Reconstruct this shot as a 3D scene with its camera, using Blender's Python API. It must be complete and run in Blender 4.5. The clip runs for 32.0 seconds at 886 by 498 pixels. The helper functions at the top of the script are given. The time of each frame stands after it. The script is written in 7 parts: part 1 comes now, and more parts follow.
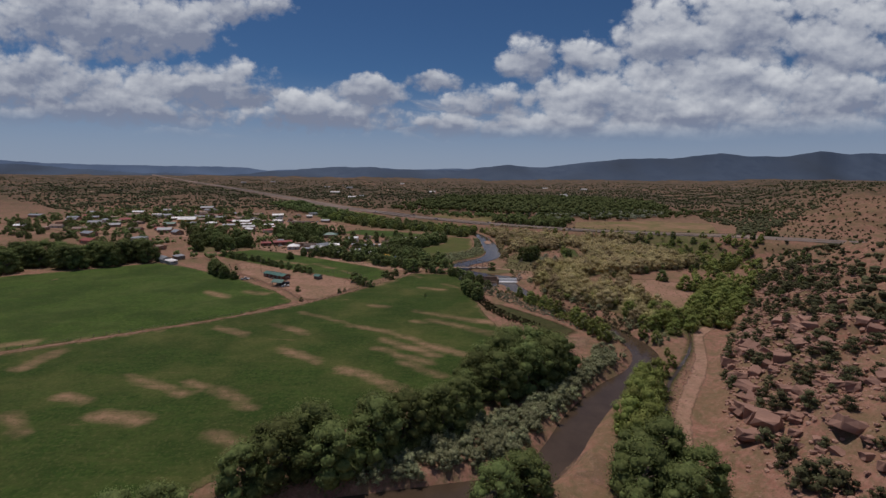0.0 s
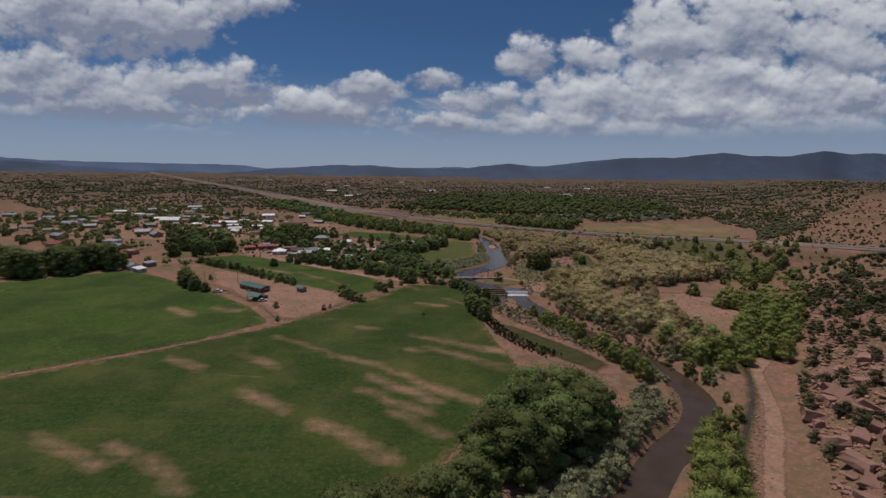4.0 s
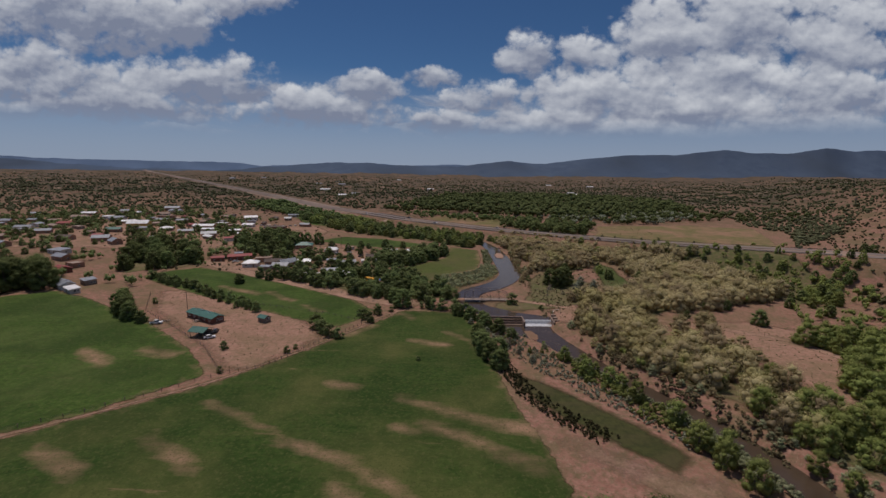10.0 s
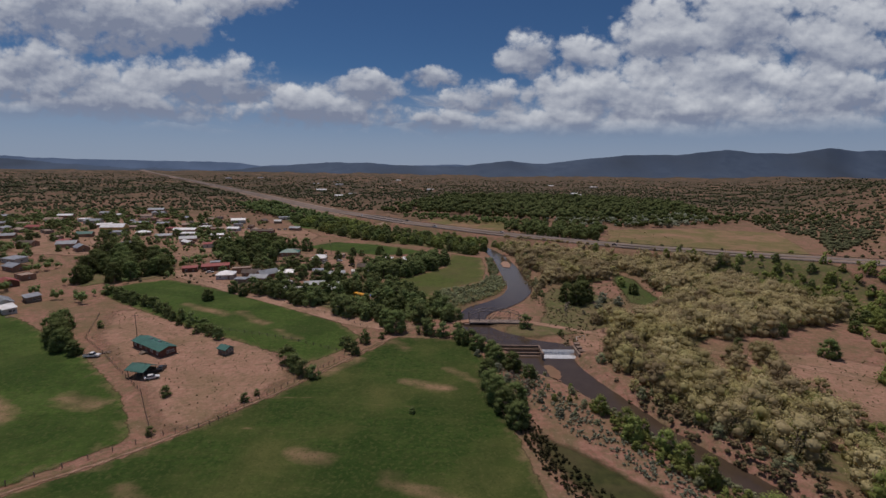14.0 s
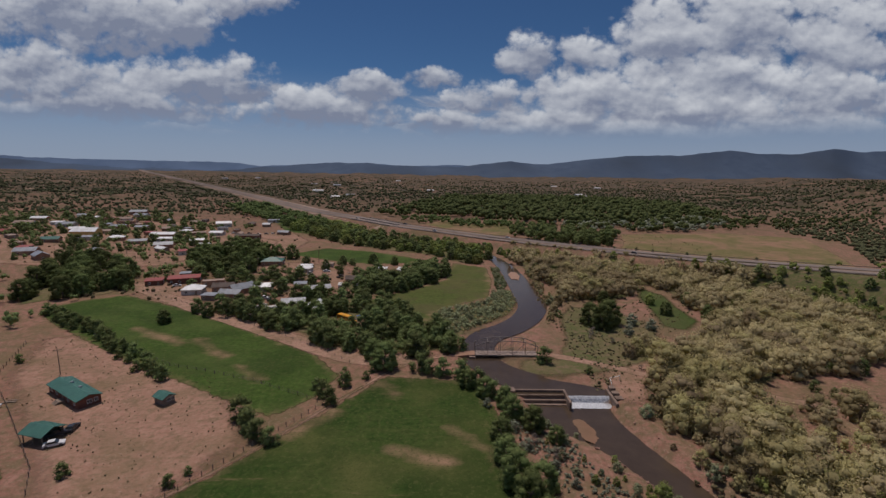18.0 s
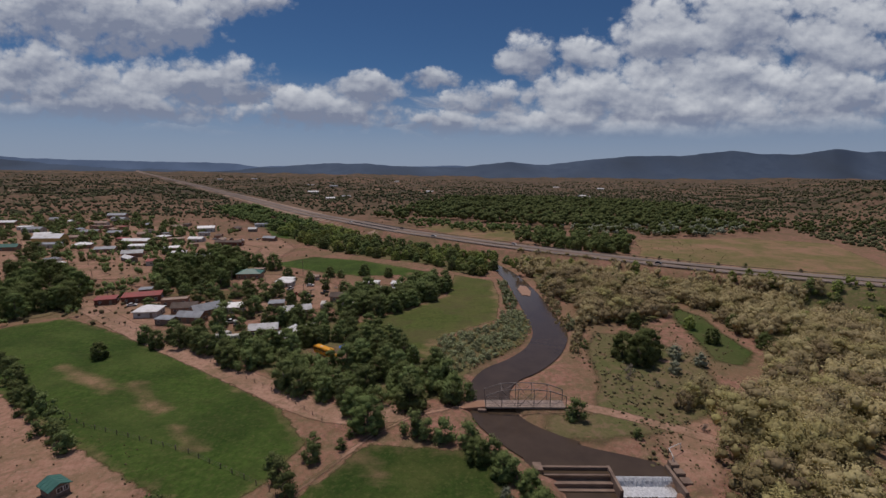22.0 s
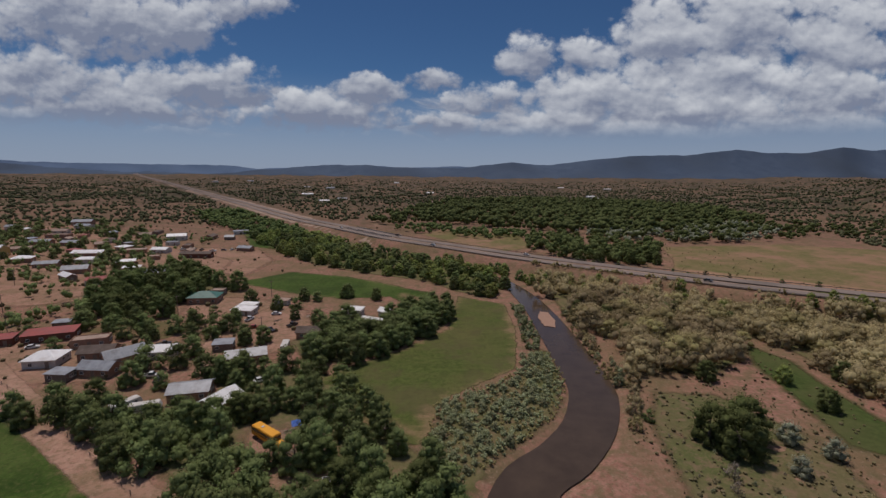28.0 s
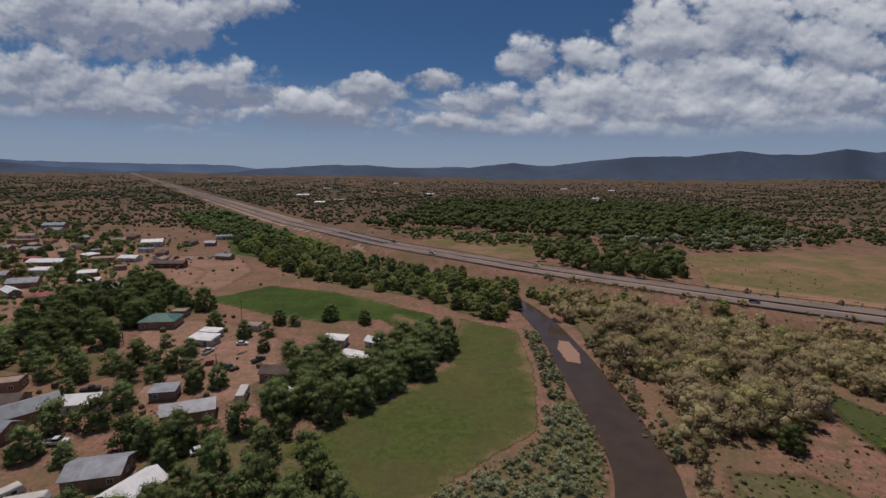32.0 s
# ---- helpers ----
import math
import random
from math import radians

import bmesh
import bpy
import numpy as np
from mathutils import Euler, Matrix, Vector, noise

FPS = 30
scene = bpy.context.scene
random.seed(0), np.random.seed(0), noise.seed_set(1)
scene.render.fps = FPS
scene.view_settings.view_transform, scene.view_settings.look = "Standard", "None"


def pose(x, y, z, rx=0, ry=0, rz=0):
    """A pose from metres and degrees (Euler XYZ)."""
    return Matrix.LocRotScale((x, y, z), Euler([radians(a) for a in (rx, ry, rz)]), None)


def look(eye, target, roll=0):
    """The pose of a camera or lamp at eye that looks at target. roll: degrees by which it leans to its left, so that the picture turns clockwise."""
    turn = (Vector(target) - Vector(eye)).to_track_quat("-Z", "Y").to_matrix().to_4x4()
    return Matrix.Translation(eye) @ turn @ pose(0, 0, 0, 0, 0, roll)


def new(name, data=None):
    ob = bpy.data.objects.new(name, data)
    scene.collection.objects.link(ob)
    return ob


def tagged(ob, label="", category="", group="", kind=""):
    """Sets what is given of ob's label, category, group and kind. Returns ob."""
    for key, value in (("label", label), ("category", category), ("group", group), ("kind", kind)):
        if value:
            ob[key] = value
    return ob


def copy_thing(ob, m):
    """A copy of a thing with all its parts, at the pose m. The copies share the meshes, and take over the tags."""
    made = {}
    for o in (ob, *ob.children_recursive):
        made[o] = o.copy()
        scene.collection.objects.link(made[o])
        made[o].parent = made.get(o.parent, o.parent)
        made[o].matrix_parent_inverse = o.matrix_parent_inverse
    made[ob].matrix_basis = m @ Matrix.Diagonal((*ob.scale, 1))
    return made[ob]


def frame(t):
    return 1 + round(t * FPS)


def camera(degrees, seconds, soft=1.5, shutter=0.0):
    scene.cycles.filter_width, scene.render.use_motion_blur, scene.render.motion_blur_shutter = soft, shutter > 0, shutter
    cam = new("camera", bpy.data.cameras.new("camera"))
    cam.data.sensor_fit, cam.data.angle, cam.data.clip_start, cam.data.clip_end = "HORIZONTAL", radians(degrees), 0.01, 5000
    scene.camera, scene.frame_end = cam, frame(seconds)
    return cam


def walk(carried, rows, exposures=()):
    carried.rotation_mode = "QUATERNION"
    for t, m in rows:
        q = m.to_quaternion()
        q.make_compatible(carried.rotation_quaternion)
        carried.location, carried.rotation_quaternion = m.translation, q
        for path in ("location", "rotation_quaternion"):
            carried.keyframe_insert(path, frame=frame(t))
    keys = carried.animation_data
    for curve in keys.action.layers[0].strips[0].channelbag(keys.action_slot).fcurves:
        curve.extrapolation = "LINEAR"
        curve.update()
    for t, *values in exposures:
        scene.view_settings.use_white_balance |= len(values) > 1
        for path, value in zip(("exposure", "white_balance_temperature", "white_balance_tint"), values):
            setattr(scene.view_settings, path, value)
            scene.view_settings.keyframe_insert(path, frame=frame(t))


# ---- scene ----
cam = camera(87.6, 32.0)
PATH = [
    (0, (1.12, -0.105, 69.6), (1.126, 1.868, 69.274), 0.5),
    (2, (0.699, 18.973, 69.432), (0.705, 20.946, 69.103), 0.7),
    (6, (-0.153, 56.225, 69.248), (-0.142, 58.196, 68.912), 0.7),
    (9, (-0.501, 85.247, 69.373), (-0.487, 87.218, 69.031), 0.7),
    (13, (-0.758, 123.747, 68.874), (-0.743, 125.718, 68.532), 0.7),
    (19, (-0.343, 181.255, 67.715), (-0.331, 183.226, 67.376), 0.8),
    (23, (-0.639, 219.814, 67.01), (-0.624, 221.785, 66.674), 0.7),
    (28, (0.354, 266.021, 65.494), (0.361, 267.993, 65.162), 0.4),
    (32, (0.227, 302.825, 65.698), (0.234, 304.797, 65.368), 0.6),
]
walk(cam, [(t, look(eye, target, roll)) for t, eye, target, roll in PATH])

# ---- world, sun ----
SUN_ELEV, SUN_AZ = radians(66), radians(-28)
scene.view_settings.exposure = 0.0


def sky_world():
    w = bpy.data.worlds.new("sky")
    w.use_nodes = True
    scene.world = w
    nt = w.node_tree
    nt.nodes.clear()
    N = nt.nodes.new

    def link(a, b):
        nt.links.new(a, b)

    def val(sock, v):
        if isinstance(v, bpy.types.NodeSocket):
            link(v, sock)
        else:
            sock.default_value = v

    def math_(op, a, b=0.0, c=None, clamp=False):
        n = N("ShaderNodeMath")
        n.operation, n.use_clamp = op, clamp
        val(n.inputs[0], a)
        val(n.inputs[1], b)
        if c is not None:
            val(n.inputs[2], c)
        return n.outputs[0]

    def vec(op, a, b):
        n = N("ShaderNodeVectorMath")
        n.operation = op
        val(n.inputs[0], a)
        val(n.inputs[1], b)
        return n.outputs["Value"] if op == "DOT_PRODUCT" else n.outputs[0]

    def noise_(v, scale, detail, rough, dist=0.0):
        n = N("ShaderNodeTexNoise")
        link(v, n.inputs["Vector"])
        n.inputs["Scale"].default_value, n.inputs["Detail"].default_value = scale, detail
        n.inputs["Roughness"].default_value, n.inputs["Distortion"].default_value = rough, dist
        return n.outputs["Fac"]

    def smooth(x, lo, hi):
        n = N("ShaderNodeMapRange")
        n.interpolation_type = "SMOOTHSTEP"
        val(n.inputs[0], x)
        n.inputs[1].default_value, n.inputs[2].default_value = lo, hi
        return n.outputs[0]

    def mix(f, a, b):
        n = N("ShaderNodeMix")
        n.data_type = "RGBA"
        val(n.inputs[0], f)
        val(n.inputs[6], a)
        val(n.inputs[7], b)
        return n.outputs[2]

    sky = N("ShaderNodeTexSky")
    sky.sky_type = "NISHITA"
    sky.sun_disc = False
    sky.sun_elevation, sky.sun_rotation = SUN_ELEV, SUN_AZ
    sky.altitude, sky.air_density, sky.dust_density, sky.ozone_density = 1900, 1.0, 0.4, 2.0
    tc = N("ShaderNodeTexCoord")
    sep = N("ShaderNodeSeparateXYZ")
    link(tc.outputs["Generated"], sep.inputs[0])
    dx, dy, dz = sep.outputs
    yy = math_("MAXIMUM", dy, 0.15)
    u = math_("DIVIDE", dx, yy)
    v = math_("DIVIDE", dz, yy)
    com = N("ShaderNodeCombineXYZ")
    link(u, com.inputs[0])
    link(v, com.inputs[1])
    p = com.outputs[0]
    # cloud banks: place and half size, tangent of azimuth and of elevation
    banks = ((-0.715, 0.298, 0.268, 0.086), (-0.529, 0.292, 0.087, 0.052), (-0.412, 0.332, 0.116, 0.032), (-0.843, 0.183, 0.163, 0.069), (-0.645, 0.154, 0.233, 0.063),
             (-0.464, 0.177, 0.111, 0.057), (-0.284, 0.131, 0.081, 0.044), (-0.150, 0.160, 0.087, 0.040), (-0.214, 0.114, 0.175, 0.032), (-0.016, 0.183, 0.064, 0.021),
             (0.007, 0.097, 0.081, 0.030), (-0.680, 0.114, 0.303, 0.029), (0.170, 0.231, 0.058, 0.041), (0.298, 0.235, 0.070, 0.055), (0.461, 0.275, 0.128, 0.069),
             (0.601, 0.298, 0.163, 0.081), (0.810, 0.275, 0.163, 0.103), (0.542, 0.194, 0.256, 0.057), (0.810, 0.154, 0.198, 0.069), (0.112, 0.143, 0.116, 0.044),
             (0.345, 0.154, 0.175, 0.057), (0.542, 0.125, 0.349, 0.046), (0.193, 0.097, 0.233, 0.029), (0.775, 0.097, 0.233, 0.029), (0.403, 0.085, 0.291, 0.023))
    wig = N("ShaderNodeTexNoise")
    link(p, wig.inputs["Vector"])
    wig.inputs["Scale"].default_value, wig.inputs["Detail"].default_value, wig.inputs["Roughness"].default_value = 11, 8, 0.62
    wv = vec("SUBTRACT", wig.outputs["Color"], (0.5, 0.5, 0.5))
    wv = vec("MULTIPLY", wv, (0.11, 0.06, 0))
    pw = vec("ADD", p, wv)

    def field(pos):
        """How deep in the banks a point lies, and how high in its own bank (-1 foot, 1 top)."""
        d = top = weight = None
        for cx, cy, rx, ry in banks:
            q = vec("MULTIPLY", vec("SUBTRACT", pos, (cx, cy, 0)), (1 / rx, 1 / ry, 0))
            e = vec("DOT_PRODUCT", q, q)
            d = e if d is None else math_("MINIMUM", d, e)
            w = math_("MAXIMUM", math_("SUBTRACT", 1.25, e), 0.0)
            w = math_("MULTIPLY", w, w)
            up = vec("DOT_PRODUCT", q, (0, 1, 0))
            top = math_("MULTIPLY", w, up) if top is None else math_("MULTIPLY_ADD", w, up, top)
            weight = math_("ADD", w, 0.02) if weight is None else math_("ADD", weight, w)
        return math_("MAXIMUM", math_("SUBTRACT", 1.0, d), -1.6), math_("DIVIDE", top, weight)

    def swell(pos):
        """Broad cloud heaps."""
        q = vec("MULTIPLY", pos, (1, 1.5, 1))
        return math_("MULTIPLY", math_("SUBTRACT", noise_(q, 8, 3, 0.5), 0.5), 2.6)

    def heads(pos):
        """Cauliflower heads of several sizes."""
        q = vec("ADD", vec("MULTIPLY", pos, (1, 1.35, 1)), vec("MULTIPLY", wv, (0.30, 0.42, 0)))
        vo = N("ShaderNodeTexVoronoi")
        vo.feature, vo.distance = "F1", "EUCLIDEAN"
        link(q, vo.inputs["Vector"])
        vo.inputs["Scale"].default_value, vo.inputs["Detail"].default_value = 21, 3
        vo.inputs["Roughness"].default_value, vo.inputs["Lacunarity"].default_value = 0.5, 2.2
        return math_("MULTIPLY", math_("SUBTRACT", 0.62, vo.outputs["Distance"]), 1.25)

    f0, high = field(pw)
    s0, s1 = swell(p), swell(vec("ADD", p, (-0.008, 0.020, 0)))
    h0, h1 = heads(p), heads(vec("ADD", p, (-0.004, 0.009, 0)))
    fine = math_("MULTIPLY", math_("SUBTRACT", noise_(p, 26, 7, 0.6), 0.5), 1.5)
    rough_edge = math_("ADD", math_("MULTIPLY", s0, 0.62), math_("ADD", math_("MULTIPLY", h0, 0.8), math_("MULTIPLY", fine, 0.9)))
    d0 = math_("ADD", math_("ADD", f0, math_("MULTIPLY_ADD", smooth(u, 0.0, 0.5), 0.15, 0.42)), rough_edge)
    # torn flat shreds low in the sky
    shred = noise_(vec("MULTIPLY", p, (4.5, 22, 1)), 1.0, 7, 0.62, 0.4)
    d1 = math_("SUBTRACT", math_("MULTIPLY", shred, 5.5), 2.75)
    d1 = math_("SUBTRACT", d1, math_("MULTIPLY", math_("SUBTRACT", 1.0, smooth(dz, 0.19, 0.14)), 4.0))
    d0 = math_("MAXIMUM", d0, d1)
    front = smooth(dy, 0.2, 0.35)
    # the rest of the sky round the camera
    q = vec("MULTIPLY", tc.outputs["Generated"], (3, 3, 5))
    rest = math_("MULTIPLY", math_("SUBTRACT", noise_(q, 1.2, 8, 0.6), 0.52), 7)
    body = math_("ADD", math_("MULTIPLY", d0, front), math_("MULTIPLY", rest, math_("SUBTRACT", 1.0, front)))
    cover = smooth(body, -0.2, 0.75)
    # heads catch the sun from above, bellies stay grey
    streak = math_("SUBTRACT", noise_(vec("MULTIPLY", p, (7, 26, 1)), 1.0, 6, 0.6, 0.3), 0.5)
    rise = math_("ADD", math_("MULTIPLY", high, 0.55), math_("MULTIPLY", math_("SUBTRACT", s0, s1), 0.62))
    rise = math_("ADD", rise, math_("MULTIPLY", math_("SUBTRACT", h0, h1), 0.22))
    rise = math_("ADD", rise, math_("MULTIPLY", streak, 0.75))
    lit = math_("ADD", rise, math_("MULTIPLY_ADD", smooth(u, -0.2, 0.4), 0.14, 0.20))
    lit = math_("ADD", lit, math_("MULTIPLY", fine, 0.10), clamp=True)
    shade = mix(lit, (3.5, 4.0, 5.5, 1), (11.6, 11.9, 12.5, 1))
    # paler air low over the horizon
    low = smooth(dz, 0.20, 0.0)
    deep = N("ShaderNodeMix")
    deep.data_type, deep.blend_type = "RGBA", "MULTIPLY"
    deep.inputs[0].default_value = 1.0
    link(sky.outputs[0], deep.inputs[6])
    deep.inputs[7].default_value = (0.37, 0.55, 0.74, 1)
    base = mix(math_("MULTIPLY", low, 0.8), deep.outputs[2], (4.7, 5.5, 7.5, 1))
    cover = math_("MULTIPLY", cover, smooth(dz, 0.055, 0.105))
    col = mix(math_("MULTIPLY", cover, 0.97), base, shade)
    bg = N("ShaderNodeBackground")
    link(col, bg.inputs[0])
    bg.inputs[1].default_value = 0.055
    out = N("ShaderNodeOutputWorld")
    link(bg.outputs[0], out.inputs[0])


sky_world()
sun = new("sun", bpy.data.lights.new("sun", "SUN"))
sun.data.energy, sun.data.angle, sun.data.color = 2.42, radians(0.5), (1.0, 0.88, 0.815)
sun_from = Vector((math.sin(SUN_AZ) * math.cos(SUN_ELEV), math.cos(SUN_AZ) * math.cos(SUN_ELEV), math.sin(SUN_ELEV)))
sun.matrix_world = look(sun_from * 500, (0, 0, 0))


# ---- materials ----
def material(name, a, b, scale=1.0, rough=0.9, bump=0.0, metal=0.0, c=None, cscale=0.08, island=0.0, leafy=0.0, spec=0.3, bump_scale=None):
    """Two colours in a fine grain, a third in broad stains."""
    m = bpy.data.materials.new(name)
    m.use_nodes = True
    nt = m.node_tree
    N = nt.nodes.new
    bs = nt.nodes["Principled BSDF"]
    bs.inputs["Roughness"].default_value, bs.inputs["Metallic"].default_value = rough, metal
    bs.inputs["Specular IOR Level"].default_value = spec
    tc = N("ShaderNodeTexCoord")
    no = N("ShaderNodeTexNoise")
    no.inputs["Scale"].default_value, no.inputs["Detail"].default_value, no.inputs["Roughness"].default_value = scale, 6, 0.65
    nt.links.new(tc.outputs["Object"], no.inputs["Vector"])

    def ramp(src, lo, hi):
        r = N("ShaderNodeMapRange")
        nt.links.new(src, r.inputs[0])
        r.inputs[1].default_value, r.inputs[2].default_value = lo, hi
        return r.outputs[0]

    def mix(f, x, y, mode="MIX"):
        n = N("ShaderNodeMix")
        n.data_type, n.blend_type = "RGBA", mode
        for s, w in ((n.inputs[0], f), (n.inputs[6], x), (n.inputs[7], y)):
            if isinstance(w, bpy.types.NodeSocket):
                nt.links.new(w, s)
            else:
                s.default_value = w
        return n.outputs[2]

    col = mix(ramp(no.outputs["Fac"], 0.34, 0.66), (*a, 1), (*b, 1))
    if c:
        n2 = N("ShaderNodeTexNoise")
        n2.inputs["Scale"].default_value, n2.inputs["Detail"].default_value = cscale, 5
        nt.links.new(tc.outputs["Object"], n2.inputs["Vector"])
        col = mix(ramp(n2.outputs["Fac"], 0.45, 0.68), col, (*c, 1))
    if island:
        g = N("ShaderNodeNewGeometry")
        oi = N("ShaderNodeObjectInfo")
        add = N("ShaderNodeMath")
        add.operation = "MULTIPLY_ADD"
        nt.links.new(g.outputs["Random Per Island"], add.inputs[0])
        add.inputs[1].default_value = 0.5 if not leafy else 0.32
        half = N("ShaderNodeMath")
        half.operation = "MULTIPLY"
        nt.links.new(oi.outputs["Random"], half.inputs[0])
        half.inputs[1].default_value = 0.5 if not leafy else 0.68
        nt.links.new(half.outputs[0], add.inputs[2])
        r = N("ShaderNodeMapRange")
        nt.links.new(add.outputs[0], r.inputs[0])
        r.inputs[3].default_value, r.inputs[4].default_value = 1 - island, 1 + island
        hsv = N("ShaderNodeHueSaturation")
        nt.links.new(col, hsv.inputs["Color"])
        hue = N("ShaderNodeMapRange")
        nt.links.new(add.outputs[0], hue.inputs[0])
        hue.inputs[3].default_value, hue.inputs[4].default_value = (.475, .512) if leafy else (.497, .503)
        nt.links.new(hue.outputs[0], hsv.inputs["Hue"])
        nt.links.new(r.outputs[0], hsv.inputs["Value"])
        col = hsv.outputs[0]
    nt.links.new(col, bs.inputs["Base Color"])
    if bump:
        b_ = N("ShaderNodeBump")
        b_.inputs["Strength"].default_value, b_.inputs["Distance"].default_value = min(1.0, bump), max(0.02, bump * 0.3)
        if bump_scale:
            n3 = N("ShaderNodeTexNoise")
            n3.inputs["Scale"].default_value, n3.inputs["Detail"].default_value = bump_scale, 4
            nt.links.new(tc.outputs["Object"], n3.inputs["Vector"])
            nt.links.new(n3.outputs["Fac"], b_.inputs["Height"])
        else:
            nt.links.new(no.outputs["Fac"], b_.inputs["Height"])
        nt.links.new(b_.outputs[0], bs.inputs["Normal"])
    if leafy:
        tr = N("ShaderNodeBsdfTranslucent")
        nt.links.new(col, tr.inputs[0])
        ms = N("ShaderNodeMixShader")
        ms.inputs[0].default_value = leafy
        nt.links.new(bs.outputs[0], ms.inputs[1])
        nt.links.new(tr.outputs[0], ms.inputs[2])
        nt.links.new(ms.outputs[0], nt.nodes["Material Output"].inputs[0])
    return m


def leaf(name, a, b, through_=.18):
    return material(name, a, b, 1.1, .85, 0, island=.42, leafy=through_, spec=.12)


M = {
    "soil": material("red_soil", (.25, .125, .078), (.33, .185, .12), .35, .95, .5, c=(.19, .125, .075), cscale=.03),
    "dirt": material("bare_dirt", (.36, .20, .135), (.43, .26, .18), .5, .95, .3, c=(.31, .18, .12), cscale=.06),
    "sand": material("river_sand", (.33, .20, .145), (.39, .25, .18), .8, .95, .2),
    "road": material("asphalt", (.21, .165, .14), (.26, .21, .18), .6, .9, .1, c=(.17, .14, .12), cscale=.05),
    "water": material("brown_water", (.066, .046, .031), (.09, .063, .042), .12, .16, .10, spec=.35, bump_scale=1.6),
    "foam": material("white_water", (.75, .77, .8), (.4, .42, .45), 2.5, .6, .5),
    "garden": material("tilled_soil", (.17, .10, .06), (.21, .14, .08), .6, .95, .3, c=(.12, .11, .05), cscale=.15),
    "concrete": material("weathered_concrete", (.22, .155, .12), (.30, .22, .175), 1.2, .9, .3, c=(.17, .12, .095), cscale=.3),
    "rock": material("red_sandstone", (.30, .17, .125), (.42, .26, .2), .9, .95, .6, c=(.23, .13, .10), cscale=.25, island=.2),
    "bark": material("grey_bark", (.13, .10, .08), (.2, .16, .13), 3, .95, .4),
    "cotton": leaf("cottonwood_leaves", (.080, .112, .036), (.200, .245, .088), .26),
    "elm": leaf("elm_leaves", (.094, .130, .046), (.235, .285, .110), .26),
    "bright": leaf("bright_green_leaves", (.145, .190, .05), (.31, .355, .11), .26),
    "willow": leaf("yellow_green_leaves", (.34, .29, .15), (.53, .45, .255), .34),
    "willow2": leaf("olive_green_leaves", (.28, .25, .112), (.465, .405, .20), .34),
    "silver": leaf("silver_green_leaves", (.16, .18, .12), (.36, .375, .27)),
    "juniper": leaf("juniper_needles", (.066, .072, .036), (.15, .152, .076)),
    "shrub": leaf("grey_green_shrub", (.19, .22, .115), (.40, .42, .25), .28),
    "sedge": leaf("sedge_blades", (.030, .033, .014), (.075, .068, .028)),
    "tuft": leaf("dry_tufts", (.11, .10, .05), (.24, .2, .11)),
    "dead": material("dead_twigs", (.16, .13, .105), (.24, .2, .17), 2, .95, 0, island=.25),
    "greenroof": material("green_metal_roof", (.055, .16, .13), (.08, .2, .165), .8, .5, .1, c=(.05, .13, .11), cscale=.4),
    "whiteroof": material("white_metal_roof", (.82, .82, .82), (.9, .9, .89), .7, .45, .1, c=(.7, .68, .65), cscale=.3),
    "greyroof": material("grey_metal_roof", (.28, .30, .33), (.37, .39, .42), .8, .45, .1, c=(.22, .22, .23), cscale=.3),
    "darkroof": material("brown_shingle_roof", (.12, .09, .075), (.18, .14, .12), 1.2, .9, .3, c=(.10, .075, .06), cscale=.3),
    "redroof": material("red_metal_roof", (.30, .065, .055), (.37, .09, .075), .8, .55, .1, c=(.25, .08, .07), cscale=.3),
    "tanroof": material("tan_flat_roof", (.34, .25, .2), (.42, .32, .26), .8, .9, .1, c=(.28, .2, .16), cscale=.3),
    "adobe": material("adobe_plaster", (.33, .19, .13), (.41, .26, .18), 1.0, .95, .3, c=(.28, .17, .12), cscale=.3),
    "redwall": material("brown_red_siding", (.15, .065, .045), (.2, .09, .065), 1.4, .85, .2),
    "whitewall": material("white_siding", (.55, .53, .5), (.66, .64, .6), 1.2, .8, .1, c=(.48, .44, .4), cscale=.3),
    "yellowwall": material("yellow_plaster", (.52, .36, .13), (.6, .43, .18), .8, .9, .1),
    "glass": material("window_glass", (.03, .035, .04), (.05, .055, .06), .5, .1, 0, spec=.6),
    "trim": material("white_trim", (.6, .6, .58), (.7, .7, .68), 2, .7, 0),
    "wood": material("weathered_wood", (.2, .15, .115), (.29, .23, .185), 2.2, .9, .3),
    "steel": material("rusty_steel", (.2, .17, .15), (.27, .24, .22), 2.5, .7, .2, metal=.3),
    "rubber": material("tyre_rubber", (.02, .02, .02), (.03, .03, .03), 4, .9, 0),
    "bus": material("bus_yellow", (.75, .33, .02), (.82, .4, .03), .7, .5, 0),
    "carwhite": material("white_car_paint", (.7, .7, .7), (.76, .76, .76), .5, .3, 0, spec=.5),
    "cardark": material("dark_car_paint", (.03, .035, .04), (.05, .05, .06), .5, .3, 0, spec=.5),
    "carred": material("red_car_paint", (.3, .03, .03), (.35, .05, .04), .5, .3, 0, spec=.5),
    "tarp": material("blue_tarp", (.04, .11, .4), (.07, .16, .48), 1, .6, .3),
    # forest green shifted to blue: the haze of distance is in the base colour
    "ridge": material("hazed_forest", (.082, .112, .165), (.104, .14, .20), .006, 1, 0, c=(.074, .096, .132), cscale=.0015, spec=0),
    # mesas paler and bluer still, aerial haze painted as their own colour
    "mesa": material("haze_blue_mesa", (.14, .2, .3), (.165, .23, .34), .004, 1, 0, spec=0),
}


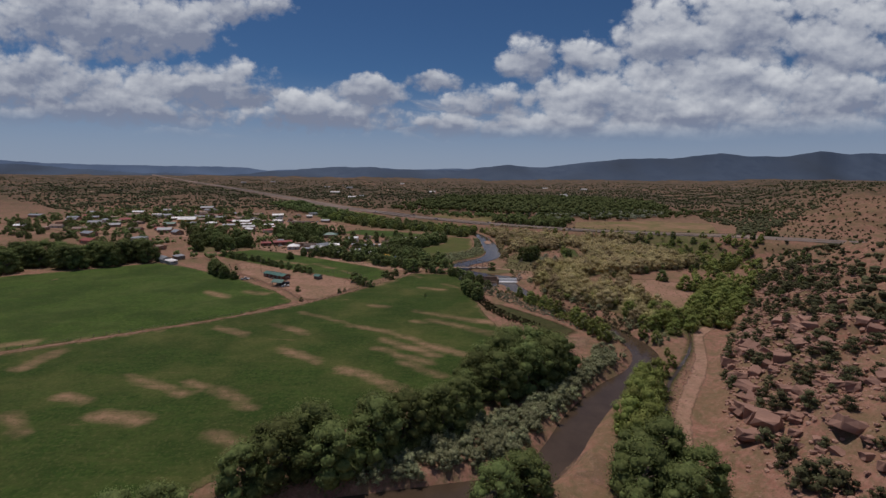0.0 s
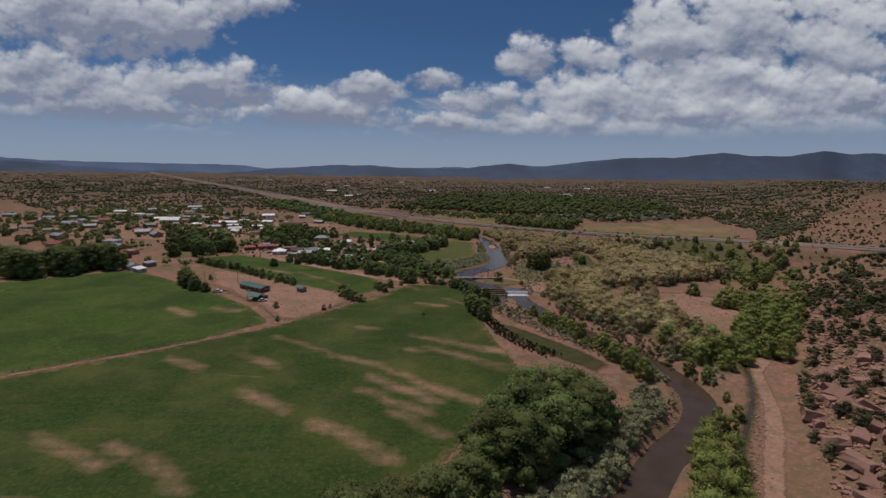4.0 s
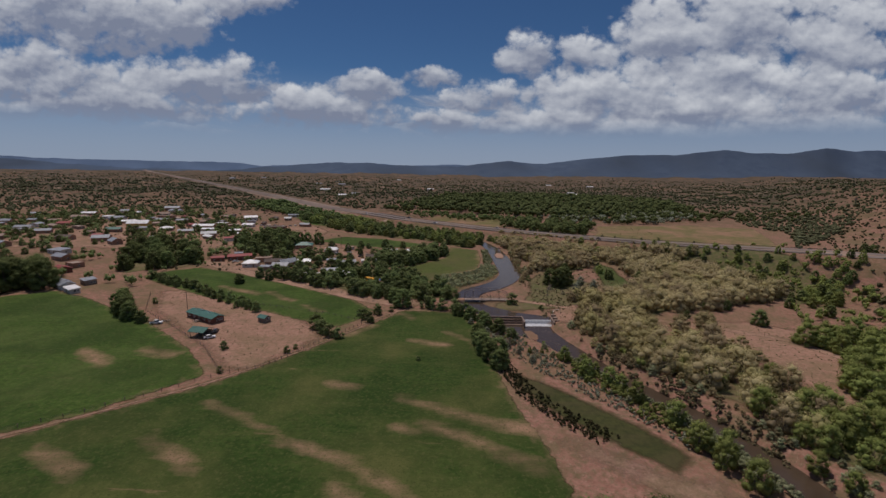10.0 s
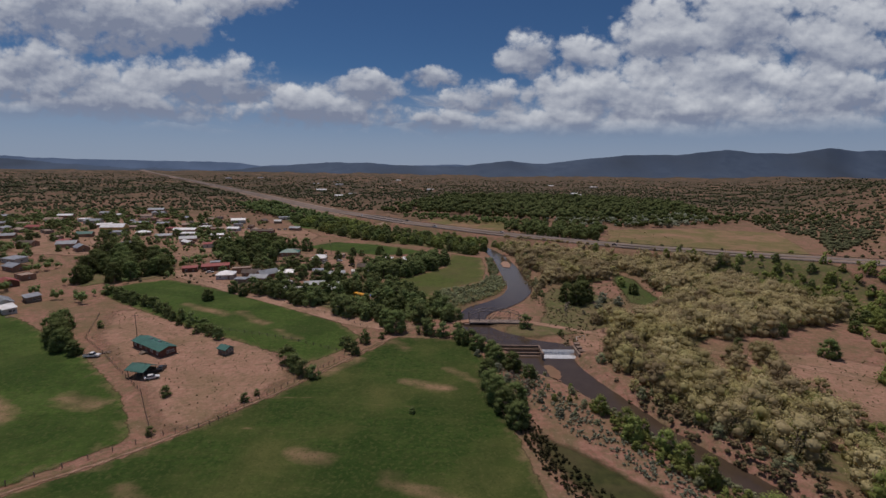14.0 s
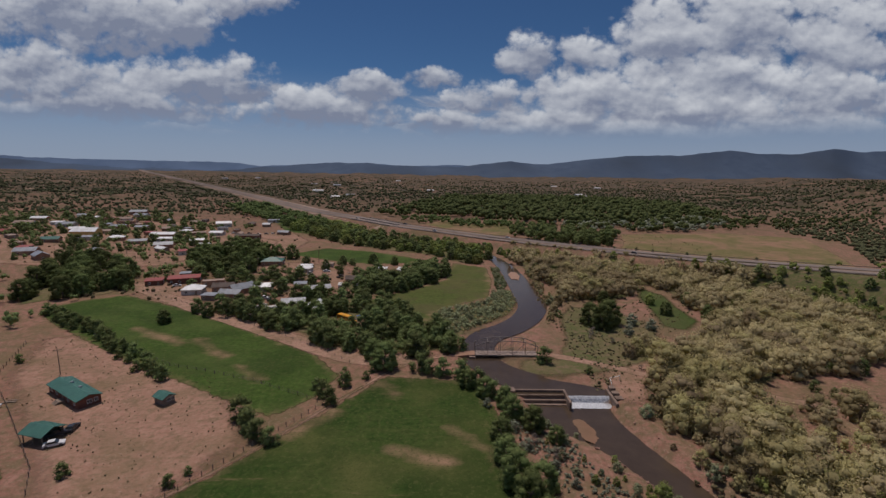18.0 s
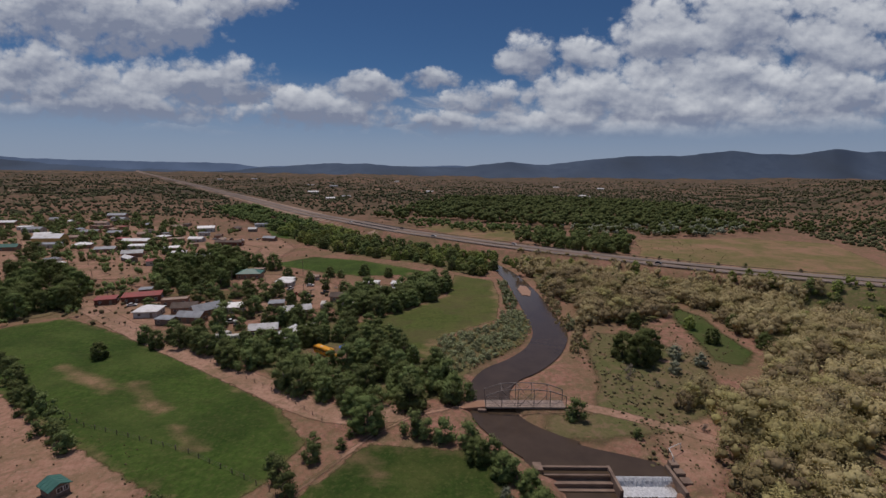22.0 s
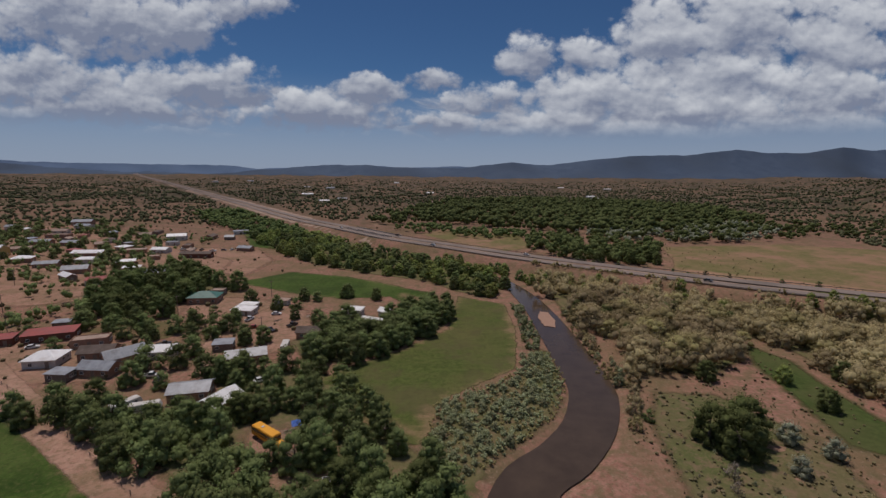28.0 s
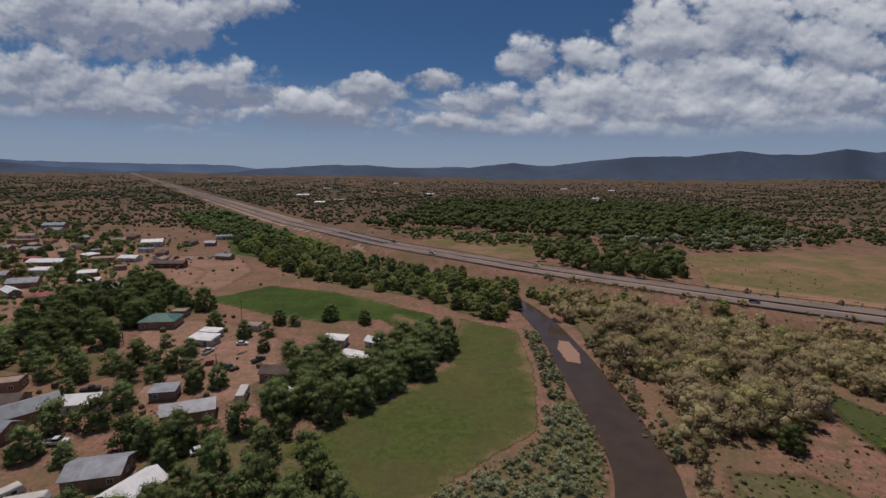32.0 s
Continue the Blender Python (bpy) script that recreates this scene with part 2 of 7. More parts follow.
# ---- plan ----
# river: x, y, half width
RIVER = ((-160, 55, 6), (-60, 78, 4), (-20, 88, 3.0), (8, 94, 2.6), (19, 97, 2.6), (31, 108, 2.6), (42, 125, 2.9), (57, 144, 2.8), (75, 160, 3.0),
         (84, 178, 3.2), (83, 197, 2.9), (75, 221, 2.9), (62, 245, 2.9), (53, 268, 3.3), (46.5, 283, 5.0), (40, 295, 10), (38, 304, 11.5), (30, 311.5, 6),
         (20.5, 321, 4.2), (15.4, 331, 4.0), (15.2, 345, 4.0), (20.5, 356.5, 4.3), (29.5, 364.5, 4.4), (39.5, 378, 4.3), (46.4, 396, 4.7), (47.6, 412, 4.9),
         (48, 433, 4.8), (48, 460, 4.4), (47.5, 480, 3.8), (46, 500, 3.4), (42, 525, 2.4), (32, 552, 1.6), (0, 590, 1.4), (-40, 640, 1.4), (-75, 690, 1.6))


def smooth_line(pts, n=3):
    P = [np.array(p, float) for p in pts]
    P = [2 * P[0] - P[1]] + P + [2 * P[-1] - P[-2]]
    out = []
    for a, b, c, d in zip(P[:-3], P[1:-2], P[2:-1], P[3:]):
        for k in range(n):
            t = k / n
            out.append(tuple(.5 * (2 * b + (c - a) * t + (2 * a - 5 * b + 4 * c - d) * t * t + (3 * b - a - 3 * c + d) * t ** 3)))
    return out + [tuple(P[-2])]


RIVER = smooth_line(RIVER)
DAM_Y = 303.0
LOW, HIGH = -2.2, -0.45
# highway centre: x, y, z
HIGHWAY = ((-2900, 4700, 22), (-2000, 3400, 16), (-690, 1550, 11), (-340, 1062, 8), (-180, 845, 5), (-108, 765, 5), (-41, 680, 5), (9, 640, 5),
           (48, 600, 5), (107, 545, 7), (155, 501, 8.5), (199, 461, 11.2), (271, 398, 17), (420, 264, 22), (700, 12, 30))
HILL_TOE = ((50, -60), (58, 60), (73, 112), (88, 138), (109, 173), (137, 206), (192, 285), (238, 350), (330, 400), (900, 420))


def along(px, py, line, extra=0):
    """Distance of points from a line, the side (+ right of it) and the line's own third value there."""
    px, py = np.asarray(px, float), np.asarray(py, float)
    best = np.full(px.shape, 1e9)
    side = np.zeros(px.shape)
    value = np.zeros(px.shape)
    for a, b in zip(line[:-1], line[1:]):
        ax, ay, bx, by = a[0], a[1], b[0], b[1]
        ux, uy = bx - ax, by - ay
        l2 = ux * ux + uy * uy
        t = np.clip(((px - ax) * ux + (py - ay) * uy) / l2, 0, 1)
        d = np.hypot(px - ax - t * ux, py - ay - t * uy)
        near = d < best
        best = np.where(near, d, best)
        side = np.where(near, np.sign((px - ax) * uy - (py - ay) * ux), side)
        if extra:
            value = np.where(near, a[2] + t * (b[2] - a[2]), value)
    return best, side, value


def sstep(x, lo, hi):
    t = np.clip((x - lo) / (hi - lo), 0, 1)
    return t * t * (3 - 2 * t)


def waves(x, y, size, seed):
    """Cheap rolling noise, -1 to 1."""
    r = np.random.RandomState(seed)
    z = np.zeros(np.shape(x))
    amp = 0
    for k in range(7):
        a = r.uniform(0, math.tau)
        f = (1.0 + 0.7 * k) / size
        w = 1 / (1 + 0.55 * k)
        z = z + w * np.sin(math.tau * f * (x * math.cos(a) + y * math.sin(a)) + r.uniform(0, 6.28) + 1.3 * np.sin(math.tau * f * 0.6 * (y * math.cos(a) - x * math.sin(a)) + k))
        amp += w
    return z / amp * 1.6


def land(x, y):
    """The ground's height."""
    x, y = np.asarray(x, float), np.asarray(y, float)
    far = sstep(y, 620, 1100)
    z = 0.12 * waves(x, y, 40, 1)
    # town side rises slowly
    z = z + sstep(-x, 190, 420) * 4.0 * sstep(y, 330, 520)
    # distance: rolling scrub land
    z = z + far * (8 + 7 * waves(x, y, 420, 2) + 3.5 * waves(x, y, 150, 3)) * sstep(np.abs(x - 150 - 0.1 * y), 120, 420)
    z = z + sstep(y, 1300, 2300) * (3 + 7 * waves(x, y, 700, 4))
    # hills east of the highway
    e = x - (0.60 * (y - 266) + 190)
    he = sstep(e, 0, 240) * sstep(y, 480, 640)
    gully = np.abs(waves(x, y, 130, 5))
    z = z + he * (20 + 16 * (1 - gully) + 6 * waves(x, y, 330, 6)) * (1 - 0.4 * sstep(y, 1500, 2500))
    # near slope of red rock
    d, s, _ = along(x, y, HILL_TOE)
    up = np.where(s > 0, d, 0)
    hill = np.where(up < 24, 0.58 * up, 13.9 + 0.24 * (up - 24))
    hill = np.minimum(hill, 46 + 0.02 * up)
    hill = hill * (1 + 0.16 * waves(x, y, 38, 7) * sstep(up, 3, 20)) + sstep(up, 2, 12) * 0.8 * waves(x, y, 11, 8)
    z = z + hill * (1 - sstep(y, 430, 560))
    # highway bank
    dh, _, zh = along(x, y, HIGHWAY, 1)
    wide = np.maximum(2.2 * np.maximum(np.abs(zh - z), 3), 90 * sstep(y, 760, 1000))
    k = sstep(dh, 14, 14 + wide)
    z = np.where(dh < 900, zh - 0.35 + (z - zh + 0.35) * k, z)
    # river bed
    dr, _, w = along(x, y, RIVER, 1)
    top = np.where(y > DAM_Y + 1.0, HIGH, LOW)
    top = LOW + (HIGH - LOW) * sstep(y, DAM_Y - 1.5, DAM_Y + 1.5)
    top = np.where(x > 60, LOW, top)
    bank = sstep(dr, w, w + 5.5)
    z = np.where(dr < w + 5.5, (top - 1.0) * (1 - bank) + z * bank, z)
    return z


GRID = {}


def ht(x, y):
    """The height of the ground sheet at one place."""
    xs, ys, zs = GRID["x"], GRID["y"], GRID["z"]
    i = min(max(int(np.searchsorted(xs, x)) - 1, 0), len(xs) - 2)
    j = min(max(int(np.searchsorted(ys, y)) - 1, 0), len(ys) - 2)
    u = (x - xs[i]) / (xs[i + 1] - xs[i])
    v = (y - ys[j]) / (ys[j + 1] - ys[j])
    return float((zs[j, i] * (1 - u) + zs[j, i + 1] * u) * (1 - v) + (zs[j + 1, i] * (1 - u) + zs[j + 1, i + 1] * u) * v)


def inside(poly, x, y):
    x, y = np.asarray(x, float), np.asarray(y, float)
    res = np.zeros(x.shape, bool)
    j = len(poly) - 1
    for i in range(len(poly)):
        xi, yi, xj, yj = *poly[i], *poly[j]
        cut = ((yi > y) != (yj > y)) & (x < (xj - xi) * (y - yi) / (yj - yi + 1e-12) + xi)
        res ^= cut
        j = i
    return res


# ---- building helpers ----
def mesh_of(name, verts, faces, mat, smooth=False):
    me = bpy.data.meshes.new(name)
    me.from_pydata(verts, [], faces)
    if mat:
        me.materials.append(M[mat] if isinstance(mat, str) else mat)
    if smooth:
        me.polygons.foreach_set("use_smooth", [True] * len(me.polygons))
    me.update()
    return me


def part(name, bm, mat, parent, label=""):
    me = bpy.data.meshes.new(name)
    bm.to_mesh(me)
    bm.free()
    me.materials.append(M[mat] if isinstance(mat, str) else mat)
    ob = new(name, me)
    ob.parent = parent
    if label:
        ob["label"] = label
    return ob


def box(bm, x0, y0, z0, x1, y1, z1, m=None):
    vs = [bm.verts.new(p) for p in ((x0, y0, z0), (x1, y0, z0), (x1, y1, z0), (x0, y1, z0), (x0, y0, z1), (x1, y0, z1), (x1, y1, z1), (x0, y1, z1))]
    for f in ((3, 2, 1, 0), (4, 5, 6, 7), (0, 1, 5, 4), (1, 2, 6, 5), (2, 3, 7, 6), (3, 0, 4, 7)):
        bm.faces.new([vs[i] for i in f])
    if m is not None:
        bmesh.ops.transform(bm, matrix=m, verts=vs)
    return vs


def boxed(*args, bevel=0.0):
    bm = bmesh.new()
    box(bm, *args)
    if bevel:
        bmesh.ops.bevel(bm, geom=bm.edges[:], offset=bevel, segments=2, affect="EDGES")
    return bm


def beam(bm, a, b, w, h=None):
    """A square bar from a to b."""
    a, b = Vector(a), Vector(b)
    h = h or w
    d = b - a
    m = Matrix.Translation(a) @ d.to_track_quat("Z", "Y").to_matrix().to_4x4()
    box(bm, -w / 2, -h / 2, 0, w / 2, h / 2, d.length, m)


def barred(a, b, w, h=None):
    bm = bmesh.new()
    beam(bm, a, b, w, h)
    return bm


def thing(name, m, label, category, group=""):
    e = new(name)
    e.matrix_world = m
    e.empty_display_size = 0.5
    return tagged(e, label, category, group)


def structure(name, me, label, category):
    return tagged(new(name, me), label, category, kind="structure")


# ---- ground ----
def spread(lo, flo, fhi, hi, step, grow):
    mid = list(np.arange(flo, fhi + step / 2, step))
    a, s = [], step
    v = flo
    while v > lo:
        s *= grow
        v -= s
        a.append(v)
    b, s = [], step
    v = fhi
    while v < hi:
        s *= grow
        v += s
        b.append(v)
    return np.array(a[::-1] + mid + b)


def ground_sheet():
    xs = spread(-4700, -110, 170, 4700, 2.2, 1.045)
    ys = spread(-1500, 40, 560, 4800, 2.2, 1.035)
    gx, gy = np.meshgrid(xs, ys)
    z = land(gx, gy)
    GRID.update(x=xs, y=ys, z=z)
    nx, ny = len(xs), len(ys)
    verts = np.stack([gx.ravel(), gy.ravel(), z.ravel()], 1)
    i = np.arange(nx * ny).reshape(ny, nx)
    f = np.stack([i[:-1, :-1].ravel(), i[:-1, 1:].ravel(), i[1:, 1:].ravel(), i[1:, :-1].ravel()], 1)
    me = mesh_of("ground", verts.tolist(), f.tolist(), GROUND, True)
    structure("ground", me, "red sandy soil with dry scrub reaching to the hills", "ground")


def mottle(m, layers):
    """Lay spots of other colours over a material: scale, low, high, colour, amount, detail."""
    nt = m.node_tree
    bs = nt.nodes["Principled BSDF"]
    c = bs.inputs["Base Color"].links[0].from_socket
    tc = nt.nodes.new("ShaderNodeTexCoord")
    for scale, lo, hi, colour, amount, detail in layers:
        n = nt.nodes.new("ShaderNodeTexNoise")
        n.inputs["Scale"].default_value, n.inputs["Detail"].default_value, n.inputs["Roughness"].default_value = scale, detail, 0.7
        nt.links.new(tc.outputs["Object"], n.inputs["Vector"])
        r = nt.nodes.new("ShaderNodeMapRange")
        nt.links.new(n.outputs["Fac"], r.inputs[0])
        r.inputs[1].default_value, r.inputs[2].default_value, r.inputs[4].default_value = lo, hi, amount
        mx = nt.nodes.new("ShaderNodeMix")
        mx.data_type = "RGBA"
        nt.links.new(r.outputs[0], mx.inputs[0])
        nt.links.new(c, mx.inputs[6])
        mx.inputs[7].default_value = (*colour, 1)
        c = mx.outputs[2]
    nt.links.new(c, bs.inputs["Base Color"])
    return c


TUFTS = ((.05, .5, .64, (.17, .135, .07), .55, 5), (.2, .48, .60, (.15, .125, .065), .6, 8), (.65, .50, .60, (.13, .11, .055), .65, 6), (1.3, .56, .64, (.42, .285, .21), .55, 5), (2.2, .56, .64, (.12, .085, .05), .7, 4))


def ground_material():
    """Red soil with dry grass, stony flecks and scrub."""
    m = material("ground_soil", (.255, .124, .090), (.375, .208, .155), .5, .97, .5, c=(.21, .14, .08), cscale=.035, spec=.1)
    nt = m.node_tree
    bs = nt.nodes["Principled BSDF"]
    c = mottle(m, TUFTS)
    brush = mottle(m, ((.10, .45, .55, (.052, .052, .032), .72, 6), (.012, .33, .58, (.066, .060, .040), .78, 4), (.03, .60, .68, (.42, .30, .22), .6, 5)))
    # open scrub land beyond the valley
    tc = nt.nodes.new("ShaderNodeTexCoord")
    sep = nt.nodes.new("ShaderNodeSeparateXYZ")
    nt.links.new(tc.outputs["Object"], sep.inputs[0])
    far = nt.nodes.new("ShaderNodeMapRange")
    nt.links.new(sep.outputs[1], far.inputs[0])
    far.inputs[1].default_value, far.inputs[2].default_value = 620, 1150
    mx = nt.nodes.new("ShaderNodeMix")
    mx.data_type = "RGBA"
    nt.links.new(far.outputs[0], mx.inputs[0])
    nt.links.new(c, mx.inputs[6])
    nt.links.new(brush, mx.inputs[7])
    nt.links.new(mx.outputs[2], bs.inputs["Base Color"])
    return m


GROUND = ground_material()
ground_sheet()


# ---- fields, roads, water ----
from mathutils.geometry import delaunay_2d_cdt


def ragged(poly, step, jit, seed):
    r = random.Random(seed)
    out = []
    for a, b in zip(poly, poly[1:] + poly[:1]):
        n = max(1, int(math.dist(a, b) / step))
        for k in range(n):
            t = k / n
            out.append((a[0] + (b[0] - a[0]) * t + r.uniform(-jit, jit), a[1] + (b[1] - a[1]) * t + r.uniform(-jit, jit)))
    return out


def sheet(name, poly, mat, lift=0.1, step=4.0, jit=0.5, seed=1, bare=None):
    """A patch of ground cover laid over the land, with ragged edges."""
    edge = ragged(list(poly), step * 0.5, jit, seed)
    ex, ey = np.array(edge).T
    gx, gy = np.meshgrid(np.arange(ex.min(), ex.max(), step), np.arange(ey.min(), ey.max(), step))
    gx, gy = gx.ravel(), gy.ravel()
    ok = inside(edge, gx, gy)
    gx, gy = gx[ok], gy[ok]
    ring = [(*p, 0) for p in edge + edge[:1]]
    ok = along(gx, gy, ring)[0] > step * 0.4
    gx, gy = gx[ok], gy[ok]
    n = len(edge)
    pts = [Vector(p) for p in edge] + [Vector((a, b)) for a, b in zip(gx, gy)]
    vs, _, fs, *_ = delaunay_2d_cdt(pts, [], [list(range(n))], 1, 1e-5)
    x = np.array([p[0] for p in vs])
    y = np.array([p[1] for p in vs])
    z = land(x, y) + lift
    me = mesh_of(name, np.stack([x, y, z], 1).tolist(), [list(f) for f in fs], mat, True)
    rim = along(x, y, ring)[0]
    at = me.attributes.new("rim", "FLOAT", "POINT")
    at.data.foreach_set("value", np.minimum(rim, 30).astype(np.float32))
    at = me.attributes.new("bare", "FLOAT", "POINT")
    d = np.full(x.shape, 1e3)
    for x0, y0, x1, y1, w in bare or ():
        d = np.minimum(d, along(x, y, ((x0, y0), (x1, y1)))[0] - w * .55)
    at.data.foreach_set("value", np.clip(d, -20, 40).astype(np.float32))
    return me


def grass_material(name, a, b, dry, rows=0.0, thin=3.0, bareness=0.5, wob_=16):
    """Pasture: blades of two greens, broad dry tints, bare earth along streaks and at the edges."""
    m = material(name, a, b, .55, .95, .5, c=dry, cscale=.035, spec=.1)
    nt = m.node_tree
    bs = nt.nodes["Principled BSDF"]
    old = bs.inputs["Base Color"].links[0].from_socket
    tc = nt.nodes.new("ShaderNodeTexCoord")

    def noise_(scale, detail=5, vec=None):
        n = nt.nodes.new("ShaderNodeTexNoise")
        n.inputs["Scale"].default_value, n.inputs["Detail"].default_value, n.inputs["Roughness"].default_value = scale, detail, .65
        nt.links.new(vec or tc.outputs["Object"], n.inputs["Vector"])
        return n.outputs["Fac"]

    def math_(op, x, y):
        n = nt.nodes.new("ShaderNodeMath")
        n.operation = op
        for s, v in zip(n.inputs, (x, y)):
            if isinstance(v, bpy.types.NodeSocket):
                nt.links.new(v, s)
            else:
                s.default_value = v
        return n.outputs[0]

    def ramp(x, lo, hi, to=1.0):
        n = nt.nodes.new("ShaderNodeMapRange")
        nt.links.new(x, n.inputs[0])
        n.inputs[1].default_value, n.inputs[2].default_value, n.inputs[4].default_value = lo, hi, to
        return n.outputs[0]

    def mix(f, x, colour):
        n = nt.nodes.new("ShaderNodeMix")
        n.data_type = "RGBA"
        nt.links.new(f, n.inputs[0])
        nt.links.new(x, n.inputs[6])
        n.inputs[7].default_value = (*colour, 1)
        return n.outputs[2]

    def attr(key):
        n = nt.nodes.new("ShaderNodeAttribute")
        n.attribute_name = key
        return n.outputs["Fac"]

    # streaks lie along the old irrigation borders
    mp = nt.nodes.new("ShaderNodeMapping")
    mp.inputs["Rotation"].default_value = (0, 0, radians(38))
    mp.inputs["Scale"].default_value = (.022, .16, 1)
    nt.links.new(tc.outputs["Object"], mp.inputs["Vector"])
    streak = noise_(1.0, 6, mp.outputs[0])
    c = mix(ramp(noise_(3.0, 4), .55, .75, .6), old, a)
    c = mix(ramp(streak, .5, .72, .55), c, dry)
    c = mix(ramp(noise_(.09, 4), .54, .7, .5), c, a)
    wob = math_("MULTIPLY", math_("SUBTRACT", noise_(.22, 6), .5), wob_)
    wob2 = math_("MULTIPLY", math_("SUBTRACT", streak, .5), 9)
    soil = (.37, .225, .145)
    d = math_("ADD", math_("ADD", attr("bare"), math_("MULTIPLY", wob, .26)), math_("MULTIPLY", wob2, 1.1))
    c = mix(ramp(d, 2.6, -2.4, .92), c, soil)
    rim = math_("ADD", attr("rim"), wob)
    c = mix(ramp(rim, thin, -1.0, .45), c, soil)
    c = mix(ramp(streak, .66, .72, bareness), c, soil)
    if rows:
        wv = nt.nodes.new("ShaderNodeTexWave")
        wv.inputs["Scale"].default_value, wv.inputs["Distortion"].default_value = rows, 1.0
        mr = nt.nodes.new("ShaderNodeMapping")
        mr.inputs["Rotation"].default_value = (0, 0, radians(25))
        nt.links.new(tc.outputs["Object"], mr.inputs["Vector"])
        nt.links.new(mr.outputs[0], wv.inputs["Vector"])
        c = mix(ramp(wv.outputs["Fac"], .4, .9, .22), c, (.15, .125, .06))
    nt.links.new(c, bs.inputs["Base Color"])
    return m


def fade_edges(m, lo, hi, wobble):
    """Let the rim of a ground cover give way to the soil below in ragged flecks."""
    nt = m.node_tree
    out = nt.nodes["Material Output"]
    bs = out.inputs[0].links[0].from_socket
    at = nt.nodes.new("ShaderNodeAttribute")
    at.attribute_name = "rim"
    tc = nt.nodes.new("ShaderNodeTexCoord")
    no = nt.nodes.new("ShaderNodeTexNoise")
    no.inputs["Scale"].default_value, no.inputs["Detail"].default_value, no.inputs["Roughness"].default_value = .3, 7, .7
    nt.links.new(tc.outputs["Object"], no.inputs["Vector"])
    ma = nt.nodes.new("ShaderNodeMath")
    ma.operation = "MULTIPLY_ADD"
    nt.links.new(no.outputs["Fac"], ma.inputs[0])
    ma.inputs[1].default_value = wobble
    nt.links.new(at.outputs["Fac"], ma.inputs[2])
    mr = nt.nodes.new("ShaderNodeMapRange")
    nt.links.new(ma.outputs[0], mr.inputs[0])
    mr.inputs[1].default_value, mr.inputs[2].default_value = lo + wobble / 2, hi + wobble / 2
    tr = nt.nodes.new("ShaderNodeBsdfTransparent")
    mx = nt.nodes.new("ShaderNodeMixShader")
    nt.links.new(mr.outputs[0], mx.inputs[0])
    nt.links.new(tr.outputs[0], mx.inputs[1])
    nt.links.new(bs, mx.inputs[2])
    nt.links.new(mx.outputs[0], out.inputs[0])
    return m


COVER_TUFTS = ((.05, .49, .64, (.20, .15, .08), .55, 6), (.22, .51, .61, (.175, .13, .075), .55, 7), (.8, .52, .62, (.15, .115, .06), .6, 5), (1.6, .57, .64, (.48, .34, .26), .5, 4), (2.6, .57, .64, (.17, .11, .07), .6, 4))
for key, lo, hi, wob in (("dirt", .0, 5.0, 9), ("sand", .0, 5, 9), ("garden", .1, .8, 1.5)):
    M[key + "_cover"] = fade_edges(material(key + "_cover", *{"dirt": ((.325, .178, .127), (.42, .25, .182)), "sand": ((.29, .17, .125), (.36, .225, .165)), "garden": ((.16, .105, .06), (.2, .14, .075))}[key],
                                            .5, .95, .3, c={"dirt": (.27, .17, .11), "sand": (.28, .19, .12), "garden": (.11, .11, .045)}[key], cscale=.07, spec=.1), lo, hi, wob)
M["track_cover"] = fade_edges(material("track_cover", (.36, .205, .15), (.46, .29, .215), .5, .95, .3, c=(.27, .17, .11), cscale=.07, spec=.1), .1, .9, 2.2)
for key in ("dirt_cover", "sand_cover", "track_cover"):
    mottle(M[key], COVER_TUFTS)
G_FIELD = grass_material("pasture_grass", (.025, .052, .010), (.058, .096, .021), (.10, .108, .034))
G_LUSH = grass_material("lush_grass", (.034, .068, .012), (.080, .130, .027), (.082, .118, .030), bareness=0.1)
G_BEND = grass_material("mown_meadow", (.055, .08, .018), (.11, .142, .036), (.125, .122, .044), rows=.55, bareness=0.0)
G_SLOUGH = grass_material("slough_grass", (.045, .068, .018), (.085, .115, .034), (.11, .11, .045), thin=1.0, bareness=0.0, wob_=3)
G_DRY = grass_material("dry_meadow", (.125, .125, .046), (.20, .17, .072), (.25, .165, .095), bareness=0.3)
G_BANK = grass_material("bank_grass", (.085, .105, .036), (.14, .14, .055), (.18, .14, .075), thin=2, bareness=0.2, wob_=7)
G_SEDGE = grass_material("sedge_grass", (.040, .046, .018), (.080, .082, .030), (.10, .078, .042), thin=1.0, bareness=0.0, wob_=3)

for gm in (G_SEDGE, G_FIELD, G_LUSH, G_BEND, G_DRY, G_BANK, G_SLOUGH):
    fade_edges(gm, .1, .9 if gm not in (G_BANK, G_SLOUGH, G_SEDGE) else 3, 3.5)

BLADES = ((.03, .46, .60, (.021, .046, .009), .55, 4), (.16, .5, .66, (.050, .066, .018), .5, 6), (.9, .52, .64, (.115, .12, .042), .5, 5), (1.7, .55, .64, (.034, .044, .013), .55, 4))
for gm in (G_FIELD, G_LUSH):
    mottle(gm, BLADES)
mottle(G_BEND, BLADES[1:] + ((.04, .5, .62, (.12, .10, .05), .5, 4),))
mottle(G_DRY, ((.02, .46, .60, (.33, .19, .13), .8, 5), (.06, .5, .62, (.12, .125, .045), .7, 5), (.3, .52, .62, (.28, .20, .10), .6, 5)))
mottle(G_BANK, ((.35, .5, .6, (.23, .15, .10), .7, 6), (.9, .52, .62, (.07, .075, .03), .6, 5), (1.8, .55, .63, (.26, .21, .12), .5, 4)))

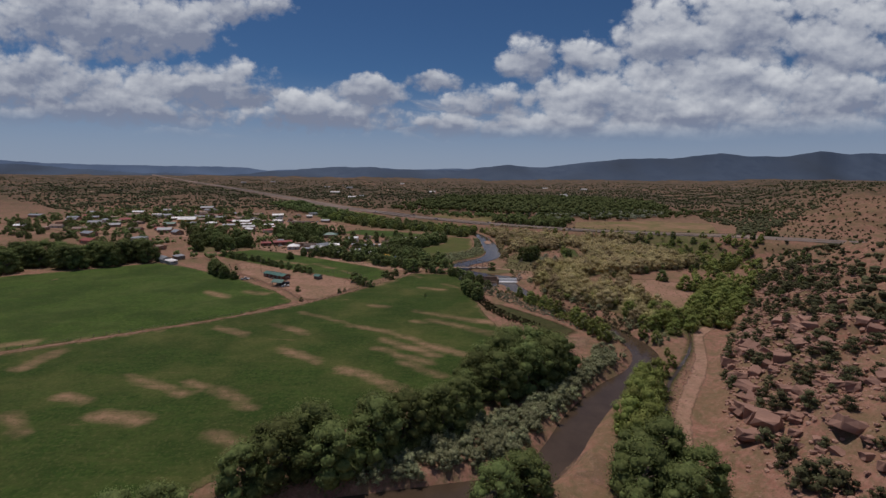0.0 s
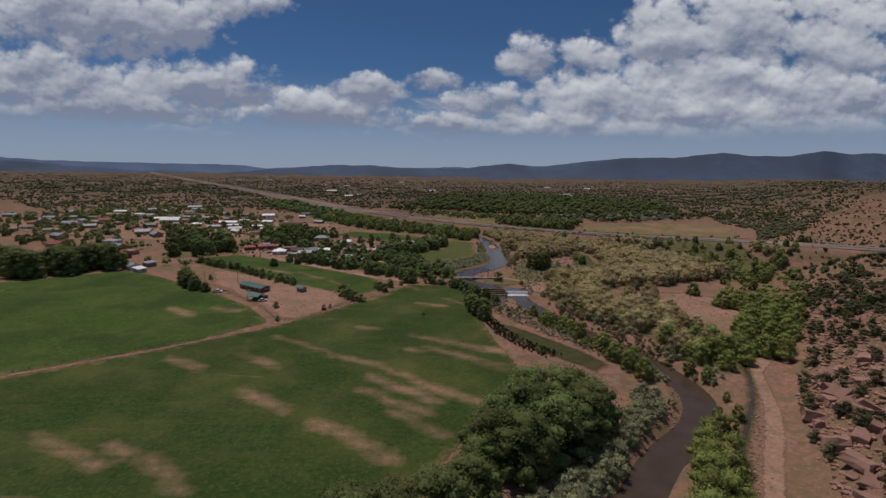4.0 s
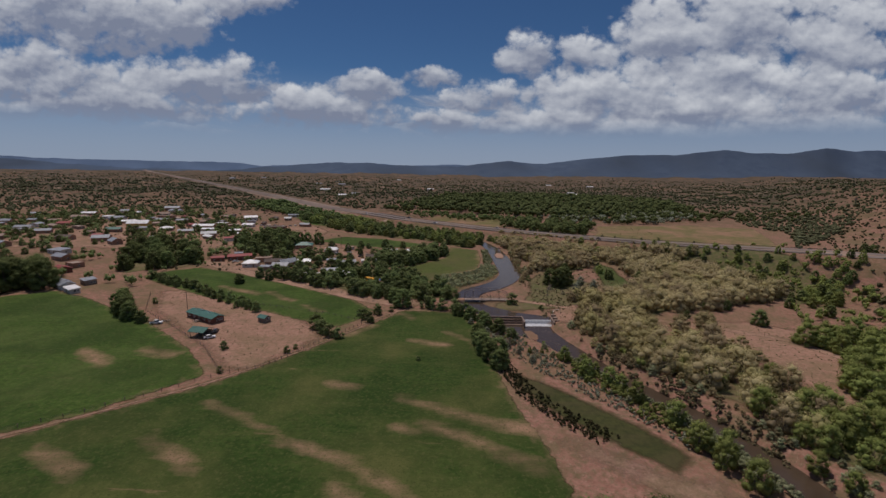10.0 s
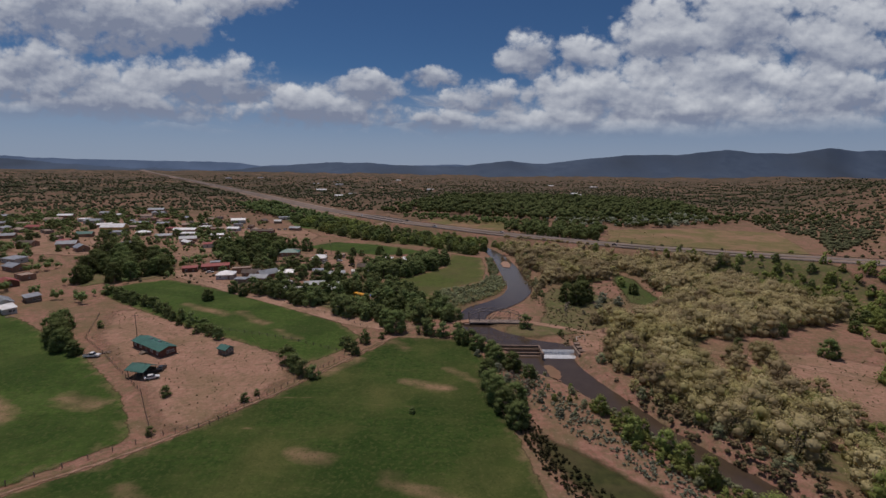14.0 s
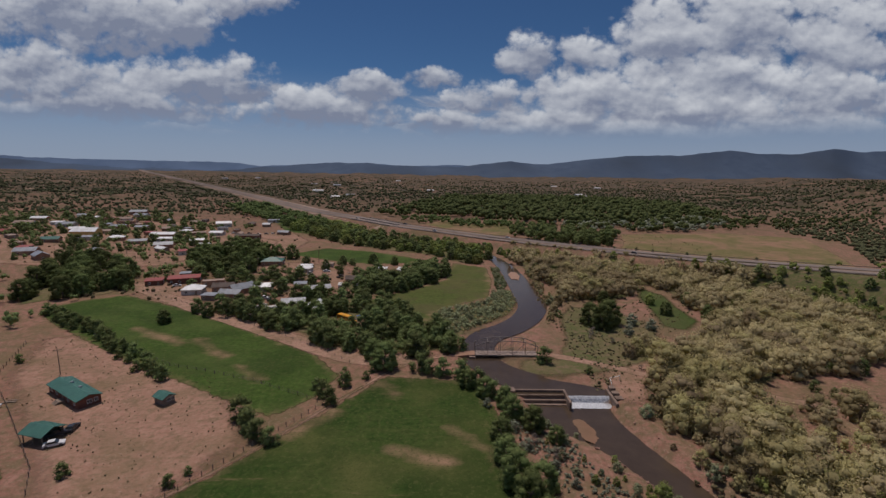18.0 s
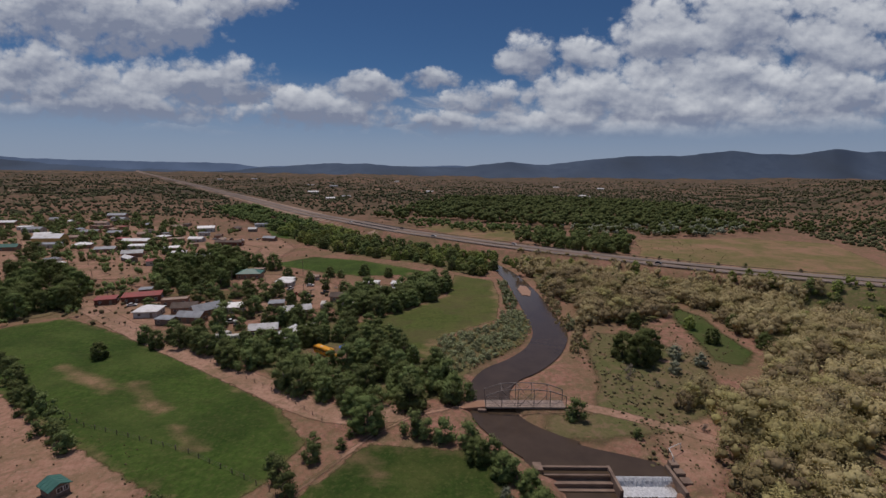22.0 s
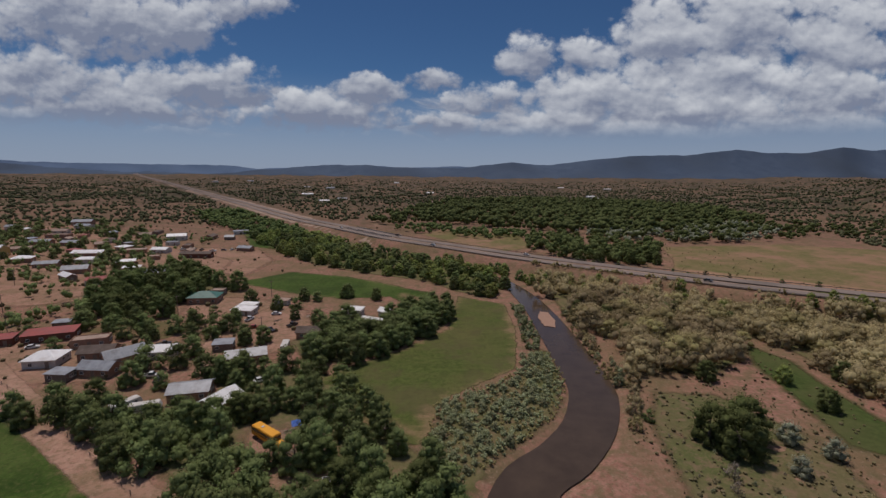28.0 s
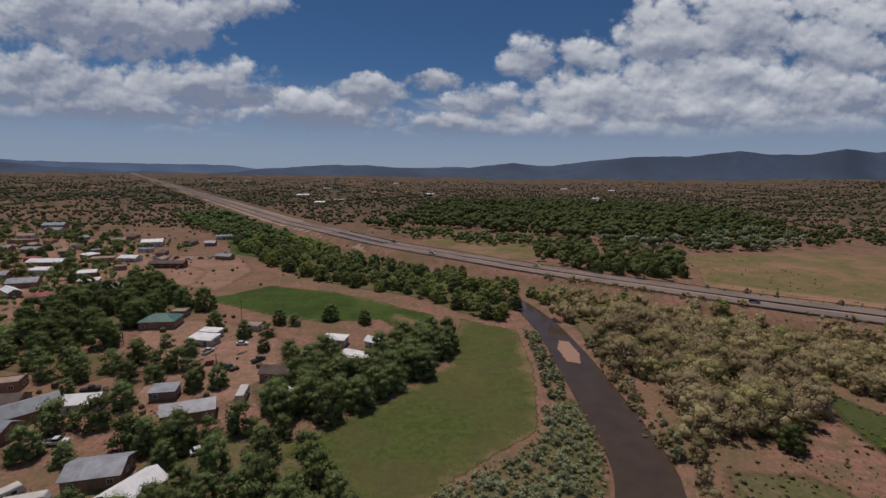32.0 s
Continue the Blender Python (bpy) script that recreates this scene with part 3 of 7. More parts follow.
FIELD_A = ((-18, 316), (14, 312), (17, 290), (15, 268), (20, 250), (23, 225), (27, 206), (30, 186), (16, 162), (4, 142), (-4, 130), (-18, 120), (-34, 110),
           (-46, 100), (-60, 82), (-100, 62), (-150, 70), (-196, 60), (-262, 104), (-215, 135), (-170.5, 163), (-152.5, 176.3), (-118.6, 199.6), (-99.6, 213.8), (-74.6, 234.8), (-51.6, 263.9), (-25, 304))
FIELD_B = ((-330, 270), (-280, 300), (-254, 316), (-215, 346), (-186, 332), (-162, 316), (-140, 302), (-122, 287), (-96, 264), (-78, 241), (-99, 216.4), (-117.5, 202.6),
           (-151.5, 179.8), (-171.5, 167), (-217, 139), (-262, 111), (-330, 96))
FIELD_C = ((-190, 382), (-180, 400), (-165, 409), (-123, 387), (-81, 359), (-45, 332), (-33, 316), (-37, 301), (-46, 288), (-60, 296), (-93, 315), (-126, 335), (-165, 361))
MEADOW_D = ((-40, 402), (-33, 412), (-16, 427), (3, 452), (9, 505), (33, 489), (32, 448), (26, 412), (12, 400), (2, 391), (-2, 373), (-5, 367), (-12, 371), (-26, 381), (-36, 391))
MEADOW_E = ((-122, 531), (-97, 562), (-56, 548), (-26, 527), (-3, 509), (2, 486), (-10, 480), (-27, 501), (-52, 497), (-79, 507))
STREAKS_A = ((-69, 223, -34, 201, 0.5), (-34, 201, -15, 190, 1.6), (-15, 190, 0, 176, 1.6), (0, 176, 15, 168, 2.2), (-25, 176, -2, 161, 0.8), (-23, 185, -1, 169, 1.6), (-12, 226, 17, 212, 1.5), (17, 212, 36, 207, 2.6), (-4, 212, 23, 194, 2.4), (-76, 205, -57, 191, 0.6), (-100, 200, -83, 189, 1.2), (-62, 175, -44, 161, 2.2), (-35, 157, -16, 145, 1.6), (-12, 161, 2, 151, 2), (-35, 236, -28, 233, 0.5), (3, 284, 14, 274, 0.5), (-12, 211, -6, 208, 0.6), (-147, 156, -147, 170, 4.5), (-116, 134, -107, 131, 2.4), (-97, 122, -83, 120, 4), (-122, 122, -110, 114, 1.6), (-106, 149, -80, 136, 1.2), (-71, 140, -55, 128, 0.9), (-97, 199, -83, 191, 0.8), (-62, 175, -45, 162, 1.0), (-33, 155, -11, 140, 1.6), (-83, 145, -76, 141, 0.8), (-60, 114, -51, 108, 2.2),
             (-22, 312, -14, 304, 2), (-38, 282, -30, 292, 1.6), (-12, 275, 2, 270, .8))
for nm, poly, gm, st, bare, lab in (
        ("pasture", FIELD_A, G_FIELD, 2.0, STREAKS_A, "green irrigated pasture with bare tan streaks"),
        ("pasture", FIELD_B, G_LUSH, 3.0, ((-112, 262, -100, 258, 3), (-135, 262, -118, 248, 3), (-175, 175, -165, 180, 4)), "lush green hay field beside the farm lane"),
        ("pasture", FIELD_C, G_LUSH, 2.5, ((-128, 358, -100, 342, 2.2), (-95, 345, -78, 330, 2.2), (-70, 322, -58, 312, 1.2)), "green grazing field with a pale worn middle"),
        ("meadow", MEADOW_D, G_BEND, 2.5, ((-24, 383, -8, 375, 1.5), (30, 450, 33, 480, 2.0), (-3, 385, -4, 370, 1.2)), "mown green meadow inside the river bend"),
        ("meadow", MEADOW_E, G_LUSH, 3.0, ((-20, 506, -6, 492, 4),), "green meadow behind the village houses"),
        ("meadow", ((-215, 760), (-165, 790), (-128, 702), (-128, 640), (-165, 660)), G_LUSH, 5.0, None, "small green meadow beside the highway"),
        ("meadow", ((152, 560), (176, 610), (196, 672), (315, 692), (390, 662), (340, 560), (290, 470), (240, 506), (200, 530)), G_DRY, 6.0, ((172, 566, 300, 480, 14), (380, 640, 360, 560, 10)), "dry yellow hay meadow beyond the highway"),
        ("meadow", ((-21, 746), (12, 797), (83, 751), (79, 664), (46, 640), (10, 695)), G_DRY, 6.0, None, "dry yellow clearing beyond the highway"),
        ("meadow", ((118, 440), (126, 421), (122, 399), (121, 376), (108, 362), (98, 368), (103, 390), (108, 418)), G_SLOUGH, 2.5, None, "green grassy slough among the willows"),
        ("bank_meadow", ((26, 318), (40, 316), (60, 320), (78, 330), (92, 350), (96, 372), (84, 396), (64, 398), (55, 380), (50, 350), (42, 332), (28, 331)), G_BANK, 2.5, None, "thin dry grass on the sandy river bank"),
        ("bank_meadow", ((-5, 366), (0, 388), (14, 398), (27, 410), (34, 432), (42, 431), (41.5, 411), (38.5, 395), (32, 381), (23, 370), (13, 360.5), (9, 350), (-2, 350)), G_BANK, 2.5, None, "thin grass among shrubs inside the bend"),
        ("bank_meadow", ((84, 246), (100, 240), (112, 226), (100, 212), (92, 222), (80, 238)), G_BANK, 2.5, None, "thin grass on the sandy flat"),
        ("sedge_flat", ((22, 250), (30, 243), (37, 237), (46, 225), (57, 211), (64, 198), (56, 190), (46, 200), (40, 207), (33, 217), (26, 230)), G_SEDGE, 2.0, None, "dark brown-green sedge in a wet hollow"),
        ("grove_floor", ((-120, 377), (-104, 392), (-78, 386), (-70, 404), (-58, 412), (-38, 412), (-18, 384), (-4, 366), (10, 346), (2, 338), (-14, 334), (-38, 340), (-65, 359), (-92, 374)), G_BANK, 3.0, None, "rough grass and leaf litter under village trees"),
        ("grove_floor", ((-30, 415), (-14, 430), (3, 456), (6, 480), (-6, 478), (-24, 470), (-48, 456), (-60, 436), (-48, 418)), G_BANK, 3.0, None, "rough grass under the trees beside the meadow"),
        ("grove_floor", ((-202, 562), (-162, 562), (-128, 533), (-108, 512), (-126, 505), (-128, 486), (-146, 462), (-177, 493)), G_BANK, 3.0, None, "rough grass under dark village trees"),
        ("grove_floor", ((-205, 386), (-236, 430), (-255, 490), (-215, 480), (-172, 424), (-178, 408), (-194, 402)), G_BANK, 3.0, None, "rough grass under tall cottonwoods"),
        ("grove_floor", ((-195, 716), (-83, 690), (-46, 640), (4, 590), (30, 548), (34, 520), (26, 500), (8, 512), (-7, 535), (-58, 562), (-94, 590), (-120, 620)), G_BANK, 4.0, None, "green undergrowth along the upper river"),
        ("grove_floor", ((96, 200), (100, 190), (129, 203), (159, 234), (191, 278), (176, 284), (145, 275), (152, 262), (130, 232), (118, 216), (104, 218)), G_BANK, 3.0, None, "green undergrowth below the stony slope"),
        ("grove_floor", ((180, 486), (215, 455), (240, 400), (236, 352), (212, 330), (186, 334), (196, 372), (182, 425), (168, 460)), G_BANK, 4.0, None, "green undergrowth between willows and hills"),
        ("grove_floor", ((64, 300), (79, 329), (130, 358), (188, 376), (200, 350), (160, 330), (116, 318), (92, 298), (88, 268), (114, 259), (108, 244), (92, 236), (74, 248), (66, 266)), G_BANK, 3.0, None, "olive undergrowth below the willows"),
        ("grove_floor", ((57, 476), (58, 552), (100, 518), (150, 476), (190, 434), (196, 378), (132, 388), (130, 430), (124, 448), (106, 418), (88, 406), (66, 412), (70, 440)), G_BANK, 4.0, None, "olive undergrowth below the willows"),
        ("yard", ((-158, 346), (-146, 352), (-109, 335), (-68, 310), (-46, 279), (-63, 245), (-75, 243), (-92, 264), (-121, 292), (-140, 310)), "dirt_cover", 3.0, None, "bare red-dirt farm yard")):
    structure(nm, sheet(nm, list(poly), gm, .10 if gm != "dirt_cover" else .05, st, .45, 3, bare), lab, nm.replace("_", " "))


def ribbon(name, line, width, mat, lift, label, category, jit=0.3, step=4.0):
    """A road or lane laid on the land along a line."""
    pts = []
    for a, b in zip(line[:-1], line[1:]):
        n = max(1, int(math.dist(a[:2], b[:2]) / step))
        pts += [(a[0] + (b[0] - a[0]) * k / n, a[1] + (b[1] - a[1]) * k / n) for k in range(n)]
    pts.append(line[-1][:2])
    P = np.array(pts)
    for _ in range(3):
        P[1:-1] = (P[:-2] + 2 * P[1:-1] + P[2:]) / 4
    T = np.gradient(P, axis=0)
    T /= np.linalg.norm(T, axis=1)[:, None]
    Nn = np.stack([T[:, 1], -T[:, 0]], 1)
    r = np.random.RandomState(5)
    cols = np.linspace(-.5, .5, 5)
    w = np.ones(len(P)) * width
    vs = []
    for c in cols:
        e = r.uniform(-jit, jit, len(P)) if abs(c) == .5 else 0
        Q = P + Nn * (w * c + e)[:, None]
        vs.append(np.stack([Q[:, 0], Q[:, 1], land(Q[:, 0], Q[:, 1]) + lift], 1))
    n = len(P)
    V = np.concatenate(vs)
    F = [(k * n + i, k * n + i + 1, (k + 1) * n + i + 1, (k + 1) * n + i) for k in range(4) for i in range(n - 1)]
    me = mesh_of(name, V.tolist(), [f[::-1] for f in F], mat, True)
    at = me.attributes.new("rim", "FLOAT", "POINT")
    at.data.foreach_set("value", np.repeat((.5 - np.abs(cols)) * width, n).astype(np.float32))
    at = me.attributes.new("bare", "FLOAT", "POINT")
    at.data.foreach_set("value", np.full(len(V), 40, np.float32))
    return structure(name, me, label, category)


ribbon("farm_lane", ((-260, 110), (-172, 165), (-152, 178), (-118, 201), (-99, 215), (-74, 236), (-51, 265), (-25, 306), (-17, 320), (-6, 330), (10, 335)), 2.0, "track_cover", .16, "narrow red-dirt farm lane between the fields", "lane")
ribbon("dirt_road", ((-10, 330), (-30, 328), (-45, 338), (-83, 364), (-126, 393), (-160, 418), (-185, 436), (-230, 470), (-262, 492), (-310, 545), (-335, 585), (-390, 640)), 10.5, "track_cover", .14, "wide red-dirt village road", "road")
ribbon("dirt_road", ((-262, 492), (-330, 470), (-420, 480), (-560, 520)), 8, "track_cover", .15, "red-dirt village road", "road")
ribbon("dirt_road", ((-60, 376), (-70, 398), (-84, 420), (-92, 452), (-86, 480), (-75, 500)), 5.5, "track_cover", .13, "red-dirt drive among the village houses", "road")
ribbon("dirt_road", ((46, 60), (60, 100), (69, 120), (77, 133), (85, 144), (94, 156), (101, 167), (107, 180), (113, 194), (128, 207), (150, 224), (158, 250), (146, 280), (120, 296), (80, 312), (52, 330), (40, 335)), 5.2, "track_cover", .14, "red-dirt track along the foot of the slope", "road")
ribbon("canal_verge", ((112, 198), (107, 186), (99, 173), (90, 161), (78, 146), (67, 126), (58, 106), (52, 80)), 4.6, G_SLOUGH, .18, "green grass along a narrow canal", "canal verge", .4, 3)
ribbon("canal", ((112, 198), (107, 186), (99, 173), (90, 161), (78, 146), (67, 126), (58, 106), (52, 80)), 1.0, "water", .24, "narrow dark irrigation canal", "canal", .1, 3)
ribbon("ditch", ((-98, 217), (-73, 238), (-50, 267), (-24, 308)), 2.0, G_SLOUGH, .24, "grassy irrigation ditch beside the lane", "ditch", .2, 3)


def dirt_pad(poly, label, mat="dirt_cover", nm="bare_ground", lift=.08):
    structure(nm, sheet(nm, list(poly), mat, lift, 4.0, .8, 9), label, nm.replace("_", " "))


dirt_pad(((28, 206), (34, 198), (46, 184), (58, 174), (66, 182), (67, 192), (56, 191), (46, 200), (38, 208)), "bare sandy strip between pasture and river", "sand_cover")
dirt_pad(((-30, 318), (-12, 326), (8, 330), (10, 341), (-10, 334), (-26, 332)), "bare red earth at the bridge approach")
dirt_pad(((48, 300), (60, 296), (78, 312), (86, 330), (70, 342), (58, 330), (52, 316)), "bare red earth beside the weir")
dirt_pad(((60, 372), (66, 350), (84, 346), (92, 372), (86, 392), (66, 396), (56, 384)), "bare red earth on the river bank")
dirt_pad(((112, 306), (146, 304), (172, 286), (164, 250), (140, 216), (120, 224), (118, 262), (104, 288)), "bare sandy flat among the trees")
dirt_pad(((-95, 440), (-60, 420), (-46, 440), (-60, 478), (-96, 502), (-128, 500), (-122, 470)), "bare red earth of the village yards")
dirt_pad(((-120, 540), (-150, 560), (-200, 575), (-250, 600), (-205, 655), (-150, 650), (-120, 600)), "bare red earth at the edge of the village")
dirt_pad(((-200, 440), (-160, 440), (-120, 425), (-100, 400), (-130, 396), (-170, 425)), "bare red earth round the red-roofed house")
dirt_pad(((-190, 480), (-262, 470), (-400, 490), (-540, 560), (-520, 720), (-400, 760), (-270, 700), (-200, 640), (-150, 600), (-140, 560), (-178, 520)), "bare red earth between the village houses", lift=.12)
dirt_pad(((-280, 520), (-180, 480), (-150, 500), (-190, 560), (-260, 590), (-300, 560)), "bare red slope below the village")
dirt_pad(((-52, 378), (-30, 378), (-12, 358), (-24, 342), (-46, 354)), "littered bare yard beside the school bus", lift=.13)
dirt_pad(((26, 100), (40, 92), (44, 104), (36, 112)), "bare sandy bar beside the river", "sand_cover")
dirt_pad(((-147, 447), (-110, 436), (-100, 452), (-135, 466)), "tilled garden with crop rows", "garden_cover", "garden_plot")


def water_sheet(name, y_ok, z, extra, label, pool):
    pts = [p for p in RIVER if y_ok(p)]
    P = np.array(pts, float)
    T = np.gradient(P[:, :2], axis=0)
    T /= np.linalg.norm(T, axis=1)[:, None]
    Nn = np.stack([T[:, 1], -T[:, 0]], 1)
    L = P[:, :2] - Nn * (P[:, 2:] + extra)
    R = P[:, :2] + Nn * (P[:, 2:] + extra)
    n = len(P)
    V = [(x, y, z) for x, y in L] + [(x, y, z) for x, y in R]
    F = [(i, n + i, n + i + 1, i + 1) for i in range(n - 1)]
    V += [(x, y, z - .02) for x, y in pool]
    F.append(tuple(range(2 * n, 2 * n + len(pool))))
    return structure(name, mesh_of(name, V, F, "water"), label, "river")


water_sheet("river_below_weir", lambda p: p[1] <= 293, LOW, 2.5, "shallow muddy brown river below the weir", ((20, 284), (58, 284), (58, 304.2), (20, 304.2)))
water_sheet("river_above_weir", lambda p: 311 <= p[1] <= 585, HIGH, 2.5, "calm muddy brown river above the weir", ((20, 304.2), (54, 304.2), (54, 308.6), (46, 312), (38, 315), (31, 319), (26, 324), (20, 327)))
structure("sandbar", sheet("sandbar", [(45, 458), (49.5, 456), (51.6, 465), (51, 477), (47.5, 479), (45, 470)], "sand", 1.2, 1.5, .3, 2), "pale sandbar in the muddy river", "sandbar")


structure("sandbar", sheet("sandbar", [(38, 293), (40.5, 293.5), (42.6, 289), (42.4, 284), (40.6, 281), (38.6, 283), (38, 288)], "soil", 1.08, 1.5, .3, 5), "gravel bar in the river below the weir", "sandbar")


# ---- highway ----
def highway():
    line = [Vector(p) for p in HIGHWAY]
    for off, wid, nm, lab in ((-7.2, 9.5, "highway_carriageway", "grey-brown asphalt highway lanes"), (7.2, 9.5, "highway_carriageway", "grey-brown asphalt highway lanes")):
        V, n = [], 0
        P = []
        for a, b in zip(line[:-1], line[1:]):
            k = max(1, int((b - a).length / 12))
            P += [a.lerp(b, i / k) for i in range(k)]
        P.append(line[-1])
        A = np.array(P)
        for _ in range(12):
            A[1:-1] = (A[:-2] + 2 * A[1:-1] + A[2:]) / 4
        T = np.gradient(A[:, :2], axis=0)
        T /= np.linalg.norm(T, axis=1)[:, None]
        Nn = np.stack([T[:, 1], -T[:, 0]], 1)
        n = len(A)
        dist = np.hypot(A[:, 0], A[:, 1])
        for e in (off - wid / 2, off + wid / 2):
            Q = A[:, :2] + Nn * e
            V += [(x, y, z + .12 + max(0, d - 700) * 0.0012) for (x, y), z, d in zip(Q, A[:, 2], dist)]
        F = [(i, n + i, n + i + 1, i + 1) for i in range(n - 1)]
        structure(nm, mesh_of(nm, V, F, "road"), lab, "road")
    return A, Nn


M["verge"] = fade_edges(material("gravel_verge", (.33, .235, .175), (.42, .31, .24), .4, .95, .2, c=(.28, .19, .14), cscale=.04, spec=.1), .5, 3, 8)
ribbon("highway_verge", HIGHWAY, 44, M["verge"], .04, "bare tan gravel verge along the highway", "verge", 1.5, 10)
HW, HN = highway()


def guard_rails():
    for side in (-13.2, 13.2):
        rail = thing("guard_rail", pose(0, 0, 0), "galvanised steel guard rail on posts along the highway", "guard rail", "guard rails")
        sel = [i for i in range(len(HW)) if 395 < HW[i][1] < 760]
        pts = [(HW[i][0] + HN[i][0] * side, HW[i][1] + HN[i][1] * side, HW[i][2] + .65) for i in sel]
        for a, b in zip(pts[:-1], pts[1:]):
            part("rail", barred(a, b, .10, .30), "steel", rail)
        bm = boxed(-.09, -.09, -.95, .09, .09, .1)
        first = None
        for a, b in zip(pts[:-1], pts[1:]):
            for k in range(3):
                x, y, z = (a[j] + (b[j] - a[j]) * k / 3 for j in range(3))
                if first is None:
                    first = ob = part("post", bm, "wood", rail)
                else:
                    ob = new("post", first.data)
                    ob.parent = rail
                ob.location = (x, y, z)


guard_rails()


# ---- far ridges ----
def ridge(name, knots, dist, depth, mat, label, rough, seed, lean=0.0):
    """A range of hills: x over distance, skyline height in metres."""
    us = np.linspace(-1.6, 1.6, 420)
    ku, kz = np.array(knots).T
    h = np.interp(us, ku, kz) + 150 * np.maximum(us, 0) * lean
    rr = np.random.RandomState(seed)
    for s, a in ((60, 1), (140, .5), (330, .3)):
        h = h + rough * a * np.sin(us * s + rr.uniform(0, 6)) * np.sin(us * s * .37 + rr.uniform(0, 6))
    rows = 7
    V, F = [], []
    n = len(us)
    for r in range(rows):
        f = r / (rows - 1)
        for u, z in zip(us, h):
            d = dist - depth * (1 - f) + (depth * .04 * math.sin(u * 47 + r * 1.3) * (1 - f) * f * 4)
            V.append((.981 * u * d, d, -60 + (66 + (z - 66) * 1.105 + 60) * (f ** 1.25)))
    for r in range(rows - 1):
        F += [(r * n + i, r * n + i + 1, (r + 1) * n + i + 1, (r + 1) * n + i) for i in range(n - 1)]
    structure(name, mesh_of(name, V, F, mat, True), label, "mountains")


ridge("backdrop_mesas", ((-1.6, 145), (-.96, 150), (-.85, 128), (-.76, 116), (-.7, 119), (-.6, 108), (-.54, 112), (-.44, 103), (-.38, 78), (-.26, 96), (-.16, 110), (-.07, 92), (0, 108), (.1, 100), (.3, 105), (1.6, 110)), 4960, 300, "mesa", "distant mesas painted pale blue for haze", 4, 1)
ridge("backdrop_mountains", ((-1.6, 190), (-.96, 122), (-.88, 106), (-.8, 80), (-.72, 60), (-.45, 40), (-.36, 70), (-.26, 108), (-.16, 118), (-.08, 92), (.05, 95), (.14, 138), (.22, 110), (.33, 165), (.39, 186), (.5, 190), (.6, 232), (.67, 205), (.75, 200), (.77, 210), (.795, 232), (.82, 252), (.845, 236), (.875, 221), (.95, 222), (1.1, 225), (1.6, 200)), 4900, 700, "ridge", "dark forested mountains on the horizon with blue haze painted in", 4, 2, .42)


# ---- buildings ----
TAKEN = []   # x, y, radius of built things, kept free of trees


def gable_roof(L, W, h, rise, over, thick):
    """One folded slab over both slopes."""
    bm = bmesh.new()
    hw, hl = W / 2 + over, L / 2 + over
    drop = rise / (W / 2) * over
    prof = ((-hw, h - drop), (0, h + rise), (hw, h - drop), (hw, h - drop + thick), (.12, h + rise + thick), (0, h + rise + thick + .05), (-.12, h + rise + thick), (-hw, h - drop + thick))
    a = [bm.verts.new((-hl, y, z)) for y, z in prof]
    b = [bm.verts.new((hl, y, z)) for y, z in prof]
    n = len(prof)
    for i in range(n):
        j = (i + 1) % n
        bm.faces.new((a[i], a[j], b[j], b[i]))
    for r in (a, b):
        bm.faces.new((r[0], r[1], r[5], r[6], r[7]))
        bm.faces.new((r[1], r[2], r[3], r[4], r[5]))
    bmesh.ops.recalc_face_normals(bm, faces=bm.faces[:])
    return bm


def seams(parent, roof, L, W, h, rise, over, thick, gap):
    """Standing seams of a metal roof, each a thin bar down the slope."""
    hw, hl = W / 2 + over, L / 2 + over
    drop = rise / (W / 2) * over
    n = max(2, int(2 * hl / gap))
    me = None
    for sgn in (-1, 1):
        me = None
        for k in range(n + 1):
            x = -hl + .05 + (2 * hl - .1) * k / n
            if me is None:
                ob = part("seam", barred((0, sgn * hw, h - drop + thick + .02), (0, sgn * .1, h + rise + thick + .01), .06, .06), roof, parent)
                me = ob.data
            else:
                ob = new("seam", me)
                ob.parent = parent
            ob.location.x = x


def hip_roof(L, W, h, rise, over, thick):
    bm = bmesh.new()
    a, b = L / 2 + over, W / 2 + over
    r = max(.3, L / 2 - W / 2)
    lo = [bm.verts.new(p) for p in ((-a, -b, h), (a, -b, h), (a, b, h), (-a, b, h))]
    mid = [bm.verts.new(p) for p in ((-a, -b, h + thick), (a, -b, h + thick), (a, b, h + thick), (-a, b, h + thick))]
    t = [bm.verts.new((-r, 0, h + rise)), bm.verts.new((r, 0, h + rise))]
    bm.faces.new(lo[::-1])
    for i in range(4):
        j = (i + 1) % 4
        bm.faces.new((lo[i], lo[j], mid[j], mid[i]))
    bm.faces.new((mid[0], mid[1], t[1], t[0]))
    bm.faces.new((mid[1], mid[2], t[1]))
    bm.faces.new((mid[2], mid[3], t[0], t[1]))
    bm.faces.new((mid[3], mid[0], t[0]))
    return bm


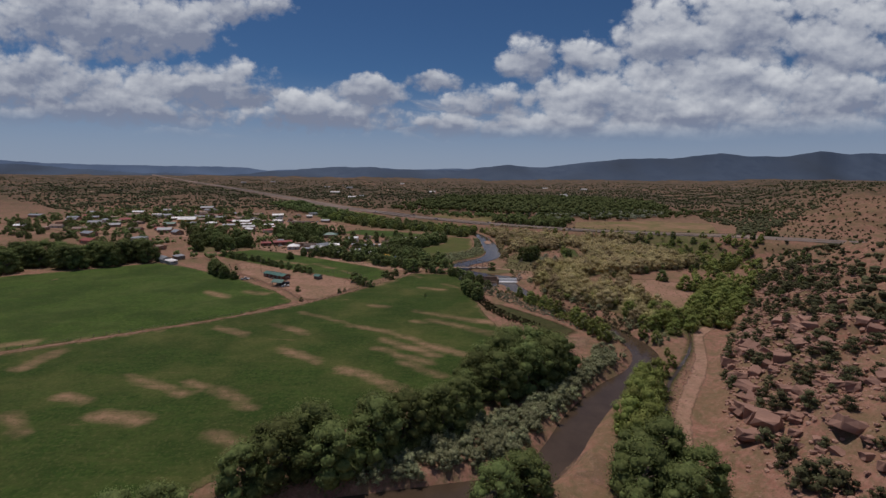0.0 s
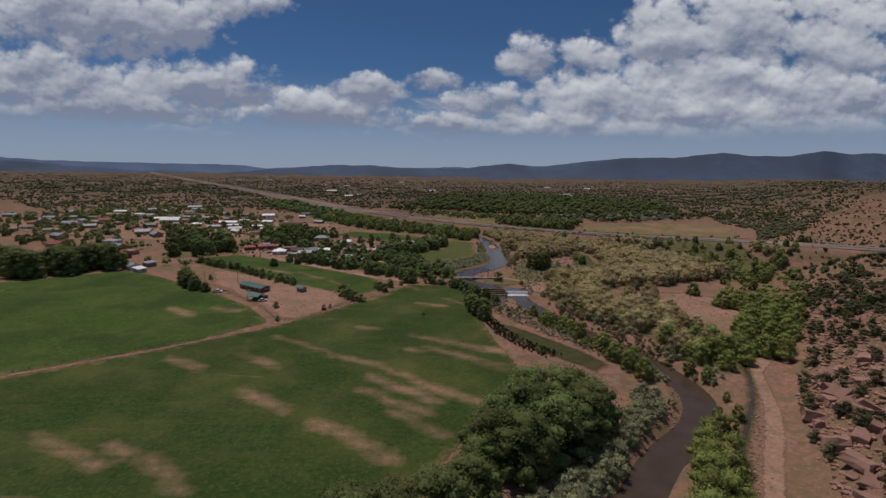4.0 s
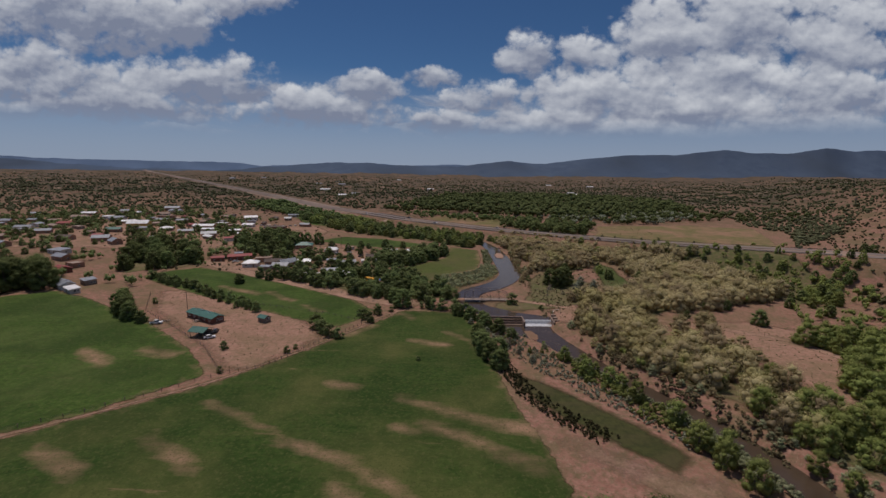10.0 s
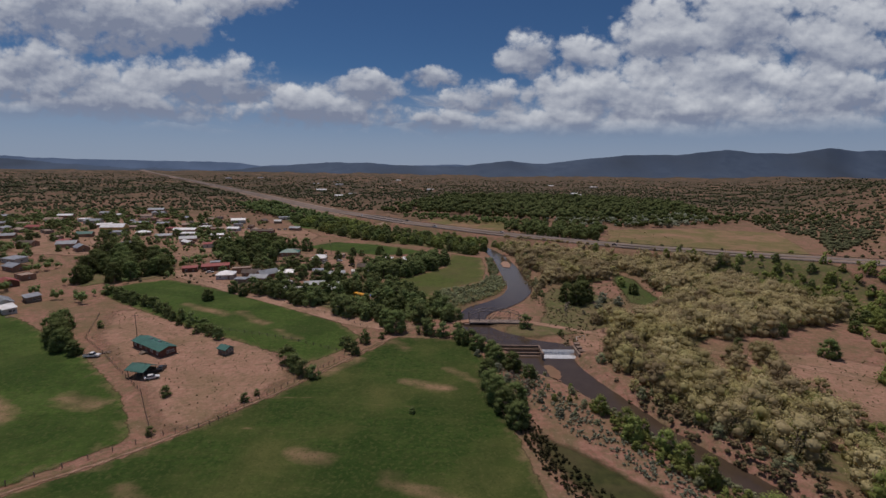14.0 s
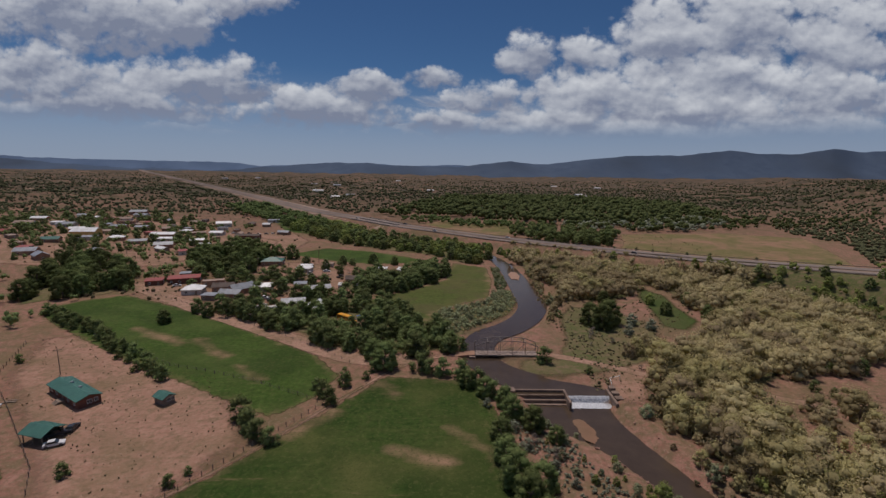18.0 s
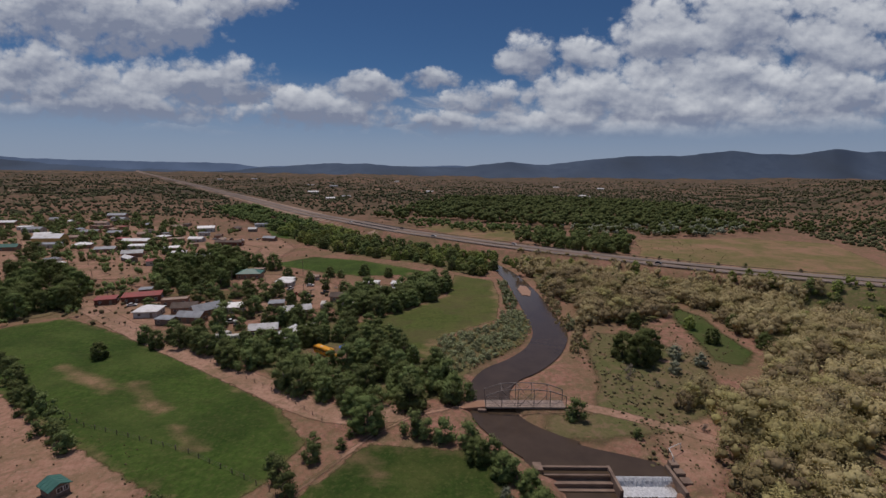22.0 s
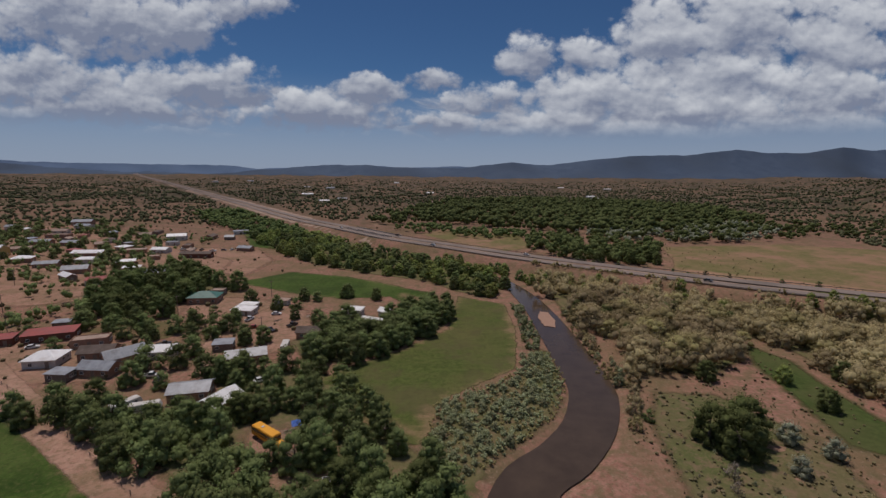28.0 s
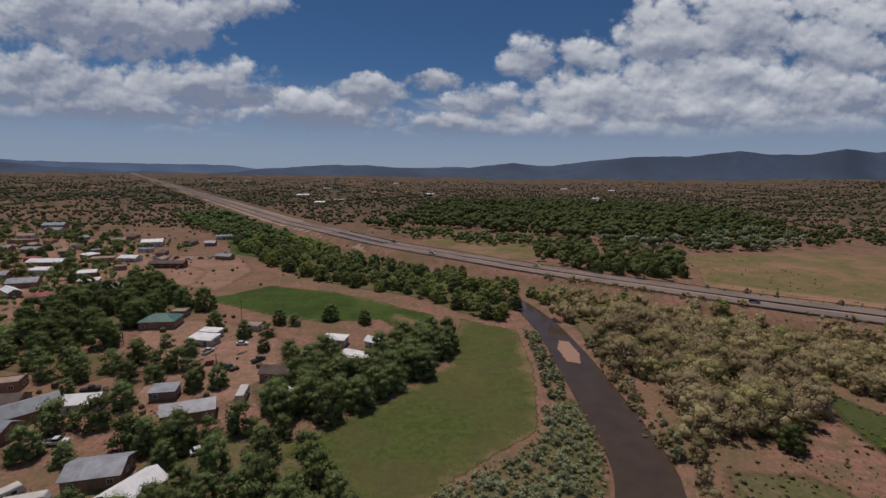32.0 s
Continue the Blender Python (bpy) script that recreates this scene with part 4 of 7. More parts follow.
def walls(L, W, h, gable=0.0, base=-1.0):
    bm = bmesh.new()
    vs = [bm.verts.new((x, y, z)) for z in (base, h) for x, y in ((-L / 2, -W / 2), (L / 2, -W / 2), (L / 2, W / 2), (-L / 2, W / 2))]
    for f in ((3, 2, 1, 0), (0, 1, 5, 4), (2, 3, 7, 6)):
        bm.faces.new([vs[i] for i in f])
    if gable:
        g = [bm.verts.new((s * L / 2, 0, h + gable)) for s in (-1, 1)]
        bm.faces.new((vs[1], vs[2], vs[6], g[1], vs[5]))
        bm.faces.new((vs[3], vs[0], vs[4], g[0], vs[7]))
        bm.faces.new((vs[4], vs[5], g[1], g[0]))
        bm.faces.new((vs[6], vs[7], g[0], g[1]))
    else:
        bm.faces.new((vs[1], vs[2], vs[6], vs[5]))
        bm.faces.new((vs[3], vs[0], vs[4], vs[7]))
        bm.faces.new(vs[4:])
    return bm


def window_at(parent, x, y, z, w, h, face):
    """face: 0 looks to -y, 1 to +x, 2 to +y, 3 to -x."""
    bm = bmesh.new()
    t = .09
    for a in ((-w / 2 - t, 0, -t, -w / 2, .12, h + t), (w / 2, 0, -t, w / 2 + t, .12, h + t), (-w / 2, 0, -t, w / 2, .12, 0), (-w / 2, 0, h, w / 2, .12, h + t), (-.03, .02, 0, .03, .1, h)):
        box(bm, a[0], -a[4], a[2], a[1 + 2], -a[1], a[5])
    ob = part("window", bm, "trim", parent)
    ob.matrix_local = pose(x, y, z, 0, 0, 90 * face)
    part("pane", boxed(-w / 2, -.05, 0, w / 2, .02, h), "glass", ob)


def door_at(parent, x, y, z, face, mat="trim", w=.95):
    ob = part("door", boxed(-w / 2, -.08, 0, w / 2, .03, 2.05, bevel=.015), mat, parent)
    ob.matrix_local = pose(x, y, z, 0, 0, 90 * face)
    part("door_frame", boxed(-w / 2 - .1, -.05, 0, w / 2 + .1, .02, 2.15), "wood", ob)


ROOF_WORDS = {"greenroof": "green metal roof", "whiteroof": "white metal roof", "greyroof": "grey metal roof", "darkroof": "brown shingle roof", "redroof": "red metal roof", "tanroof": "flat tan roof"}
WALL_WORDS = {"adobe": "adobe-plastered", "redwall": "brown-red sided", "whitewall": "white sided", "yellowwall": "yellow plastered", "wood": "weathered wooden"}


def house(x, y, L, W, rot, h=2.8, wall="adobe", roof="greyroof", kind="gable", rise=1.3, near=False, name="house", chimney=False, label=""):
    z = ht(x, y)
    e = thing(name, pose(x, y, z, 0, 0, rot), label or f"{WALL_WORDS[wall]} village house with a {ROOF_WORDS[roof]}", name.replace("_", " "), "village buildings")
    TAKEN.append((x, y, max(L, W) * .5 + 1.5))
    if kind == "gable":
        part("wall", walls(L, W, h, rise), wall, e)
        rf = part("roof", gable_roof(L, W, h, rise, .45, .12), roof, e)
        if near and roof != "darkroof":
            seams(rf, roof, L, W, h, rise, .45, .12, 1.1)
    elif kind == "hip":
        part("wall", walls(L, W, h), wall, e)
        part("roof", hip_roof(L, W, h, rise, .5, .12), roof, e)
    elif kind == "flat":
        part("wall", walls(L, W, h), wall, e)
        bm = bmesh.new()
        box(bm, -L / 2 + .3, -W / 2 + .3, h + .01, L / 2 - .3, W / 2 - .3, h + .12)
        part("roof", bm, roof, e)
        bm = bmesh.new()
        for a in ((-L / 2, -W / 2, L / 2, -W / 2 + .3), (-L / 2, W / 2 - .3, L / 2, W / 2), (-L / 2, -W / 2 + .3, -L / 2 + .3, W / 2 - .3), (L / 2 - .3, -W / 2 + .3, L / 2, W / 2 - .3)):
            box(bm, a[0], a[1], h + .004, a[2], a[3], h + .4)
        part("parapet", bm, wall, e)
    else:  # one slope
        part("wall", walls(L, W, h), wall, e)
        bm = boxed(-L / 2 - .3, -W / 2 - .4, 0, L / 2 + .3, W / 2 + .4, .12)
        ob = part("roof", bm, roof, e)
        ob.matrix_local = pose(0, 0, h + .28, 4, 0, 0)
    n = max(1, int(L / (3.4 if near else 4.5)))
    for k in range(n):
        xx = -L / 2 + (k + .5) * L / n
        if k == n // 2:
            door_at(e, xx, -W / 2, 0.05, 0, "wood")
        else:
            window_at(e, xx, -W / 2, 1.0, 1.1, 1.0, 0)
    window_at(e, L / 2, 0, 1.0, 1.1, 1.0, 1)
    if near:
        window_at(e, L / 2, W * .28, 1.0, .8, 1.0, 1)
        window_at(e, -L / 2, 0, 1.0, 1.1, 1.0, 3)
    if chimney:
        bm = bmesh.new()
        box(bm, L * .15 - .3, -.3 + .6, h, L * .15 + .3, .3 + .6, h + rise + .9)
        box(bm, L * .15 - .36, -.36 + .6, h + rise + .9, L * .15 + .36, .36 + .6, h + rise + 1.02)
        part("chimney", bm, "adobe", e)
    return e


def farmstead():
    e = house(-108, 299.5, 19.5, 5.8, -32, 2.6, "redwall", "greenroof", "gable", .9, True, "farm_house", label="long brown-red farm house with a green metal roof")
    for k, xx in enumerate((-3.0, 2.5)):
        part("roof_vent", boxed(xx - .35, .3, 3.0, xx + .35, 1.1, 3.85, bevel=.05), "greyroof", e, "grey metal roof vent")
    bm = bmesh.new()
    for i in range(4):
        box(bm, -1.0, -2.9 - 2.2 + i * .3 - .3, 0, 1.6, -2.9 - 1.0, .18 * (i + 1) - .02)
    box(bm, -1.2, -3.9, 0, 1.8, -2.96, .7)
    part("porch", bm, "wood", e)
    # open-sided shelter
    x, y = -99, 278
    TAKEN.append((x, y, 7))
    p = thing("carport", pose(x, y, ht(x, y), 0, 0, -14), "open wooden carport with a green metal roof", "carport")
    for sx in (-3.1, 0, 3.1):
        for sy in (-2.5, 2.5):
            part("post", boxed(sx - .1, sy - .1, -.3, sx + .1, sy + .1, 2.7, bevel=.02), "wood", p)
    seams(part("roof", gable_roof(6.6, 5.4, 2.6, 1.1, .5, .12), "greenroof", p), "greenroof", 6.6, 5.4, 2.6, 1.1, .5, .12, .8)
    bm = bmesh.new()
    box(bm, -3.1, 2.52, 0, 3.1, 2.6, 2.1)
    part("back_panel", bm, "wood", p)
    # small shed
    x, y = -80, 297
    TAKEN.append((x, y, 3))
    house(x, y, 4.2, 3.4, -28, 2.2, "wood", "greenroof", "gable", .8, True, "shed", label="small wooden shed with a green metal roof")


farmstead()
HOUSES = (
    (-151, 438, 17, 7.5, 22, 3.2, "redwall", "redroof", "shed", 1, 1), (-165, 432, 9, 6, 22, 2.8, "redwall", "redroof", "shed", 1, 1),
    (-131, 432, 12, 6, 20, 2.9, "adobe", "tanroof", "flat", 1, 1), (-133.5, 415, 10, 9, 10, 2.8, "whitewall", "whiteroof", "hip", 2.2, 1),
    (-120, 421, 11, 7, 12, 2.9, "adobe", "darkroof", "gable", 1.6, 1), (-108.5, 417, 12, 6.5, 48, 3.0, "adobe", "greyroof", "gable", 2.2, 1),
    (-110, 407.5, 11, 6.5, -4, 2.8, "adobe", "greyroof", "gable", 1.6, 1), (-119, 403, 7, 4.5, -4, 2.5, "wood", "greyroof", "shed", 1, 1),
    (-98, 422, 9, 6.5, 10, 2.9, "whitewall", "whiteroof", "gable", 1.4, 1), (-72.5, 392.5, 11, 8, 14, 2.9, "adobe", "greyroof", "gable", 1.3, 1),
    (-61, 386, 10, 7, 66, 3.0, "adobe", "whiteroof", "gable", 1.6, 1), (-67, 418, 13, 7, 22, 3.0, "adobe", "greyroof", "gable", 1.5, 1),
    (-80, 429, 7, 5, 12, 2.6, "wood", "greyroof", "shed", 1, 1), (-118, 491, 14, 10, 8, 3.2, "adobe", "greenroof", "hip", 2.4, 1),
    (-91, 479, 8, 4, -8, 2.6, "whitewall", "whiteroof", "shed", 1, 1), (-90, 471, 10, 6, -8, 2.6, "whitewall", "whiteroof", "shed", 1, 1),
    (-52, 442, 9, 6, 0, 2.8, "adobe", "darkroof", "gable", 1.5, 1), (-27, 454, 13, 6, -24, 3.0, "whitewall", "whiteroof", "gable", 1.2, 1),
    (-40, 471.5, 9, 5, -10, 2.8, "whitewall", "whiteroof", "shed", 1, 1), (-262, 606, 26, 11, 14, 3.4, "adobe", "whiteroof", "gable", 1.6, 0),
    (-231, 553, 18, 10, 20, 3.2, "adobe", "greyroof", "gable", 1.8, 0), (-178, 547, 16, 9, 20, 3, "adobe", "greyroof", "shed", 1, 0),
    (-244, 690, 22, 10, 8, 4.2, "whitewall", "whiteroof", "gable", 1.8, 0), (-184, 609, 32, 8, 14, 3.4, "redwall", "darkroof", "gable", 1.2, 0),
    (-222, 628, 14, 8, 10, 3, "whitewall", "whiteroof", "gable", 1.4, 0), (-289, 580, 14, 9, 10, 3, "adobe", "whiteroof", "hip", 1.8, 0),
    (-333, 648, 18, 9, 8, 3, "adobe", "greyroof", "gable", 1.5, 0), (-309, 648, 14, 8, 8, 3, "adobe", "greyroof", "gable", 1.4, 0),
    (-348, 684, 22, 9, 0, 3, "adobe", "tanroof", "flat", 1, 0), (-388, 650, 24, 11, 6, 3.4, "whitewall", "greyroof", "gable", 1.8, 0),
    (-385, 762, 26, 11, 4, 3.6, "adobe", "greyroof", "gable", 2, 0), (-247, 584, 20, 8, 14, 3, "whitewall", "whiteroof", "shed", 1, 0),
    (-305, 508, 18, 10, 30, 3.2, "adobe", "greyroof", "gable", 2, 0), (-284, 495, 15, 9, -40, 3.2, "adobe", "greyroof", "gable", 2.2, 0),
    (-330, 560, 17, 8, 12, 3, "adobe", "greenroof", "gable", 1.8, 0), (-382, 538, 15, 9, 10, 3, "adobe", "whiteroof", "gable", 1.6, 0))
HOUSES_2 = (
    (-406, 595, 22, 9, -6, 3, "adobe", "redroof", "gable", 1.6, 0), (-440, 660, 20, 9, 12, 3, "whitewall", "whiteroof", "gable", 1.6, 0),
    (-296, 450, 20, 9, -30, 3, "whitewall", "whiteroof", "shed", 1, 0), (-276, 428, 18, 9, -30, 3, "adobe", "greyroof", "gable", 1.7, 0),
    (-335, 505, 15, 9, 14, 3, "adobe", "darkroof", "gable", 1.7, 0), (-246, 390, 15, 8, -30, 3, "redwall", "redroof", "gable", 1.5, 0),
    (-250, 406, 13, 7, -30, 3, "adobe", "tanroof", "flat", 1, 0), (-214, 352, 13, 7, -38, 2.8, "whitewall", "greyroof", "gable", 1.6, 1),
    (-203, 343, 11, 5, -38, 2.4, "whitewall", "whiteroof", "shed", 1, 1), (-208, 362, 9, 6, -38, 2.6, "wood", "greyroof", "shed", 1, 1),
    (-371, 745, 22, 10, 5, 3, "whitewall", "whiteroof", "gable", 1.5, 0), (-487, 612, 20, 9, 10, 3, "adobe", "greyroof", "gable", 1.6, 0),
    (-486, 640, 18, 9, 0, 3, "adobe", "redroof", "gable", 1.6, 0), (-470, 585, 16, 8, 20, 3, "adobe", "whiteroof", "shed", 1, 0),
    (-458, 700, 22, 9, 5, 3, "adobe", "whiteroof", "gable", 1.6, 0), (-431, 730, 16, 8, 0, 3, "whitewall", "greyroof", "gable", 1.5, 0),
    (-360, 470, 18, 9, -25, 3, "adobe", "greyroof", "gable", 1.7, 0), (-392, 500, 15, 8, 10, 3, "adobe", "whiteroof", "gable", 1.5, 0),
    (-330, 430, 20, 9, -25, 3, "adobe", "redroof", "gable", 1.7, 0), (-420, 560, 16, 9, 10, 3, "whitewall", "greyroof", "gable", 1.6, 0),
    (-520, 690, 20, 9, 10, 3, "adobe", "whiteroof", "gable", 1.5, 0), (-560, 640, 22, 9, 0, 3, "adobe", "greyroof", "gable", 1.6, 0),
    (-540, 590, 16, 9, 15, 3, "adobe", "tanroof", "flat", 1, 0), (-158, 452, 8, 5, 20, 2.4, "wood", "greyroof", "shed", 1, 0),
    (-118, 505, 8, 6, 10, 2.6, "wood", "tanroof", "flat", 1, 0), (-78, 487, 8, 4, -12, 2.4, "whitewall", "whiteroof", "shed", 1, 0),
    (-25, 470, 7, 5, -20, 2.5, "whitewall", "whiteroof", "gable", 1.2, 0),
    (-210, 600, 10, 7, 20, 2.8, "adobe", "tanroof", "flat", 1, 0), (-160, 640, 14, 7, 0, 2.8, "adobe", "greyroof", "gable", 1.4, 0))
plain_roofs = random.Random(9)
for hx, hy, hl, hw_, hr, hh, wall, roof, kind, rise, near in HOUSES + HOUSES_2:
    if near:
        hl, hw_ = hl * .98, hw_ * .98
    else:
        pick = plain_roofs.choice(("greyroof", "tanroof", "darkroof", roof, roof))
        roof = pick if roof == "whiteroof" else roof
        hl, hw_, hr = hl * plain_roofs.uniform(.66, .92), hw_ * plain_roofs.uniform(.8, 1), hr + plain_roofs.uniform(-14, 14)
    house(hx, hy, hl, hw_, hr, hh, wall, roof, kind, rise, bool(near), chimney=(hl > 13 and kind == "gable"))
more = random.Random(31)
for _ in range(400):
    hx, hy = more.uniform(-480, -195), more.uniform(495, 730)
    if sum(1 for q in TAKEN if q[2] < 0) > 44 or any(math.hypot(hx - a, hy - b) < abs(c) + 8 for a, b, c in TAKEN) or along([hx], [hy], ((-262, 492), (-310, 545), (-335, 585), (-390, 640)))[0][0] < 12:
        continue
    if inside(((-205, 386), (-236, 430), (-255, 490), (-215, 480), (-172, 424)), [hx], [hy])[0]:
        continue
    house(hx, hy, more.uniform(8, 15), more.uniform(5, 8), more.choice((8, 20, -30, 100)) + more.uniform(-9, 9), more.uniform(2.5, 3.2), more.choice(("adobe", "adobe", "whitewall", "wood")),
          more.choice(("greyroof", "whiteroof", "tanroof", "tanroof", "darkroof", "redroof", "greyroof")), more.choice(("gable", "shed", "flat", "gable")), more.uniform(1, 1.7))
    TAKEN.append((hx, hy, -1))
TAKEN = [q for q in TAKEN if q[2] > 0]
house(-326, 594, 21, 12, 8, 5.4, "yellowwall", "whiteroof", "gable", 3.0, True, "church", label="large yellow-plastered hall with a white metal roof")


def far_house(x, y, s, mat):
    return house(x, y, 16 * s, 10 * s, 10, 3.2, "whitewall" if mat != "tanroof" else "adobe", mat, "gable", 1.6)


rr = random.Random(8)
for k in range(26):
    yy = rr.uniform(900, 2300)
    xx = (rr.uniform(-.55, .35)) * yy
    if along([xx], [yy], HIGHWAY)[0][0] > 60:
        far_house(xx, yy, rr.uniform(1.0, 1.6), rr.choice(("whiteroof", "whiteroof", "tanroof", "greyroof")))


# ---- bridge ----
def truss_bridge():
    x0, x1, y0, y1, z = 13.0, 36.0, 332.6, 337.0, 0.75
    b = thing("truss_bridge", pose(0, 0, 0), "old steel pony-truss bridge with a plank deck over the river", "bridge")
    L = x1 - x0
    for k in range(85):
        xa = x0 + L * k / 85
        part("plank", boxed(xa + .015, y0 + .25, z - .09, xa + L / 85 - .015, y1 - .25, z), "planks", b)
    for k in range(6):
        yy = y0 + .4 + (y1 - y0 - .8) * k / 5
        part("stringer", boxed(x0, yy - .08, z - .5, x1, yy + .08, z - .095), "steel", b)
    n = 5
    xs = [x0 + L * k / n for k in range(n + 1)]
    tops = [3.4, 5.0, 5.4, 5.4, 5.0, 3.4]
    for yy in (y0, y1):
        part("bottom_chord", barred((x0, yy, z - .25), (x1, yy, z - .25), .22, .3), "steel", b)
        for k in range(n + 1):
            part("upright", barred((xs[k], yy, z - .2), (xs[k], yy, z + tops[k]), .2 if k in (0, n) else .15), "steel", b)
        for k in range(n):
            part("top_chord", barred((xs[k], yy, z + tops[k]), (xs[k + 1], yy, z + tops[k + 1]), .2), "steel", b)
            a, c = (k, k + 1) if k < n / 2 else (k + 1, k)
            part("diagonal", barred((xs[a], yy, z + tops[a] - .1), (xs[c], yy, z - .1), .09), "steel", b)
            if k == n // 2:
                part("diagonal", barred((xs[c], yy, z + tops[c] - .1), (xs[a], yy, z - .1), .09), "steel", b)
        for hh in (.5, 1.0):
            part("hand_rail", barred((x0, yy + (.15 if yy == y0 else -.15), z + hh), (x1, yy + (.15 if yy == y0 else -.15), z + hh), .07), "steel", b)
    for k in (1, 2, 3, 4):
        part("top_strut", barred((xs[k], y0, z + tops[k]), (xs[k], y1, z + tops[k]), .12), "steel", b)
    for k in range(1, 4):
        part("top_brace", barred((xs[k], y0, z + tops[k]), (xs[k + 1], y1, z + tops[k + 1]), .06), "steel", b)
    for xa, xb in ((x0 - 2.2, x0 + .3), (x1 - .3, x1 + 2.2)):
        part("abutment", boxed(xa, y0 - .8, -3.2, xb, y1 + .8, z - .52, bevel=.06), "concrete", b)
    for xa, xb in ((x0 - 7, x0), (x1, x1 + 7)):
        bm = bmesh.new()
        s = 1 if xa < x0 else -1
        lo, hi = (xa, x0) if s > 0 else (xb, x1)
        vs = [bm.verts.new(p) for p in ((lo, y0 + .3, -.5), (hi, y0 + .3, -.5), (hi, y1 - .3, -.5), (lo, y1 - .3, -.5), (lo, y0 + .3, .05), (hi, y0 + .3, z - .01), (hi, y1 - .3, z - .01), (lo, y1 - .3, .05))]
        for f in ((3, 2, 1, 0), (4, 5, 6, 7), (0, 1, 5, 4), (1, 2, 6, 5), (2, 3, 7, 6), (3, 0, 4, 7)):
            bm.faces.new([vs[i] for i in f])
        bmesh.ops.recalc_face_normals(bm, faces=bm.faces[:])
        part("approach_ramp", bm, "dirt", b)


M["planks"] = material("pale_planks", (.33, .25, .21), (.43, .34, .29), 1.2, .9, .2, island=.18)
truss_bridge()


# ---- weir ----
def weir():
    w = thing("weir", pose(0, 0, 0), "low stepped concrete weir with water pouring over its spillway", "weir")
    # stepped sill on the western half
    for k, (ya, yb, zt) in enumerate(((306.4, 307.1, .25), (304.9, 306.4, -.75), (304.4, 304.9, -.35), (302.9, 304.4, -1.4), (302.4, 302.9, -1.05), (301.2, 302.4, -1.95))):
        part("step", boxed(23.5, ya + .01, -3.6, 38.6, yb - .01, zt, bevel=.05), "concrete", w)
    part("pier", boxed(38.6, 298.5, -3.6, 39.3, 307.2, .3, bevel=.05), "concrete", w)
    part("pier", boxed(52.3, 298.0, -3.6, 53.1, 307.6, .35, bevel=.05), "concrete", w)
    part("spillway", boxed(39.3, 304.0, -3.6, 52.3, 306.4, HIGH - .12, bevel=.1), "concrete", w)
    part("apron", boxed(39.3, 299.2, -3.6, 52.3, 304.0, LOW - .15, bevel=.05), "concrete", w)
    bm = bmesh.new()
    prof = [(304.3, HIGH + .03), (304.15, HIGH + .02), (304.0, HIGH - .05), (303.5, HIGH - .55), (303.2, -1.5), (302.9, LOW + .22), (301.6, LOW + .12), (300.4, LOW + .06), (299.8, LOW + .02)]
    r = random.Random(4)
    cols = []
    for i in range(60):
        xx = 39.32 + (52.28 - 39.32) * i / 59
        cols.append([bm.verts.new((xx, yy + r.uniform(-.12, .12) * (1 < j), zz + r.uniform(-.06, .06) * (2 < j))) for j, (yy, zz) in enumerate(prof)])
    for a, b in zip(cols[:-1], cols[1:]):
        for j in range(len(prof) - 1):
            bm.faces.new((a[j], a[j + 1], b[j + 1], b[j]))
    bmesh.ops.recalc_face_normals(bm, faces=bm.faces[:])
    part("falling_water", bm, "foam", w, "white foaming water over the sill")
    for k, (xa, ya, xb, yb, zt) in enumerate(((53.1, 306, 55.0, 308, 1.3), (53.3, 303.8, 55.4, 305.8, .7), (53.5, 301.2, 55.8, 303.4, .2), (53.7, 298.6, 56.2, 300.8, -.4), (54.0, 296, 56.6, 298.2, -1.0))):
        part("abutment_block", boxed(xa, ya, -3, xb, yb, zt, bevel=.08), "concrete", w)
    part("wing_wall", boxed(21.5, 305.0, -3, 23.5, 308.0, .5, bevel=.06), "concrete", w)
    for a, b in (((54.2, 307.5, 1.3), (54.8, 311, 1.4)), ((54.8, 311, 1.4), (59.0, 313.5, 1.2))):
        part("hand_rail", barred((*a[:2], a[2] + .9), (*b[:2], b[2] + .9), .12), "trim", w)
        part("rail_post", barred((*a[:2], -.2), (*a[:2], a[2] + .95), .12), "trim", w)
        part("rail_post", barred((*b[:2], -.2), (*b[:2], b[2] + .95), .12), "trim", w)


weir()


# ---- highway bridge ----
def highway_bridge():
    i0 = min(range(len(HW)), key=lambda i: math.dist(HW[i][:2], (-100, 757)))
    i1 = min(range(len(HW)), key=lambda i: math.dist(HW[i][:2], (-48, 690)))
    a, b = HW[i0], HW[i1]
    ang = math.degrees(math.atan2(b[1] - a[1], b[0] - a[0]))
    L = math.dist(a[:2], b[:2])
    e = thing("highway_bridge", pose(a[0], a[1], a[2], 0, 0, ang), "long concrete highway bridge with twin decks on pillars", "bridge")
    for s in (-7.2, 7.2):
        part("deck", boxed(0, s - 5.6, -1.3, L, s + 5.6, -.25), "concrete2", e)
        for t in (-5.6, 5.3):
            part("parapet", boxed(0, s + t, -.25, L, s + t + .3, .75), "concrete2", e)
        for k in range(5):
            xx = L * (k + .5) / 5
            part("pillar", boxed(xx - .5, s - 4, -7, xx + .5, s + 4, -1.3, bevel=.1), "concrete2", e)


M["concrete2"] = material("pale_concrete", (.36, .31, .27), (.45, .4, .36), .8, .9, .2)
highway_bridge()


